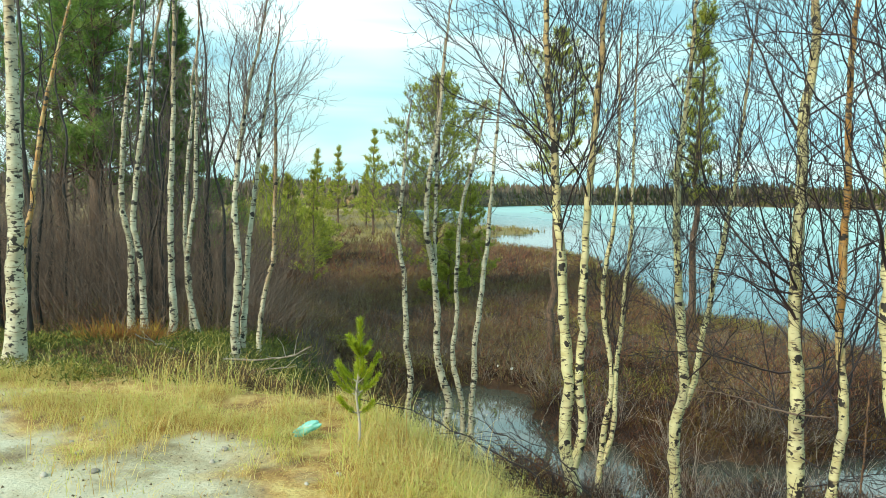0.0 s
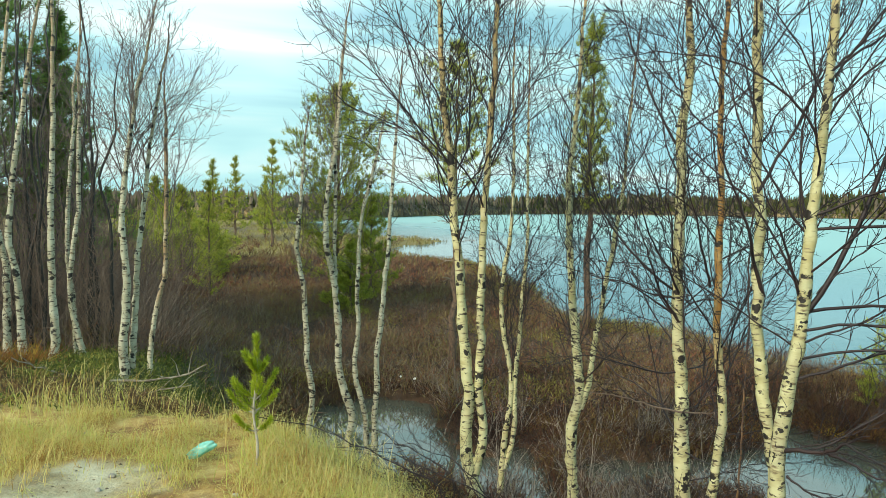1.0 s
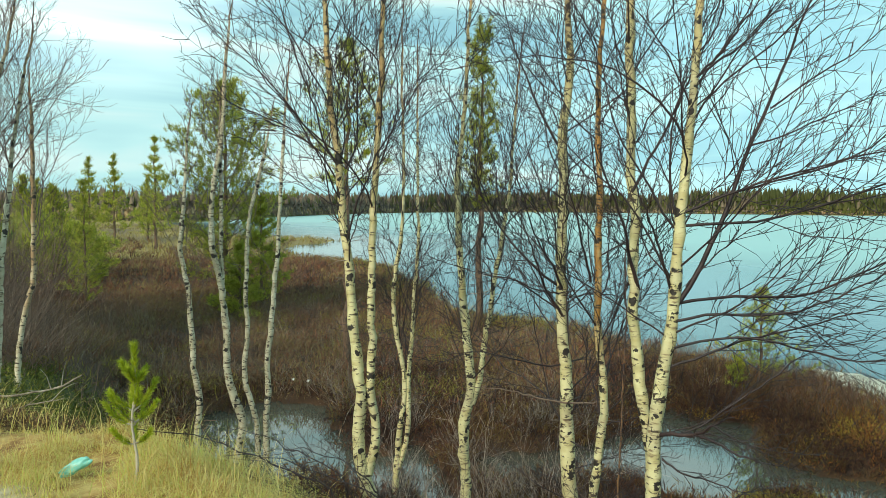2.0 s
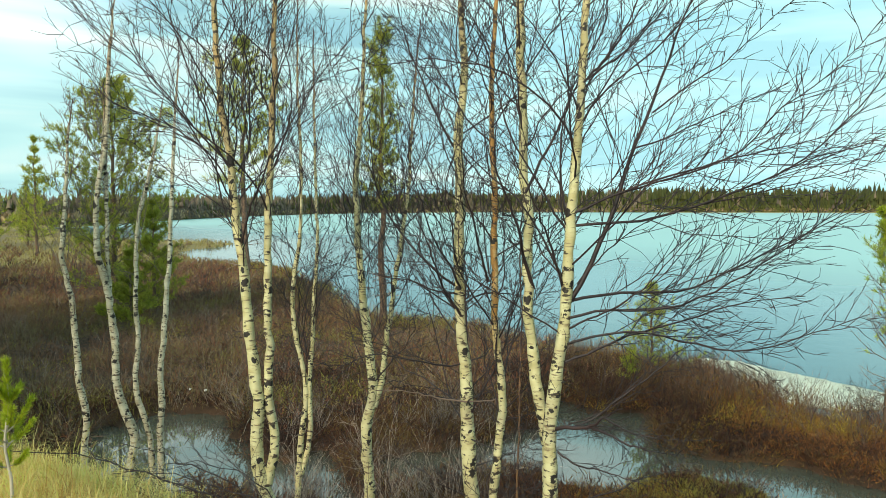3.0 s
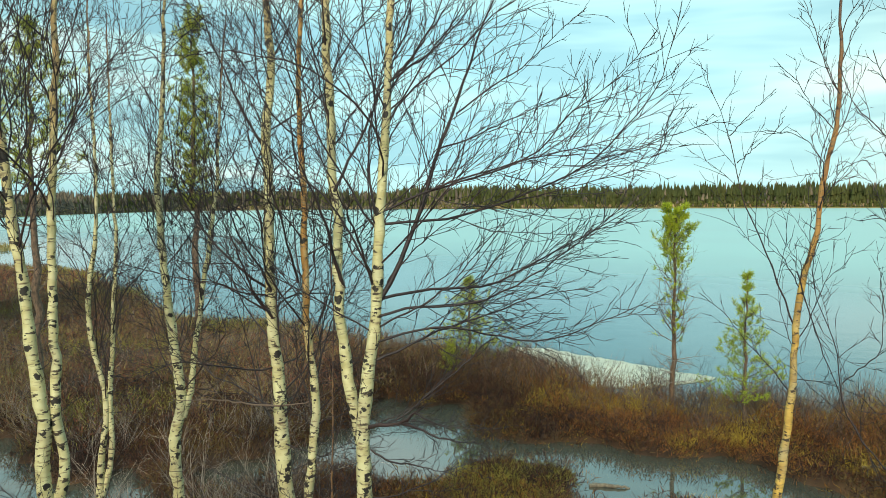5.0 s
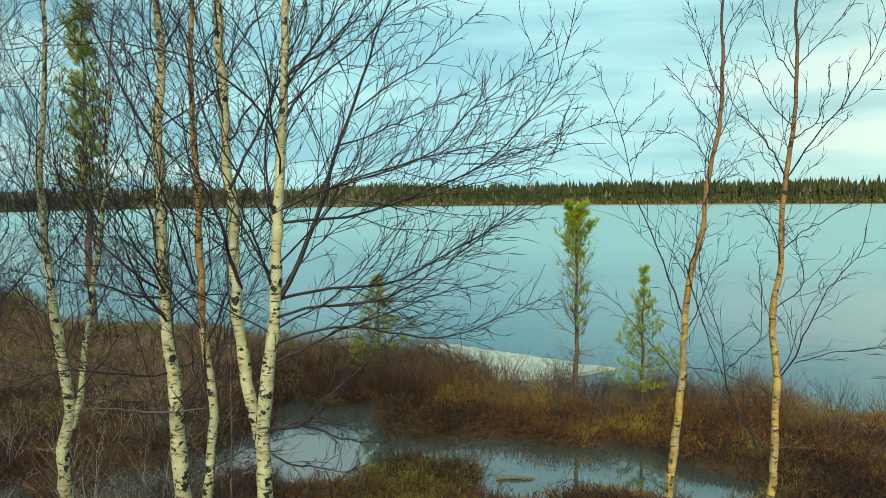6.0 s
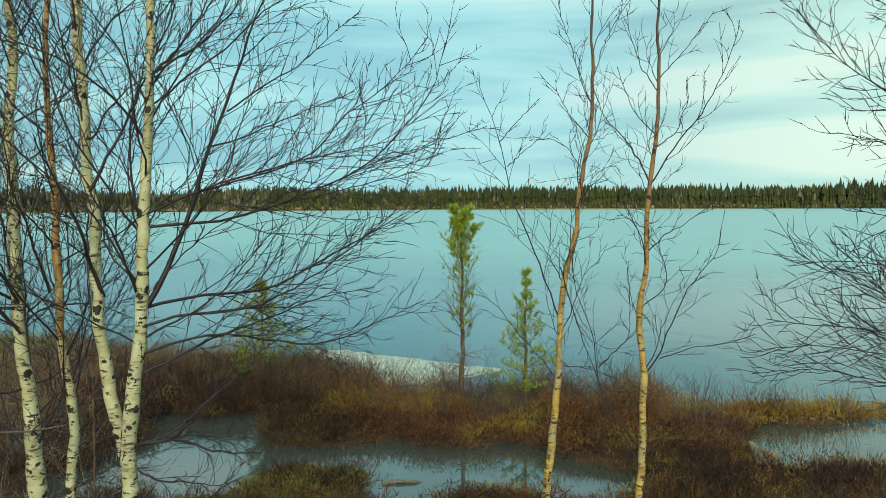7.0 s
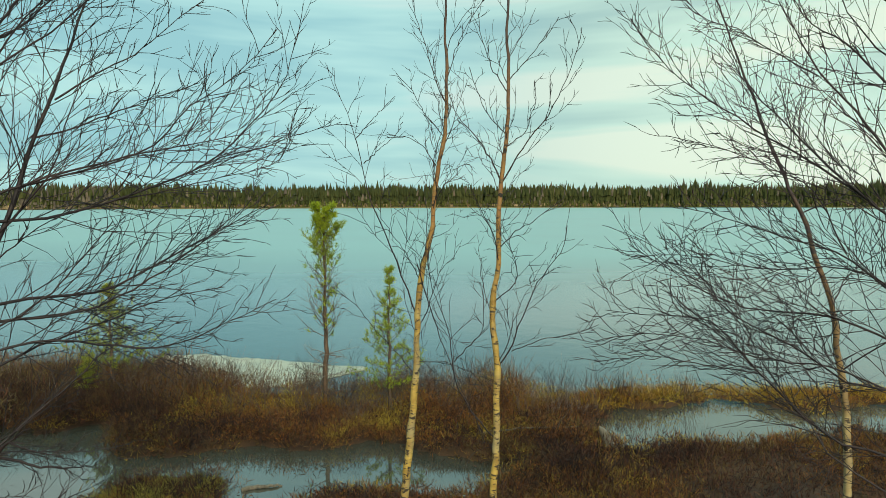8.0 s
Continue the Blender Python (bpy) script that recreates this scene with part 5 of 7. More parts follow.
birch([([(-2.47, 9.69, 1.78), (-2.45, 9.70, 2.09), (-2.39, 9.71, 2.48), (-2.29, 9.73, 2.86), (-2.28, 9.74, 3.32), (-2.27, 9.74, 3.93), (-2.27, 9.74, 4.53)], 0.035, 0.024)],
      "reddish birch with a kinked foot", 7, crown=(0.4, 1.0), limbs=20, reach=1.4, lean=(50, 80), rise=1.0, fine=0.0025, wood=M_TWIG_PALE, rust=(1.6, 3.2, 0.8), bark=M_BARK_WOOD)
birch([([(-0.48, 10.99, 0.60), (-0.44, 10.99, 0.85), (-0.47, 10.99, 1.14), (-0.54, 10.99, 1.46), (-0.53, 10.99, 1.69), (-0.56, 10.98, 2.11), (-0.58, 10.98, 2.52), (-0.64, 10.98, 2.85), (-0.70, 10.98, 3.18), (-0.66, 10.98, 3.51), (-0.64, 10.98, 3.75)], 0.052, 0.030)],
      "thin birch rising from the flooded edge", 31, crown=(0.45, 1.0), limbs=22, reach=1.2, lean=(45, 72), rise=1.5, fine=0.003, wood=M_TWIG_PALE, bark=M_BARK_WOOD)
birch([([(0.08, 10.90, 0.15), (0.14, 10.90, 0.40), (0.18, 10.90, 0.61), (0.08, 10.90, 0.83), (0.00, 10.90, 1.09), (-0.07, 10.90, 1.43), (-0.06, 10.90, 1.77), (-0.05, 10.90, 2.02), (-0.10, 10.90, 2.31), (-0.12, 10.90, 2.60), (-0.19, 10.90, 2.94), (-0.25, 10.90, 3.18), (-0.26, 10.90, 3.67), (-0.20, 10.90, 4.24), (-0.11, 10.90, 4.65), (-0.07, 10.90, 5.14), (-0.05, 10.90, 5.78)], 0.064, 0.026),
       ([(-0.11, 10.95, 2.60), (-0.11, 10.95, 2.85), (-0.13, 10.95, 3.18), (-0.12, 10.95, 3.51), (-0.12, 10.95, 3.92), (-0.12, 10.95, 4.41)], 0.030, 0.026)],
      "forked birch rising from the flooded edge", 32, crown=(0.5, 1.0), limbs=22, reach=1.2, lean=(45, 72), rise=1.2, fine=0.003, wood=M_TWIG_PALE, bark=M_BARK_WOOD)
birch([([(0.36, 10.90, 0.60), (0.25, 10.90, 0.99), (0.20, 10.90, 1.17), (0.18, 10.90, 1.51), (0.24, 10.90, 1.84), (0.23, 10.90, 2.18), (0.21, 10.90, 2.51), (0.23, 10.90, 2.85), (0.24, 10.90, 3.34), (0.29, 10.90, 3.76), (0.40, 10.90, 4.13)], 0.043, 0.026)],
      "thin crooked birch in the pool", 33, crown=(0.5, 1.0), limbs=9, reach=0.9, lean=(35, 70), rise=1.2, fine=0.003, wood=M_TWIG_PALE, bark=M_BARK_WOOD)
birch([([(0.50, 10.79, 0.37), (0.48, 10.79, 0.67), (0.53, 10.79, 1.00), (0.52, 10.79, 1.26), (0.51, 10.79, 1.60), (0.56, 10.79, 1.93), (0.60, 10.79, 2.35), (0.63, 10.78, 2.77), (0.68, 10.78, 3.18), (0.69, 10.78, 3.51), (0.72, 10.78, 4.01), (0.75, 10.78, 4.50)], 0.051, 0.025)],
      "white birch leaning over the pool", 34, crown=(0.5, 1.0), limbs=10, reach=1.0, lean=(35, 70), rise=1.5, fine=0.003, wood=M_TWIG_PALE, bark=M_BARK_WOOD)
# a birch that leans its limbs over the water
fan = birch([([(5.35, -1.15, 1.0), (5.30, -1.10, 2.0), (5.30, -1.05, 3.0), (5.28, -1.08, 4.0), (5.30, -1.1, 5.0), (5.3, -1.1, 6.0)], 0.065, 0.03)],
      "white birch with a fan of dark limbs over the water", 18, fine=0.0025, crown=(0.5, 1.0), limbs=8, reach=1.4, rise=1.5,
      extra=[(4.7, -12, 25, 2.2, 0.010, 0.02), (2.0, -5, 12, 1.8, 0.007, 0.01)])
train(fan, 0.0104, 2.66, (5.30, -1.11, 4.16), (5.33, -0.90, 4.36), (5.37, -0.70, 4.51), (5.39, -0.59, 4.65), (5.41, -0.47, 4.80), (5.43, -0.31, 4.88), (5.46, -0.18, 5.11))
train(fan, 0.0104, 2.66, (5.30, -1.13, 3.63), (5.32, -0.91, 3.88), (5.34, -0.71, 4.11), (5.36, -0.51, 4.42), (5.37, -0.35, 4.60), (5.38, -0.26, 4.78), (5.40, -0.12, 5.07))
train(fan, 0.0096, 2.66, (5.29, -1.15, 3.44), (5.34, -0.92, 3.59), (5.39, -0.72, 3.75), (5.45, -0.46, 3.99), (5.52, -0.21, 4.28), (5.57, 0.03, 4.53), (5.62, 0.22, 4.87))
train(fan, 0.0072, 2.94, (5.40, -0.67, 3.80), (5.48, -0.37, 4.04), (5.56, -0.04, 4.26), (5.60, 0.14, 4.40), (5.65, 0.36, 4.55), (5.74, 0.72, 4.90), (5.78, 0.87, 5.16))
train(fan, 0.0080, 2.94, (5.29, -1.19, 3.06), (5.32, -0.94, 3.17), (5.34, -0.73, 3.32), (5.36, -0.53, 3.51), (5.39, -0.16, 3.61), (5.42, 0.11, 3.71), (5.45, 0.46, 3.80))
train(fan, 0.0080, 2.94, (5.27, -1.20, 2.82), (5.34, -0.97, 2.91), (5.40, -0.75, 3.01), (5.47, -0.49, 3.13), (5.61, 0.00, 3.10), (5.69, 0.30, 3.19), (5.76, 0.54, 3.33), (5.85, 0.88, 3.52))
train(fan, 0.0080, 2.94, (5.29, -1.23, 2.56), (5.31, -0.98, 2.65), (5.32, -0.75, 2.72), (5.33, -0.55, 2.73), (5.35, -0.24, 2.94), (5.38, 0.12, 3.09), (5.39, 0.27, 3.30), (5.40, 0.45, 3.56))
train(fan, 0.0088, 2.66, (5.27, -1.26, 2.12), (5.32, -1.00, 2.22), (5.36, -0.77, 2.34), (5.40, -0.51, 2.32), (5.46, -0.15, 2.62), (5.50, 0.10, 2.88), (5.53, 0.24, 3.06), (5.60, 0.66, 3.02), (5.66, 1.00, 3.03))
train(fan, 0.0040, 2.94, (5.48, -0.05, 2.71), (5.53, 0.27, 2.73), (5.60, 0.66, 2.74), (5.67, 1.08, 2.64))
train(fan, 0.0064, 2.94, (5.30, -1.20, 2.91), (5.30, -0.93, 3.17), (5.31, -0.65, 3.42), (5.32, -0.41, 3.44), (5.33, -0.17, 3.40), (5.33, 0.09, 3.42), (5.34, 0.37, 3.49), (5.35, 0.70, 3.46))
train(fan, 0.0056, 2.94, (5.33, -0.75, 2.72), (5.35, -0.49, 2.82), (5.37, -0.24, 2.83), (5.39, 0.02, 2.84), (5.41, 0.26, 2.92), (5.44, 0.63, 2.93), (5.47, 0.99, 2.85))
train(fan, 0.0048, 2.94, (5.40, -0.53, 3.51), (5.43, -0.34, 3.92), (5.48, -0.05, 4.07), (5.53, 0.23, 4.19), (5.58, 0.57, 4.28))
train(fan, 0.0048, 2.94, (5.43, -0.35, 4.59), (5.46, -0.13, 4.74), (5.51, 0.14, 4.95), (5.55, 0.36, 5.05), (5.57, 0.51, 5.26))


# thin grey birches of the wood behind
def wood():
    rng = np.random.default_rng(77)
    kinds = []
    for k in range(4):
        h = 4.2 + 0.5 * k
        pts = [(0.018 * rng.normal() * i + 0.02 * math.sin(i * 1.3 + k), 0.018 * rng.normal() * i, h * i / 6) for i in range(7)]
        pts[0] = (0, 0, 0)
        kinds.append((pts, h))
    places = [(rng.uniform(-38, -18), rng.uniform(12.8, 20)) for _ in range(44)] + [(-17, 12.4), (-33, 10.5), (-36, 11), (-30, 11.5)]
    firsts = {}
    for n, (az, dist) in enumerate(places):
        x, y = dist * math.sin(radians(az)), dist * math.cos(radians(az))
        k = n % 4
        z = ground_z(x, y)
        if k not in firsts:
            pts = [(px + x, py + y, pz + z) for px, py, pz in kinds[k][0]]
            firsts[k] = birch([(pts, 0.036, 0.012)], "thin grey birch in the leafless wood", 200 + k, crown=(0.15, 1.0), limbs=13, reach=1.2, lean=(35, 70), rise=0.8, shoots=0, bark=M_BARK_GREY, wood=M_TWIG_PALE, fine=0.004, rust=(3.0, 5.0, 0.6), group="thin birches of the wood")
        else:
            copy_thing(firsts[k], pose(x, y, z, 0, 0, rng.uniform(0, 360)))


wood()

# ---- pines and spruces ----
pine((-7.95, 16.6), 12.5, "tall dark green pine with a broad crown in the wood", 301, 0.24, 2.0, 20, 9, 0.17, "round", (19, 0.19, 0.024), M_NEEDLE_WOOD, 8, tufts=15)
pine((-6.7, 18.2), 7.6, "dark green pine beside a taller one", 302, 0.16, 1.5, 15, 8, 0.14, "cone", (20, 0.19, 0.024), M_NEEDLE_WOOD, 6, tufts=18)
pine((-9.8, 18.5), 13.0, "tall dark green pine at the wood's edge", 303, 0.22, 2.3, 18, 8, 0.17, "round", (19, 0.19, 0.024), M_NEEDLE_WOOD, 6, tufts=13)
pine((-0.25, 27.0), 7.8, "bushy green pine on the bog", 304, 0.07, 2.3, 14, 8, 0.10, "round", (19, 0.16, 0.018), M_NEEDLE, 5, tufts=16)
pine((0.9, 24.6), 3.9, "low bushy young pine on the bog", 320, 0.05, 1.35, 9, 7, 0.05, "cone", (28, 0.13, 0.014), M_NEEDLE, 0, tufts=10)
pine((0.2, 23.0), 2.4, "low bushy young pine on the bog", 305, 0.05, 0.9, 8, 7, 0.05, "cone", (36, 0.13, 0.012), M_NEEDLE, 0, tufts=10)
pine((2.42, 15.6), 7.1, "slim pine with a dark bare trunk on the bog", 306, 0.56, 1.0, 9, 6, 0.085, "round", (24, 0.12, 0.010), M_NEEDLE, 10, tufts=9)
pine((7.3, 20.9), 9.0, "tall narrow pine on the lakeshore", 307, 0.40, 0.85, 20, 6, 0.11, "column", (24, 0.14, 0.010), M_NEEDLE, 22, tufts=8)
pine((11.24, 7.52), 3.38, "small pine with a bare trunk and tufted top on the shore", 308, 0.36, 0.80, 15, 5, 0.047, "tufttop", (27, 0.085, 0.0075), M_NEEDLE_BRIGHT, 30, tufts=9)
pine((11.25, 6.15), 2.55, "young pine with bright tips on the shore", 309, 0.15, 0.70, 11, 6, 0.03, "cone", (20, 0.080, 0.0062), M_NEEDLE_BRIGHT, 16, tufts=6)
pine((10.15, 11.9), 2.1, "small scruffy pine on the shore", 310, 0.10, 1.05, 10, 6, 0.035, "cone", (24, 0.085, 0.0070), M_NEEDLE, 14, tufts=7)
pine((9.45, 11.7), 0.75, "low bright green pine seedling in the sedge", 321, 0.05, 0.40, 6, 5, 0.02, "cone", (20, 0.08, 0.007), M_NEEDLE, 0, tufts=5)
pine((-4.6, 25.5), 4.4, "thin yellow-green young pine on the heath", 318, 0.10, 0.95, 13, 5, 0.04, "cone", (15, 0.14, 0.011), M_NEEDLE, 0, tufts=7)
pine((-5.6, 31.0), 3.6, "thin yellow-green young pine on the heath", 319, 0.10, 0.7, 9, 5, 0.04, "cone", (15, 0.14, 0.012), M_NEEDLE, 0, tufts=7)
for px, py, tall, sd in ((-13.2, 75.1, 8.0, 311), (-10.8, 73.7, 8.2, 312), (-6.07, 62.1, 9.0, 313), (-15.5, 66, 5.5, 314), (-8.6, 80, 6.0, 315), (-12.0, 48.0, 5.2, 316), (-9.5, 44.0, 4.6, 317)):
    pine((px, py), tall, "green spruce standing alone on the marsh", sd, 0.10, 2.1, 10, 6, 0.12, "cone", (8, 0.36, 0.05), M_NEEDLE, 0, tufts=7, name="spruce_tree", group="spruces on the marsh")

for px, py, tall, sd in ((-8.6, 36.0, 2.9, 331), (-7.2, 37.5, 2.5, 332), (-9.8, 41.0, 3.3, 333), (-6.0, 34.5, 2.0, 334), (-10.6, 38.0, 2.8, 335), (-8.0, 33.0, 2.2, 336)):
    pine((px, py), tall, "bushy yellow-green young pine on the marsh", sd, 0.06, 1.25, 8, 6, 0.05, "round", (9, 0.24, 0.030), M_NEEDLE, 0, tufts=9, group="young pines on the marsh")


# ---- far woods round the lake ----
def far_woods():
    rng = np.random.default_rng(5)
    V, F, M = [], [], []
    off = 0
    rows = [(0, 2600, 8.4, 0), (6, 2400, 9.2, 0), (14, 2200, 10.0, 0), (-2, 1600, 5.6, 0), (-4, 2400, 3.2, 1), (-5, 1400, 1.8, 1)]
    for depth, count, tall, kind in rows:
        for _ in range(count):
            az = rng.uniform(-42, 112)
            rim = float(rim_at(np.array(az)))
            dist = rim + 9 + depth + rng.uniform(-2, 5)
            h = tall * (0.78 + 0.15 * rng.uniform() + 0.20 * rng.uniform() ** 7) * (1 + 0.25 * (fbm(np.array(az * 0.25), np.array(0.0), 8) - 0.5)) * (0.90 if az < 34 else 1) * (rim / 310) * (1.12 + 0.55 * (1 - float(smooth01(np.array(az), -8, 12))))
            x, y = dist * math.sin(radians(az)), dist * math.cos(radians(az))
            rounded = kind == 1 or rng.uniform() < 0.45
            tiers = 3
            w = h * (0.16 if kind == 0 else 0.24) * rng.uniform(0.8, 1.3)
            for t in range(tiers):
                u = t / tiers
                n = 3
                ang = np.arange(n * 2) * np.pi / n + rng.uniform(0, 6)
                rr = w * (1 - u) ** (0.45 if rounded else 0.8) * np.where(np.arange(n * 2) % 2, 1.0, 0.5) * rng.uniform(0.75, 1.25, n * 2) + 0.08
                z0 = h * (0.02 + 0.90 * u)
                ring = np.stack([x + rr * np.sin(ang), y + rr * np.cos(ang), 0.3 + z0 - 0.08 * h * rng.uniform(0, 1, n * 2)], 1)
                apex = np.array([[x + rng.normal(0, 0.15), y, 0.3 + min(h, z0 + h * 0.36)]])
                V.append(np.concatenate([ring, apex]))
                i = np.arange(n * 2) + off
                F.append(np.stack([i, np.roll(i, -1), np.full(n * 2, off + n * 2)], 1))
                M.append(np.full(n * 2, 2 if rng.uniform() < (0.80 if az < 12 else 0.60 if az < 40 else 0.14) * (1 if kind == 1 or az < 12 else 0.6) else kind))
                off += n * 2 + 1
    me = mesh_of("far_wood", np.concatenate(V), [np.concatenate(F)], [M_FAR_SPRUCE, M_FAR_YOUNG, M_FAR_BARE], smooth=True, poly_mats=np.concatenate(M))
    tagged(new("far_wood", me), "dark conifer wood along the far lakeshore", "wood", kind="stuff")


far_woods()


# ---- low growth ----
def blades(n, xs, ys, tall, wide, rng, lean=0.5, sink=0.02):
    """Bent tapering grass blades rooted at xs, ys; returns arrays."""
    z = height(xs, ys) - sink
    az = rng.uniform(0, 2 * np.pi, n)
    L = tall * rng.uniform(0.55, 1.25, n)
    bend = lean * rng.uniform(0.2, 1.3, n)
    fwd = np.stack([np.sin(az), np.cos(az), np.zeros(n)], 1)
    side = np.stack([np.cos(az), -np.sin(az), np.zeros(n)], 1) * (wide * rng.uniform(0.7, 1.3, n))[:, None] / 2
    root = np.stack([xs, ys, z], 1)
    mid = root + fwd * (L * bend * 0.28)[:, None] + np.array([0, 0, 1.0]) * (L * 0.55)[:, None]
    tip = root + fwd * (L * bend)[:, None] + np.array([0, 0, 1.0]) * (L * np.sqrt(np.maximum(0.12, 1 - 0.45 * bend ** 2)))[:, None]
    V = np.stack([root - side, root + side, mid + side * 0.8, mid - side * 0.8, tip], 1).reshape(-1, 3)
    i = np.arange(n)[:, None] * 5
    return V, np.concatenate([i + np.array([[0, 1, 2, 3]])]), np.concatenate([i + np.array([[3, 2, 4]])])


def meadow(name, label, mat, xs, ys, tall, wide, seed, lean=0.5):
    rng = np.random.default_rng(seed)
    V, Q, T = blades(len(xs), xs, ys, tall, wide, rng, lean)
    tagged(new(name, mesh_of(name, V, [Q, T], [mat], smooth=False)), label, "grass", kind="stuff")


def scatter(n, box, keep, seed):
    """Places in a box (x0, x1, y0, y1), thinned by keep(x, y) in 0..1."""
    rng = np.random.default_rng(seed)
    x = rng.uniform(box[0], box[1], n)
    y = rng.uniform(box[2], box[3], n)
    ok = keep(x, y) > rng.uniform(0, 1, n)
    return x[ok], y[ok]


def verge_grass(x, y):
    on = inside(x, y, VERGE)
    d = edge_distance(x, y, VERGE_EDGE)
    sand, straw, _, _ = covers(x, y)
    tuft = smooth01(fbm(x * 2.6, y * 2.6, 91), 0.36, 0.56)
    return np.where(on, (1 - sand * 0.90) * (0.15 + 0.85 * tuft), np.exp(-d * 1.6)) * (np.hypot(x, y) > 2.2)


gx, gy = scatter(140000, (-6.5, 2.2, 2.2, 7.4), verge_grass, 401)
near = fbm(gx * 2.6, gy * 2.6, 91)
meadow("dry_grass", "dry yellow grass on the verge", M_HAY, gx, gy, 0.04 + 0.17 * smooth01(near, 0.40, 0.66), 0.0036, 402, 1.6)
kx, ky = scatter(2600, (-2.6, 0.6, 4.2, 6.3), lambda x, y: np.exp(-1.6 * edge_distance(x, y, VERGE_EDGE)) * smooth01(fbm(x * 1.8, y * 1.8, 92), 0.35, 0.6), 431)
meadow("tall_dry_stalks", "tall dry grass stalks along the verge edge", M_HAY, kx, ky, 0.40, 0.004, 432, 1.0)


fx, fy = scatter(26000, (-40, 12, 40, 130), lambda x, y: (height(x, y) > -0.05) * smooth01(x / y, -0.24, -0.17) * smooth01(fbm(x * 0.06, y * 0.06, 71), 0.30, 0.55), 407)
meadow("marsh_grass", "pale yellow marsh grass by the bay", M_MARSH, fx, fy, 0.4, 0.07, 408, 0.9)


ox, oy = scatter(16000, (-6, 12, 11.5, 30), lambda x, y: (height(x, y) > 0.0) * smooth01(fbm(x * 0.8, y * 0.8, 131), 0.56, 0.68), 441)
meadow("olive_tussock", "yellow-green grass tussocks on the bog", M_OLIVE, ox, oy, 0.30, 0.014, 442, 1.0)
ox, oy = scatter(9000, (0.6, 7.5, 3.6, 9.4), lambda x, y: (~inside(x, y, VERGE)) * (height(x, y) > -0.05) * smooth01(fbm(x * 1.4, y * 1.4, 133), 0.50, 0.64), 443)
meadow("bank_grass", "dry olive grass on the slope of the bank", M_OLIVE, ox, oy, 0.18, 0.006, 444, 1.2)


def reed_belt():
    rng = np.random.default_rng(23)
    az = rng.uniform(-12, 112, 8000)
    r = rim_at(az) + 6 + rng.uniform(-1.5, 2.5, len(az))
    x, y = r * np.sin(np.radians(az)), r * np.cos(np.radians(az))
    V, Q, T = blades(len(x), x, y, 2.0, 1.1, rng, 0.4)
    tagged(new("reed_belt", mesh_of("reed_belt", V, [Q, T], [M_REED], smooth=False)), "pale tan reed belt along the far shore", "reed", kind="stuff")


reed_belt()


def thicket(name, label, mat, xs, ys, tall, twigs, radius, seed, spread=0.5, sides=3, category="shrub"):
    """Bare dwarf shrubs: from each root a sheaf of thin forking stems."""
    rng = np.random.default_rng(seed)
    n = len(xs)
    z = height(xs, ys) - 0.03
    tall = np.broadcast_to(tall, n)
    rx = np.repeat(np.stack([xs, ys, z], 1), twigs, axis=0)
    T = np.repeat(tall, twigs) * rng.uniform(0.45, 1.2, n * twigs)
    rx[:, :2] += rng.normal(0, 0.10, (n * twigs, 2)) * np.repeat(tall, twigs)[:, None]
    az = rng.uniform(0, 2 * np.pi, n * twigs)
    sp = spread * rng.uniform(0.1, 1.2, n * twigs)
    fwd = np.stack([np.sin(az) * sp, np.cos(az) * sp, np.ones(n * twigs)], 1)
    fwd /= np.linalg.norm(fwd, axis=1, keepdims=True)
    p1 = rx + fwd * (T * 0.5)[:, None] + rng.normal(0, 0.05, rx.shape) * T[:, None]
    p2 = p1 + (fwd + rng.normal(0, 0.22, rx.shape)) * (T * 0.5)[:, None]
    tb = Tubes()
    P = np.stack([rx, p1, p2], 1)
    rad = np.broadcast_to(radius, n)
    R = np.repeat(rad, twigs)[:, None] * np.array([1.0, 0.75, 0.35])
    # a side twig on each stem
    q2 = p1 + (fwd + rng.normal(0, 0.55, rx.shape)) * (T * 0.35)[:, None]
    P2 = np.stack([p1, q2], 1)
    R2 = np.repeat(rad, twigs)[:, None] * np.array([0.7, 0.3])
    tb.groups[(3, sides)] = list(zip(P, R))
    tb.groups[(2, sides)] = list(zip(P2, R2))
    V, Q, _ = tb.arrays()
    return tagged(new(name, mesh_of(name, V, Q, [mat], smooth=False)), label, category, kind="stuff")


def heath(x, y):
    z = height(x, y)
    return (z > 0.02) * (~inside(x, y, VERGE)) * (0.3 + 0.7 * smooth01(fbm(x * 0.5, y * 0.5, 97), 0.3, 0.6))


def open_view(x, y):
    """Clear of growth: the pool margins below the verge."""
    return (np.hypot((x - 0.6) / 1.6, (y - 11.0) / 2.9) > 1) * (np.hypot((x - 1.0) / 0.9, (y - 7.6) / 1.4) > 1)


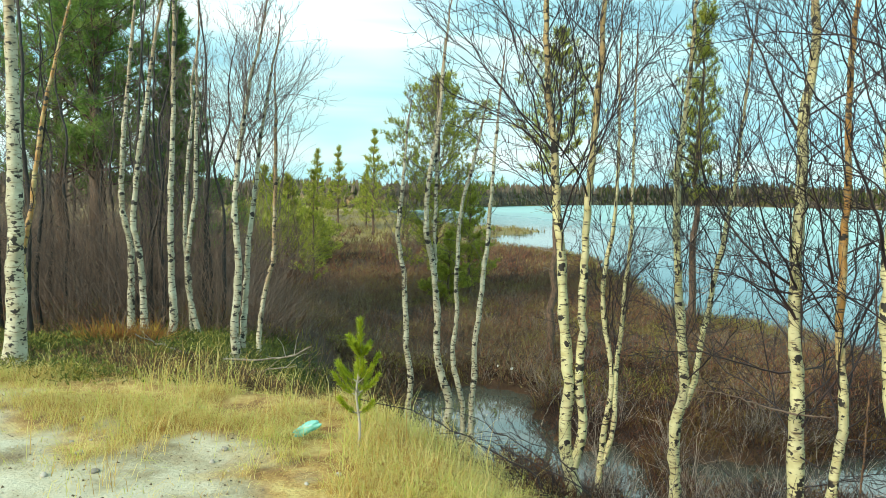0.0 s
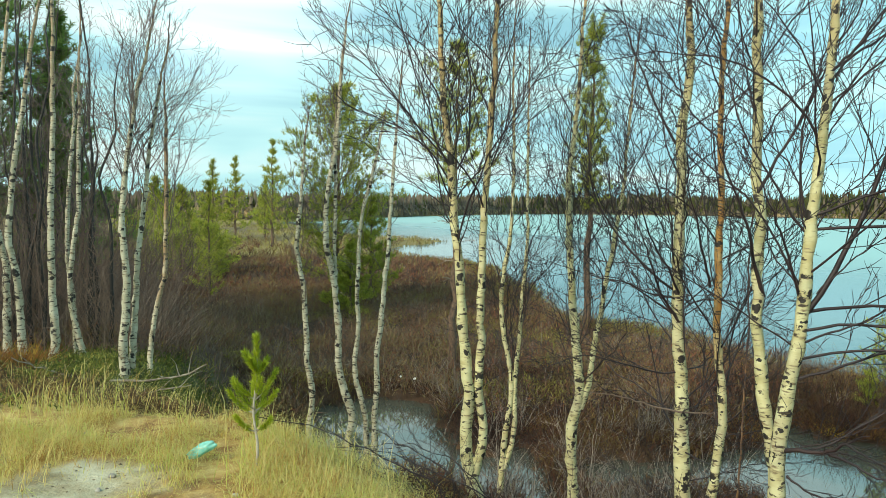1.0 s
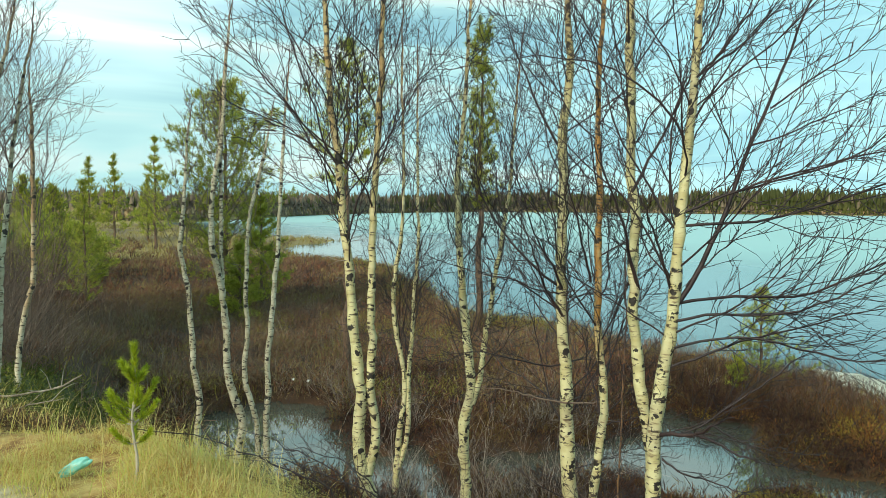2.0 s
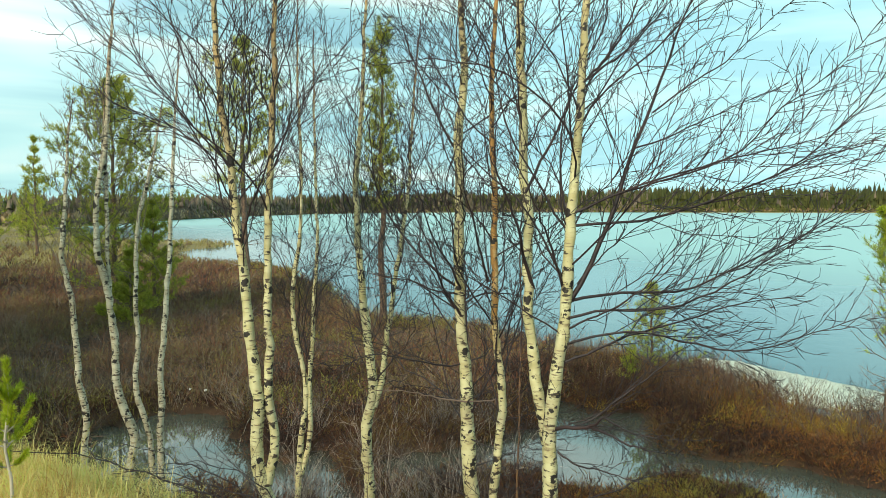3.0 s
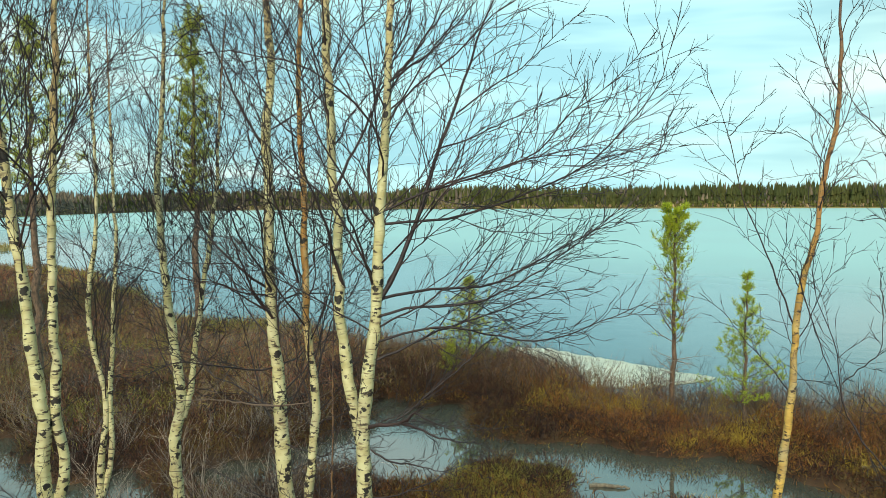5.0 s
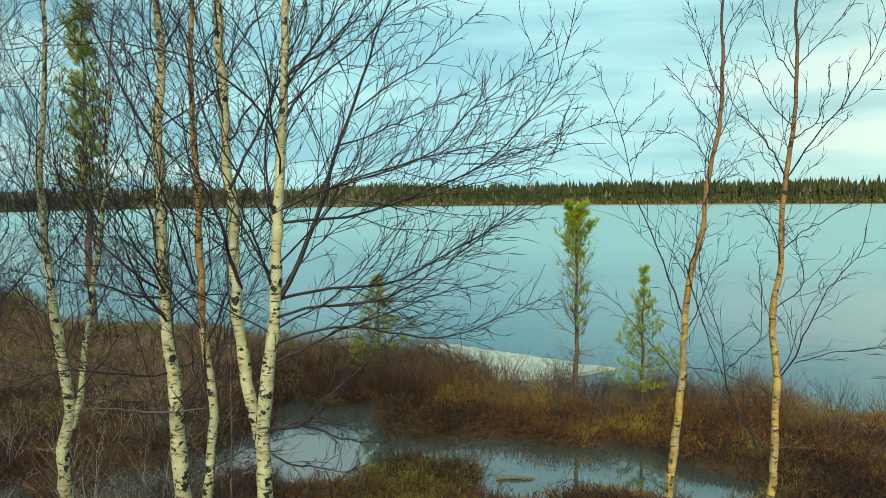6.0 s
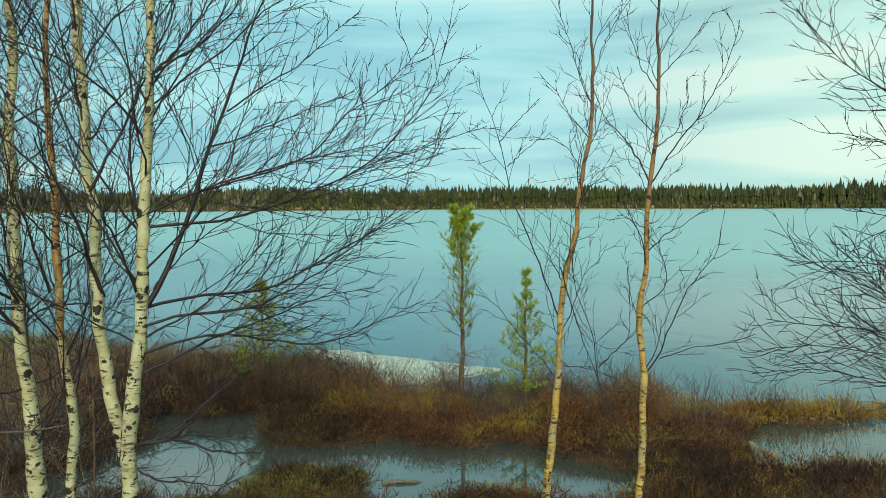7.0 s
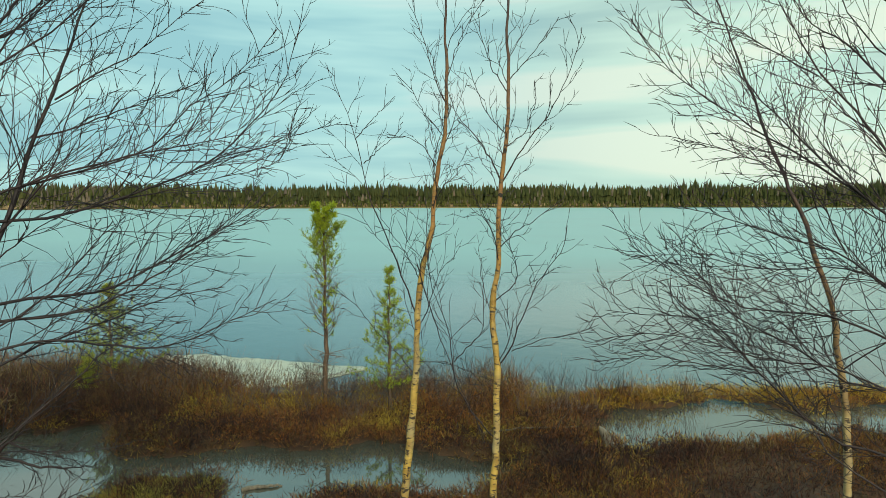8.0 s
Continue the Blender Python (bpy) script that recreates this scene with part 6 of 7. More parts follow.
def brush(name, label, mat, xs, ys, wide, tall, count, sliver, seed, category="shrub"):
    """Low domed clumps of crowded dead leaves, stalks and twig ends: wide and tall of each clump, slivers in it, (length, width)."""
    rng = np.random.default_rng(seed)
    n = len(xs)
    z = height(xs, ys)
    wide, tall = np.broadcast_to(wide, n), np.broadcast_to(tall, n)
    k = count
    a = rng.uniform(0, 2 * np.pi, (n, k))
    q = np.sqrt(rng.uniform(0, 1, (n, k)))
    x, y = xs[:, None] + wide[:, None] * q * np.sin(a), ys[:, None] + wide[:, None] * q * np.cos(a)
    h = tall[:, None] * (1 - 0.85 * q ** 2) * rng.uniform(0, 1, (n, k)) ** 0.6
    root = np.stack([x, y, np.maximum(z[:, None], -0.02) + h - 0.03], -1).reshape(-1, 3)
    way = np.stack([q * np.sin(a) * 0.6, q * np.cos(a) * 0.6, np.full((n, k), 0.75)], -1).reshape(-1, 3) + rng.normal(0, 0.55, (n * k, 3))
    way /= np.linalg.norm(way, axis=1, keepdims=True) + 1e-9
    side = np.cross(way, rng.normal(0, 1, way.shape))
    side /= np.linalg.norm(side, axis=1, keepdims=True) + 1e-9
    m = n * k
    L = sliver[0] * rng.uniform(0.5, 1.4, m)
    W = sliver[1] * rng.uniform(0.5, 1.4, m)
    V = np.stack([root - side * W[:, None] / 2, root + side * W[:, None] / 2, root + way * L[:, None]], 1).reshape(-1, 3)
    return tagged(new(name, mesh_of(name, V, [np.arange(m * 3).reshape(-1, 3)], [mat], smooth=False)), label, category, kind="stuff")


def near_pool(x, y):
    """1 on the edge of the nearest pool, more outside."""
    wx, wy = x + 1.8 * (fbm(x * 0.9, y * 0.9, 31) - 0.5), y + 1.8 * (fbm(x * 0.9, y * 0.9, 41) - 0.5)
    best = np.full(np.shape(x), 9.0)
    for px, py, a, b, turn in POOLS:
        c, s = math.cos(radians(turn)), math.sin(radians(turn))
        best = np.minimum(best, np.sqrt((((wx - px) * c + (wy - py) * s) / a) ** 2 + ((-(wx - px) * s + (wy - py) * c) / b) ** 2))
    return best


def on_strip(x, y):
    return (height(x, y) > 0.0) * (edge_distance(x, y, SHORE) < 3.4) * (height(x, y) < 0.5)


# the bog: domed dwarf shrubs, bare stems between them
bx, by = scatter(3000, (-9, 12, 11.5, 30), lambda x, y: heath(x, y) * open_view(x, y), 410)
west = bx + 0.8 * (fbm(bx * 0.6, by * 0.6, 181) - 0.5) * 4 < 0.17 * by - 0.5
for side, mat, seed in ((west, M_HEATH_PALE, 409), (~west, M_HEATH, 467)):
    brush("dwarf_shrub_brush", "maroon and rust dwarf shrubs crowding the bog", mat, bx[side], by[side], 0.45, 0.30 + 0.40 * fbm(bx[side] * 0.5, by[side] * 0.5, 98), 80, (0.15, 0.017), seed)
bx, by = scatter(900, (-9, 12, 11.5, 30), lambda x, y: heath(x, y) * open_view(x, y), 411)
west = bx < 0.17 * by - 0.5
for side, mat, seed in ((west, M_HEATH_PALE, 412), (~west, M_HEATH, 468)):
    thicket("dwarf_birch_thicket", "leafless red-brown dwarf birch thicket on the bog", mat, bx[side], by[side], 0.46 + 0.40 * fbm(bx[side] * 0.4, by[side] * 0.4, 98), 10, 0.0055, seed, 1.2)
bx, by = scatter(1000, (-12, 9, 28, 48), lambda x, y: (height(x, y) > 0.0) * 1.0, 447)
brush("far_heath_brush", "brown and olive heath on the point", M_HEATH, bx, by, 0.8, 0.45, 50, (0.30, 0.035), 448)
bx, by = scatter(600, (-30, 10, 30, 75), heath, 413)
thicket("far_dwarf_birch", "red-brown dwarf birch heath farther out", M_HEATH, bx, by, 0.7, 9, 0.020, 414, 1.3)
bx, by = scatter(1300, (-6, 12, 11.5, 30), lambda x, y: (height(x, y) > 0.0) * (x < 6.0) * open_view(x, y) * smooth01(fbm(x * 0.75, y * 0.75, 151), 0.50, 0.60), 437)
brush("olive_moss_brush", "olive-yellow moss and grass patches on the bog", M_OLIVE, bx, by, 0.36, 0.32, 62, (0.15, 0.013), 438)
bx, by = scatter(420, (-7, 12, 11.5, 28), lambda x, y: heath(x, y) * open_view(x, y), 445)
thicket("dead_stalks", "pale dead stalks standing in the bog", M_WILLOW, bx, by, 0.62, 6, 0.0042, 446, 0.8)
# below the bank: dark tangle round the birch feet
bx, by = scatter(6500, (0.6, 15, -6, 12), lambda x, y: (height(x, y) > 0.0) * (~inside(x, y, VERGE)) * (height(x, y) > 0.003) * (0.65 + 0.35 * heath(x, y)) * (height(x, y) < 1.75) * (edge_distance(x, y, SHORE) > 1.6), 433)
brush("dark_bank_brush", "dark maroon-brown heather mat below the bank", M_BANK, bx, by, 0.34, 0.14 + 0.30 * fbm(bx * 0.9, by * 0.9, 93), 42, (0.10, 0.0125), 434)
bx, by = scatter(700, (0.4, 15, -5, 11), lambda x, y: heath(x, y) * (height(x, y) < 1.3), 415)
thicket("bank_heather", "dark brown heather and dry stalks below the bank", M_BANK, bx, by, 0.36, 12, 0.0032, 416, 1.2)
# the strip between pools and lake
bx, by = scatter(6500, (8.5, 19, -6, 16.5), lambda x, y: on_strip(x, y) * (0.15 + 0.85 * smooth01(x - 0.25 * (y - 9), 8.9, 9.8)), 403)
brush("shore_brush", "rusty and olive brush on the shore strip", M_SEDGE, bx, by, 0.32, 0.14 + 0.50 * smooth01(fbm(bx * 0.9, by * 0.9, 97), 0.36, 0.66) * smooth01(by, -1, 3) * (0.4 + 0.6 * smooth01(near_pool(bx, by), 1.05, 1.6)), 90, (0.085, 0.010), 404)
bx, by = scatter(1300, (9, 18, 1, 16), lambda x, y: on_strip(x, y) * (edge_distance(x, y, SHORE) < 2.0), 423)
thicket("shore_twigs", "grey-brown leafless twigs standing along the shore", M_THICKET, bx, by, 0.45 + 0.35 * fbm(bx * 0.9, by * 0.9, 97), 9, 0.0035, 424, 0.7)
bx, by = scatter(2400, (12.6, 24, -12, 3.2), lambda x, y: (height(x, y) > -0.06) * (edge_distance(x, y, SHORE) < 1.5) * 1.0, 405)
brush("golden_sedge", "golden yellow sedge along the waterline", M_GOLD_SEDGE, bx, by, 0.36, 0.20, 75, (0.16, 0.011), 406, "grass")
bx, by = scatter(5600, (-1.8, 7.5, 7.0, 15.5), lambda x, y: (height(x, y) > -0.03) * (height(x, y) < 0.4) * 1.0, 449)
brush("wet_margin_brush", "dark wet heather and litter between the pools", M_BANK, bx, by, 0.26, 0.08 + 0.22 * fbm(bx * 1.4, by * 1.4, 145), 29, (0.10, 0.0125), 450)
bx, by = scatter(260, (5.6, 7.6, 6.1, 7.9), lambda x, y: (height(x, y) > 0.01) * 1.0, 451)
brush("island_tussock", "olive-brown grass tussock on an island in the pool", M_OLIVE, bx, by, 0.16, 0.13, 70, (0.10, 0.007), 452, "grass")
# tussocks and drowned twigs in the pools
bx, by = scatter(9000, (-1.2, 14, -2, 14), lambda x, y: (height(x, y) > -0.10) * (height(x, y) < 0.16) * (edge_distance(x, y, SHORE) > 0.8) * (x > 0.55 * y) * (0.45 + 0.55 * smooth01(fbm(x * 1.2, y * 1.2, 141), 0.30, 0.50)), 435)
brush("pool_tussocks", "brown and olive tussocks along the pool margins", M_SEDGE, bx, by, 0.20, 0.10 + 0.16 * fbm(bx * 2.2, by * 2.2, 143), 52, (0.09, 0.008), 436, "grass")
bx, by = scatter(1000, (-1.2, 14, -1, 14), lambda x, y: (x < 0.6 * y) * (height(x, y) > -0.05) * (height(x, y) < 0.45) * (edge_distance(x, y, SHORE) > 1.0) * 0.8, 429)
thicket("pool_edge_twigs", "low dark twigs and litter round the pools", M_BANK, bx, by, 0.24, 8, 0.0035, 430, 1.6)
bx, by = scatter(260, (1.0, 8, 4.8, 13), lambda x, y: heath(x, y) * open_view(x, y) * (x < 0.56 * y), 417)
thicket("grey_willow", "tangled grey leafless willow twigs", M_WILLOW, bx, by, 0.7, 12, 0.0032, 418, 1.0)
bx, by = scatter(860, (-14, -1.0, 11, 26), lambda x, y: heath(x, y) * smooth01(-x / y, 0.06, 0.18), 419)
thicket("wood_undergrowth", "dark leafless undergrowth of the wood", M_THICKET, bx, by, 0.7 + 2.4 * smooth01(-bx / by, 0.22, 0.34), 13, 0.0044, 420, 0.95)
bx, by = scatter(42, (-4.7, -3.7, 8.9, 9.9), lambda x, y: 1.0 + 0 * x, 427)
thicket("rusty_hummock", "rust-brown dead fern and grass hummock", M_SEDGE, bx, by, 0.36, 14, 0.005, 428, 1.1)
bx, by = scatter(300, (-34, -5.0, 18, 40), lambda x, y: (height(x, y) > 0) * smooth01(-x / np.maximum(y, 1), 0.16, 0.24), 425)
thicket("deep_wood_brush", "brown leafless brushwood deeper in the wood", M_THICKET, bx, by, 3.0, 12, 0.011, 426, 0.7)
bx, by = scatter(1500, (-8, -1.0, 6.1, 12.5), lambda x, y: (~inside(x, y, VERGE)) * smooth01(fbm(x * 0.8, y * 0.8, 99), 0.38, 0.52) * smooth01(-x, 1.3, 2.2), 421)
brush("berry_shrub", "low green crowberry and moss on the mound", M_MOSS, bx, by, 0.26, 0.10 + 0.22 * fbm(bx * 1.5, by * 1.5, 94), 75, (0.055, 0.016), 422)

bx, by = scatter(900, (-7, -0.6, 6.4, 11.5), lambda x, y: (~inside(x, y, VERGE)) * (1 - smooth01(fbm(x * 0.8, y * 0.8, 99), 0.36, 0.50)), 453)
brush("mound_heather", "brown heather and dead grass between the moss", M_MOUND, bx, by, 0.26, 0.10 + 0.20 * fbm(bx * 1.5, by * 1.5, 94), 70, (0.085, 0.010), 454)
kx, ky = scatter(900, (-3.6, -0.9, 6.2, 8.4), lambda x, y: (~inside(x, y, VERGE)) * smooth01(fbm(x * 1.4, y * 1.4, 96), 0.42, 0.58), 455)
meadow("leaning_stalks", "pale dead grass stalks leaning at the wood's edge", M_HAY, kx, ky, 0.42, 0.005, 456, 1.5)
# dark heather where the strip meets the bog
bx, by = scatter(1100, (7.2, 10.4, 8.8, 14.0), lambda x, y: (height(x, y) > -0.02) * (1 - smooth01(x - 0.25 * (y - 9), 8.9, 9.8)), 461)
brush("corner_heather", "dark maroon heather where the strip meets the bog", M_BANK, bx, by, 0.34, 0.20 + 0.35 * fbm(bx * 0.9, by * 0.9, 93), 80, (0.10, 0.010), 462)
bx, by = scatter(120, (7.4, 10.4, 9.0, 13.5), lambda x, y: (height(x, y) > 0.02) * 1.0, 463)
thicket("corner_twigs", "dark leafless twigs over the heather", M_BANK, bx, by, 0.7, 16, 0.0034, 464, 0.9)
# matted litter on the wet margins
bx, by = scatter(12000, (5.0, 15, -2.5, 13), lambda x, y: (height(x, y) > -0.05) * (height(x, y) < 0.30) * (near_pool(x, y) < 1.8) * 1.0, 465)
brush("margin_litter", "matted dead leaves and moss along the wet margins", M_BANK, bx, by, 0.20, 0.08, 24, (0.10, 0.018), 466, "litter")
# yellow-green fringe of the bog along the lake
bx, by = scatter(2600, (2, 12, 15, 48), lambda x, y: (height(x, y) > 0.0) * (edge_distance(x, y, SHORE) < 1.5) * smooth01(fbm(x * 0.45, y * 0.45, 161), 0.42, 0.55), 457)
brush("shore_fringe", "yellow-green grass fringe between bog and lake", M_OLIVE, bx, by, 0.45, 0.34, 60, (0.22, 0.016), 458, "grass")
# reddish dwarf birch standing higher on the strip
bx, by = scatter(150, (10.4, 14.2, 4.4, 12.0), lambda x, y: on_strip(x, y) * (edge_distance(x, y, SHORE) < 1.7) * smooth01(fbm(x * 0.8, y * 0.8, 171), 0.46, 0.56), 459)
thicket("strip_dwarf_birch", "dark reddish dwarf birch clumps on the strip", M_HEATH, bx, by, 0.75, 22, 0.0036, 460, 0.9)


def bush(x, y, label, seed, stems=7, tall=0.9, spread=(25, 65), az=None, mat=None, fine=0.002):
    """A bare bush: each stem with its side twigs is a part."""
    rng = np.random.default_rng(seed)
    base = np.array([x, y, ground_z(x, y)])
    ob = thing("willow_bush", base, label, "bush", "bare bushes")
    for k in range(stems):
        tb = Tubes()
        a = rng.uniform(0, 360) if az is None else az + rng.uniform(-35, 35)
        grow(tb, rng, base + np.array([*rng.normal(0, 0.06, 2), -0.04]), heading(a, rng.uniform(*spread)), tall * rng.uniform(0.6, 1.2), 0.006, 0,
             [(7, 0.11, 0.02, 5.5, 42, 0.5, 4), (4, 0.14, 0.01, 6, 42, 0.5, 3), (3, 0.15, 0, 5, 40, 0.5, 3, fine)])
        part("stem", tb.mesh("stem", mat or M_WILLOW, base), ob)
    return ob


for n, (px, py, tall, stems) in enumerate(((1.7, 7.0, 0.8, 6), (3.0, 6.6, 1.0, 8), (3.6, 7.7, 1.1, 8), (2.2, 9.2, 0.9, 6), (4.7, 8.4, 1.0, 7),
                                           (3.2, 8.8, 1.0, 7), (1.5, 6.0, 0.7, 5), (4.0, 9.8, 0.9, 7))):
    bush(px, py, "tangled bare grey-brown willow bush below the bank", 500 + n, stems, tall)
for n, (px, py, tall) in enumerate(((3.4, 6.2, 0.9), (4.2, 5.5, 0.8), (4.5, 4.6, 0.7), (3.9, 6.9, 1.0), (2.6, 6.1, 0.8), (3.1, 4.9, 0.8), (4.4, 7.6, 1.0), (3.8, 8.2, 0.9), (4.9, 9.6, 0.9), (2.9, 7.6, 0.9), (4.6, 10.4, 0.9), (5.2, 11.1, 0.9), (4.1, 11.0, 0.9), (5.6, 10.4, 0.8), (3.6, 11.6, 0.9), (2.95, 4.38, 0.9), (2.62, 4.62, 0.9), (3.15, 4.05, 0.7), (2.45, 5.2, 0.8), (1.35, 6.2, 0.8), (2.2, 7.0, 0.9), (0.75, 10.4, 0.8), (-0.1, 10.6, 0.7), (6.3, 10.6, 0.8), (7.0, 12.2, 0.9), (7.6, 11.3, 0.8), (8.3, 12.8, 0.9), (8.6, 13.8, 0.9), (6.7, 11.6, 0.9), (7.8, 13.4, 0.9))):
    bush(px, py, "dark tangled leafless bush below the birches", 580 + n, 8, tall, (20, 70), None, M_TWIG)
for n, (px, py, tall) in enumerate(((12.1, 8.6, 0.7), (13.0, 5.4, 0.7), (13.5, 3.8, 0.65), (11.4, 9.8, 0.7), (12.6, 6.6, 0.8), (11.0, 7.0, 0.8), (11.5, 5.6, 0.7), (10.9, 11.0, 0.7), (14.0, 2.9, 0.6), (11.7, 7.9, 0.7))):
    bush(px, py, "small dark leafless bush on the shore strip", 540 + n, 12, tall * 1.3, (40, 80), None, M_TWIG)
for n, (px, py, az) in enumerate(((0.75, 5.0, -80), (0.95, 4.6, -70), (1.05, 5.6, -60), (0.55, 5.4, -100))):
    bush(px, py, "low sprawling bare twigs reaching over the dry grass", 560 + n, 4, 1.0, (8, 30), az, M_TWIG)

# the bright pine sapling on the verge
def sapling():
    rng = np.random.default_rng(9)
    x, y = -0.52, 4.57
    base = np.array([x, y, ground_z(x, y)])
    tree = thing("pine_sapling", base, "bright yellow-green pine sapling in the dry grass", "sapling")
    tb = Tubes()
    stem = [np.array([0.014 * math.sin(k * 1.1), 0.0, 0.80 * k / 9]) for k in range(10)]
    tb.add(stem, np.linspace(0.010, 0.004, 10), 8)
    part("trunk", tb.mesh("trunk", M_DEAD), tree)
    for level, (h, n, length, el) in enumerate(((0.24, 3, 0.16, 6), (0.37, 5, 0.27, 14), (0.46, 4, 0.22, 26), (0.62, 5, 0.13, 30))):
        for k in range(n):
            tb = Tubes()
            lp = grow(tb, rng, (0, 0, h + rng.uniform(-0.02, 0.02)), heading(360 * k / n + level * 40 + rng.uniform(-18, 18), el), length * rng.uniform(0.75, 1.15), 0.005, 0, [(6, 0.07, 0.20, 3, 40, 0.5, 5)])
            limb = part("branch", tb.mesh("branch", M_DEAD), tree)
            C = np.array([lp[i] + (lp[i + 1] - lp[i]) * f for i in range(1, 5) for f in (0, 0.25, 0.5, 0.75)] + [lp[-1]])
            A = np.repeat(unit(lp[-1] - lp[0])[None], len(C), 0)
            V, F = needles(C, A, 26, 0.038, 0.0050, rng, 50, 0.012)
            part("foliage", mesh_of("foliage", V, [F], [M_NEEDLE_BRIGHT], smooth=False), limb)
    C = np.array([[0.005, 0, z] for z in np.arange(0.50, 0.85, 0.010)])
    V, F = needles(C, np.repeat([[0, 0, 1.0]], len(C), 0), 26, 0.050, 0.0055, rng, 45, 0.012)
    part("foliage", mesh_of("foliage", V, [F], [M_NEEDLE_BRIGHT], smooth=False), tree, "long bright needles on the leader")


sapling()


def ice():
    """A long ragged floe: a chain of widths along its middle line."""
    rng = np.random.default_rng(3)
    mid = [(13.0, 13.8), (13.1, 12.9), (13.0, 12.1), (12.9, 11.1), (13.0, 10.1), (13.2, 9.4), (13.9, 8.9), (14.3, 8.6)]
    half = [0.35, 0.75, 0.9, 1.1, 1.15, 1.0, 0.45, 0.1]
    s = np.linspace(0, len(mid) - 1, 60)
    mx = np.interp(s, range(len(mid)), [p[0] for p in mid])
    my = np.interp(s, range(len(mid)), [p[1] for p in mid])
    hw = np.interp(s, range(len(mid)), half)
    rag = 1 + 0.5 * (fbm(s * 2.2, s * 0 + 3, 4) - 0.5)
    rag2 = 1 + 0.5 * (fbm(s * 2.2, s * 0 + 9, 5) - 0.5)
    outline = [(x + w * r, y + 0.25 * w) for x, y, w, r in zip(mx, my, hw, rag)] + [(x - w * r, y - 0.25 * w) for x, y, w, r in reversed(list(zip(mx, my, hw, rag2)))]
    n = len(outline)
    bm = bmesh.new()
    low = [bm.verts.new((x, y, -0.02)) for x, y in outline]
    high = [bm.verts.new((x, y, 0.018 + 0.012 * rng.uniform())) for x, y in outline]
    for i in range(n):
        j = (i + 1) % n
        bm.faces.new((low[i], low[j], high[j], high[i]))
    for i in range(n // 2 - 1):
        bm.faces.new((high[i], high[i + 1], high[n - 2 - i], high[n - 1 - i]))
    bmesh.ops.recalc_face_normals(bm, faces=bm.faces)
    me = bpy.data.meshes.new("ice_floe")
    bm.to_mesh(me)
    bm.free()
    me.materials.append(M_ICE)
    tagged(new("ice_floe", me), "thin pale melting ice floe at the lake's edge", "ice")


ice()


# ---- small things ----
def lump(name, x, y, size, label, category, mat, seed, lift=0.0, group=""):
    """A rounded, uneven stone or clod."""
    rng = np.random.default_rng(seed)
    bm = bmesh.new()
    bmesh.ops.create_icosphere(bm, subdivisions=2, radius=1.0)
    ph = rng.uniform(0, 6, 3)
    for v in bm.verts:
        k = 1 + 0.16 * math.sin(v.co.x * 2.7 + ph[0]) + 0.14 * math.sin(v.co.y * 3.3 + ph[1]) + 0.12 * math.sin(v.co.z * 3.9 + ph[2])
        v.co = Vector((v.co.x * size[0], v.co.y * size[1], v.co.z * size[2])) * k
    me = bpy.data.meshes.new(name)
    bm.to_mesh(me)
    bm.free()
    me.materials.append(mat)
    me.polygons.foreach_set("use_smooth", np.ones(len(me.polygons), dtype=bool))
    ob = new(name, me)
    ob.matrix_world = pose(x, y, ground_z(x, y) + size[2] * 0.35 + lift, 0, 0, rng.uniform(0, 360))
    return tagged(ob, label, category, group)


rs = random.Random(12)
for n in range(34):
    px, py = rs.uniform(-3.6, 0.1), rs.uniform(3.2, 5.6)
    if inside(np.array([px]), np.array([py]), VERGE)[0]:
        k = rs.uniform(0.010, 0.028)
        lump("stone", px, py, (k * 1.3, k, k * 0.7), "small grey stone lying on the sand", "stone", M_STONE, 600 + n, 0, "stones on the sand")


def gravel():
    rng = np.random.default_rng(15)
    n = 5200
    x, y = rng.uniform(-4.6, 1.2, n), rng.uniform(2.4, 6.0, n)
    sand, straw, _, _ = covers(x, y)
    ok = (sand > 0.4) & inside(x, y, VERGE)
    x, y = x[ok], y[ok]
    z = height(x, y)
    k = 0.003 + 0.009 * rng.uniform(0, 1, len(x)) ** 3
    octa = np.array([(1, 0, 0), (0, 1, 0), (-1, 0, 0), (0, -1, 0), (0, 0, 0.8), (0, 0, -0.6)])
    tri = np.array([(0, 1, 4), (1, 2, 4), (2, 3, 4), (3, 0, 4), (1, 0, 5), (2, 1, 5), (3, 2, 5), (0, 3, 5)])
    V = np.stack([x, y, z], 1)[:, None] + octa[None] * k[:, None, None] * rng.uniform(0.7, 1.4, (len(x), 6, 3))
    F = (np.arange(len(x)) * 6)[:, None, None] + tri[None]
    me = mesh_of("gravel", V.reshape(-1, 3), [F.reshape(-1, 3)], [M_GRIT], smooth=False)
    tagged(new("gravel", me), "scattered grit and plant scraps on pale sand", "gravel", kind="stuff")


gravel()


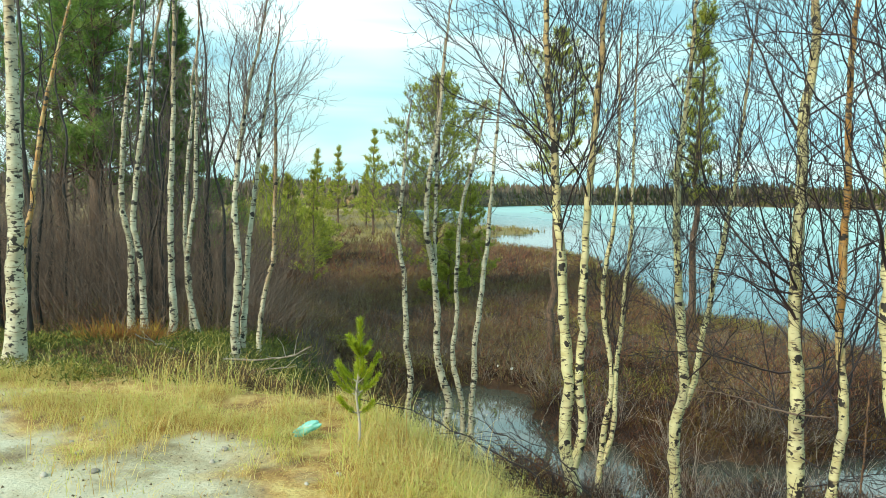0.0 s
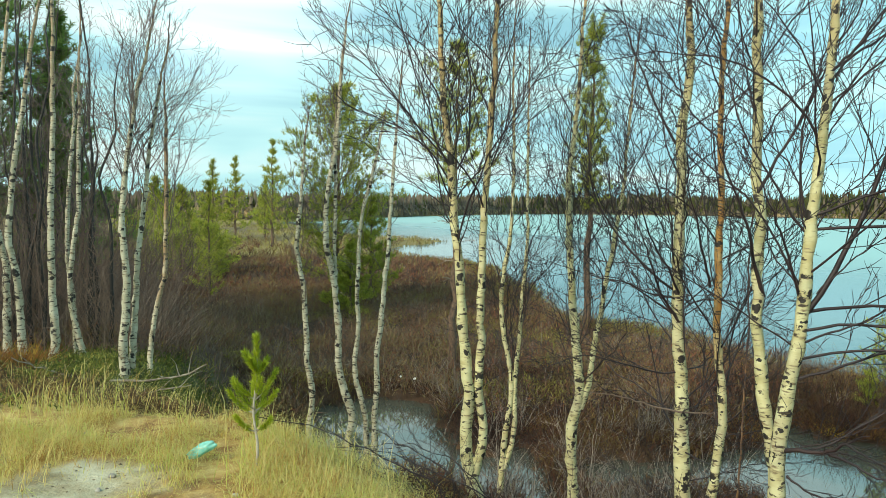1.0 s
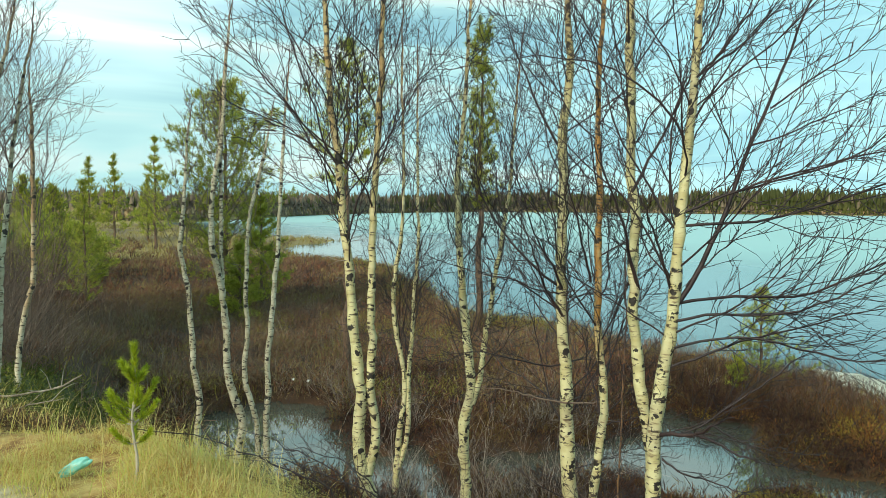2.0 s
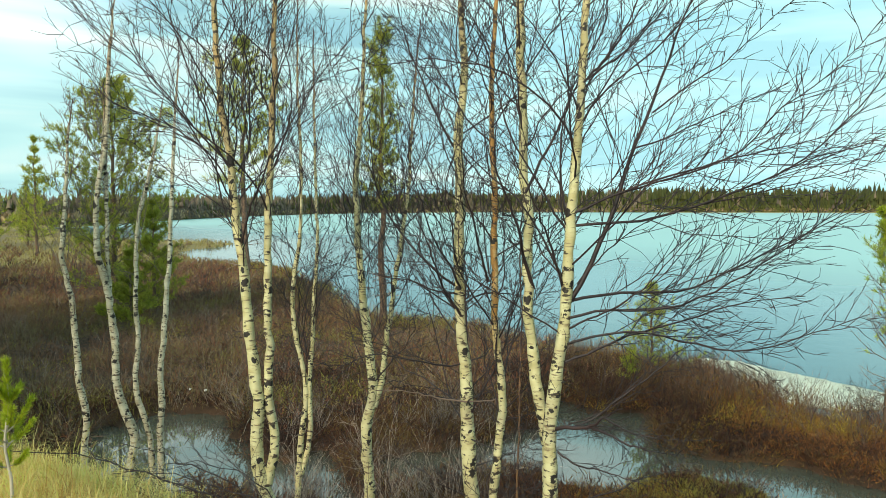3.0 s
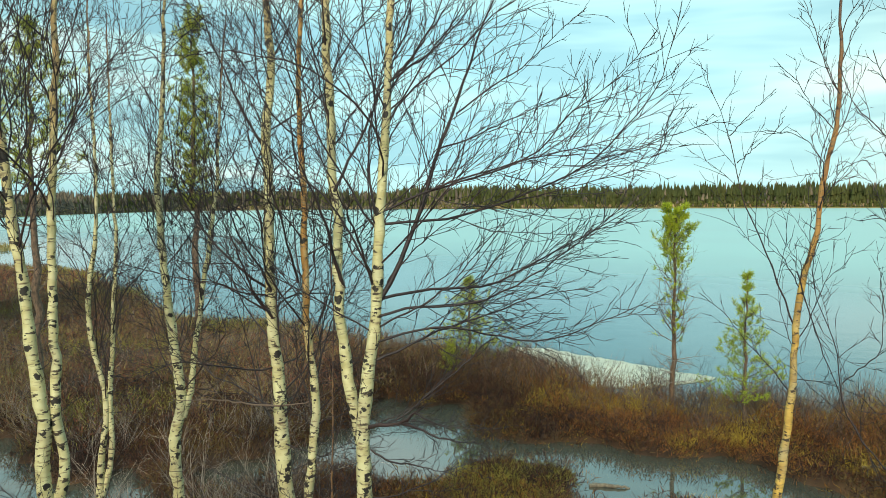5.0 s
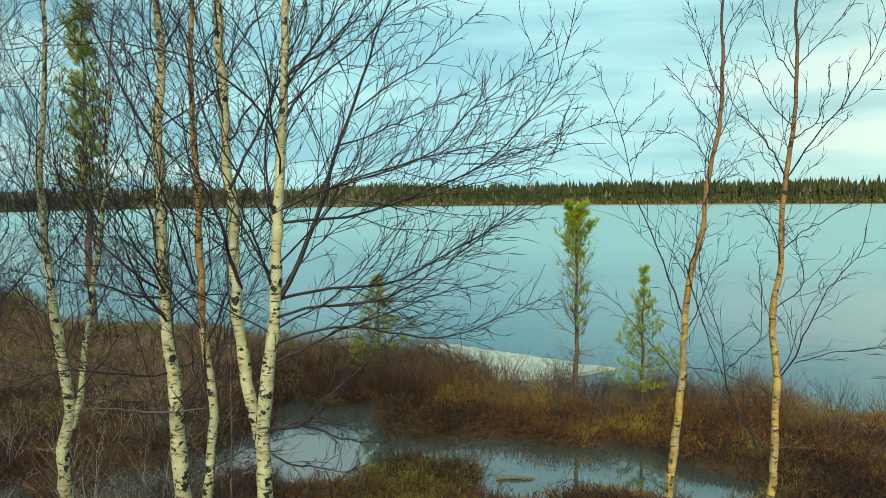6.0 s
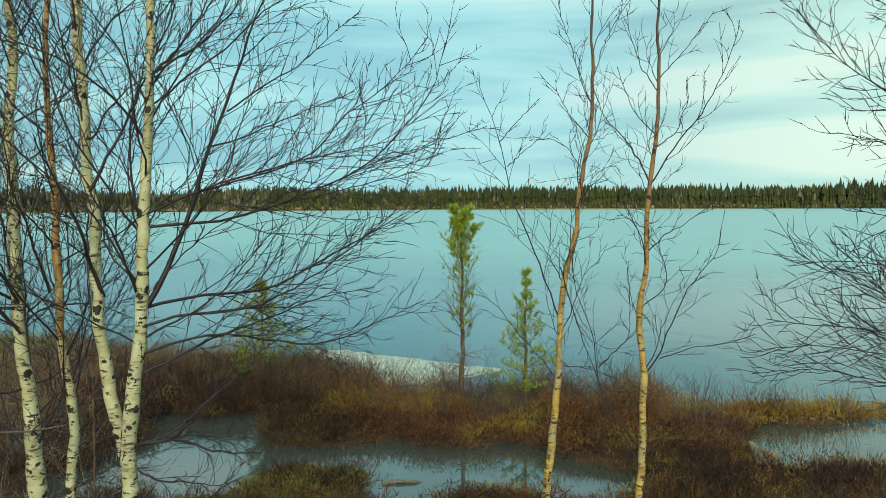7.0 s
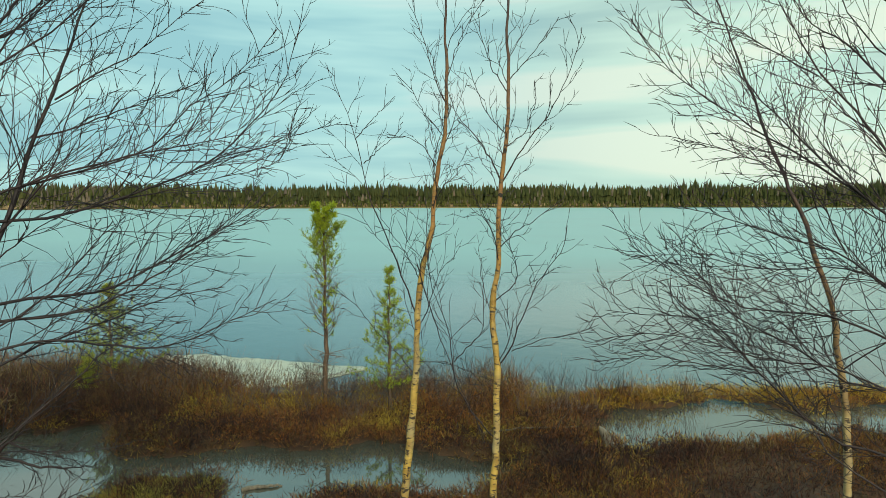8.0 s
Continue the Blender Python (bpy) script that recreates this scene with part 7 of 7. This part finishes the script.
def stick(points, r, label, mat, seed, name="fallen_branch", z=0.02, twigs=0):
    """A dead branch lying on the ground, with side shoots as parts."""
    rng = np.random.default_rng(seed)
    pts = [np.array([x, y, ground_z(x, y) + z + dz]) for x, y, dz in points]
    base = pts[0].copy()
    ob = thing(name, base, label, "branch", "fallen branches")
    P, s = resample(pts, 14)
    P += rng.normal(0, 0.006, P.shape)
    tb = Tubes()
    tb.add(P, r * (1 - 0.6 * s), 7)
    part("stem", tb.mesh("stem", mat, base), ob)
    for k in range(twigs):
        i = rng.integers(3, 12)
        tb = Tubes()
        grow(tb, rng, P[i], unit(P[i + 1] - P[i]) + rng.normal(0, 0.6, 3) + np.array([0, 0, 0.4]), 0.25 * rng.uniform(0.6, 1.4), r * 0.4, 0, [(6, 0.12, 0.0, 5, 40, 0.5, 4)])
        part("shoot", tb.mesh("shoot", mat, base), ob)
    return ob


stick([(-2.55, 8.3, 0.05), (-2.1, 8.2, 0.25), (-1.7, 8.1, 0.5), (-1.45, 8.0, 0.75)], 0.016, "grey dead branch leaning from the birch clump", M_DEAD, 1, twigs=5)
stick([(-2.7, 8.2, 0.03), (-3.0, 8.0, 0.12), (-3.3, 7.7, 0.28)], 0.012, "broken grey branch among the moss", M_DEAD, 2, twigs=3)
stick([(-2.3, 7.9, 0.0), (-1.9, 7.6, 0.2), (-1.5, 7.5, 0.42)], 0.010, "thin bleached branch at the wood's edge", M_DEAD, 3, twigs=4)
stick([(1.5, 11.2, 0.0), (1.62, 11.55, 0.18), (1.85, 11.9, 0.30), (2.1, 12.1, 0.32)], 0.014, "pale bent stick standing out of the pool edge", M_DEAD, 4)
stick([(11.15, 2.27, 0.04), (11.35, 2.0, 0.06), (11.6, 1.7, 0.05)], 0.03, "grey waterlogged log by the pool", M_ROT, 5, "log")
stick([(10.6, 4.1, 0.05), (11.0, 3.5, 0.07), (11.5, 2.8, 0.05)], 0.02, "long grey branch lying across the wet ground", M_ROT, 6, twigs=3)
stick([(7.62, 6.30, 0.0), (7.78, 6.12, 0.01), (7.98, 5.90, 0.0)], 0.035, "short pale log floating in the pool", M_ROT, 8, "log", 0.30)
stick([(-3.2, 5.55, 0.0), (-2.95, 5.6, 0.03), (-2.65, 5.68, 0.0)], 0.014, "pale dry stalk lying on the verge", M_HAY, 7)


def arching_twig(points, r, seed):
    """A long bare twig that bows over the grass, with side shoots."""
    rng = np.random.default_rng(seed)
    x, y, _ = points[0]
    base = np.array([x, y, ground_z(x, y)])
    ob = thing("arching_twig", base, "long dark bare twig bowing over the dry grass", "twig", "twigs over the grass")
    P, s = resample([base - np.array([0, 0, 0.03])] + [np.array(p) for p in points], 16)
    P[1:] += rng.normal(0, 0.008, (15, 3))
    tb = Tubes()
    tb.add(P, r * (1 - 0.65 * s), 5)
    part("stem", tb.mesh("stem", M_TWIG, base), ob)
    for k in range(9):
        i = 3 + k
        tb = Tubes()
        grow(tb, rng, P[i], unit(P[i + 1] - P[i]) + rng.normal(0, 0.45, 3) + np.array([0, 0, 0.25]), 0.28 * rng.uniform(0.5, 1.3), r * 0.4, 0, [(6, 0.15, 0.0, 8, 38, 0.5, 3), (4, 0.2, 0, 5, 40, 0.5, 3)])
        part("shoot", tb.mesh("shoot", M_TWIG, base), ob)


arching_twig([(0.70, 4.63, 1.95), (0.34, 4.67, 2.12), (0.0, 4.68, 2.30), (-0.29, 4.67, 2.40), (-0.52, 4.65, 2.45)], 0.007, 1)
arching_twig([(0.80, 4.82, 1.96), (0.47, 4.86, 2.14), (0.19, 4.88, 2.30), (0.0, 4.88, 2.33)], 0.006, 2)
arching_twig([(0.97, 4.49, 1.95), (0.59, 4.55, 2.08), (0.33, 4.57, 2.22), (0.08, 4.58, 2.26)], 0.006, 3)
arching_twig([(1.15, 5.1, 1.6), (0.85, 5.15, 1.95), (0.5, 5.1, 2.1), (0.25, 5.05, 2.1)], 0.006, 4)
arching_twig([(1.0, 4.3, 1.8), (0.85, 4.45, 2.05), (0.7, 4.7, 2.2), (0.62, 5.0, 2.25)], 0.005, 5)

def stump():
    x, y = 11.05, 2.2
    base = np.array([x, y, ground_z(x, y)])
    ob = thing("rotten_stump", base, "grey rotten tree stump at the pool edge", "stump")
    tb = Tubes()
    tb.add([np.array([0, 0, -0.1]), np.array([0.0, 0.03, 0.08]), np.array([0.01, 0.09, 0.19]), np.array([0.0, 0.13, 0.25]), np.array([0.0, 0.17, 0.30])], [0.10, 0.075, 0.06, 0.05, 0.012], 9)
    part("stump_body", tb.mesh("stump_body", M_ROT), ob)
    for k in range(5):
        a = radians(72 * k + 20)
        tb = Tubes()
        tb.add([np.array([0, 0, 0.05]), np.array([0.14 * math.cos(a), 0.14 * math.sin(a), 0.02]), np.array([0.26 * math.cos(a), 0.26 * math.sin(a), -0.06])], [0.04, 0.025, 0.01], 6)
        part("root", tb.mesh("root", M_ROT), ob)


stump()


def crumpled(name, x, y, size, label, mat, seed, lift=0.03):
    """A crumpled piece of film: a bent, creased closed skin."""
    rng = np.random.default_rng(seed)
    bm = bmesh.new()
    bmesh.ops.create_icosphere(bm, subdivisions=4, radius=1.0)
    for v in bm.verts:
        c = v.co.copy()
        k = 1 + 0.34 * noise.noise(c * 1.6 + Vector((seed, 0, 0))) + 0.08 * noise.noise(c * 4.6)
        v.co = Vector((c.x * size[0], c.y * size[1], c.z * size[2])) * k
    me = bpy.data.meshes.new(name)
    bm.to_mesh(me)
    bm.free()
    me.materials.append(mat)
    me.polygons.foreach_set("use_smooth", np.ones(len(me.polygons), dtype=bool))
    ob = new(name, me)
    ob.matrix_world = pose(x, y, ground_z(x, y) + size[2] * 0.8 + lift, 0, -28, rng.uniform(-10, 10))
    return tagged(ob, label, "litter")


crumpled("plastic_bag", -0.90, 4.80, (0.115, 0.03, 0.036), "crumpled turquoise plastic bag in the dry grass", M_PLASTIC, 3, 0.05)
crumpled("paper_scrap", 1.42, 14.05, (0.03, 0.025, 0.02), "small white scrap of litter by the pool", M_WHITE, 5, 0.2)
crumpled("paper_scrap", 1.16, 14.3, (0.025, 0.03, 0.02), "small white scrap of litter by the pool", M_WHITE, 6, 0.2)
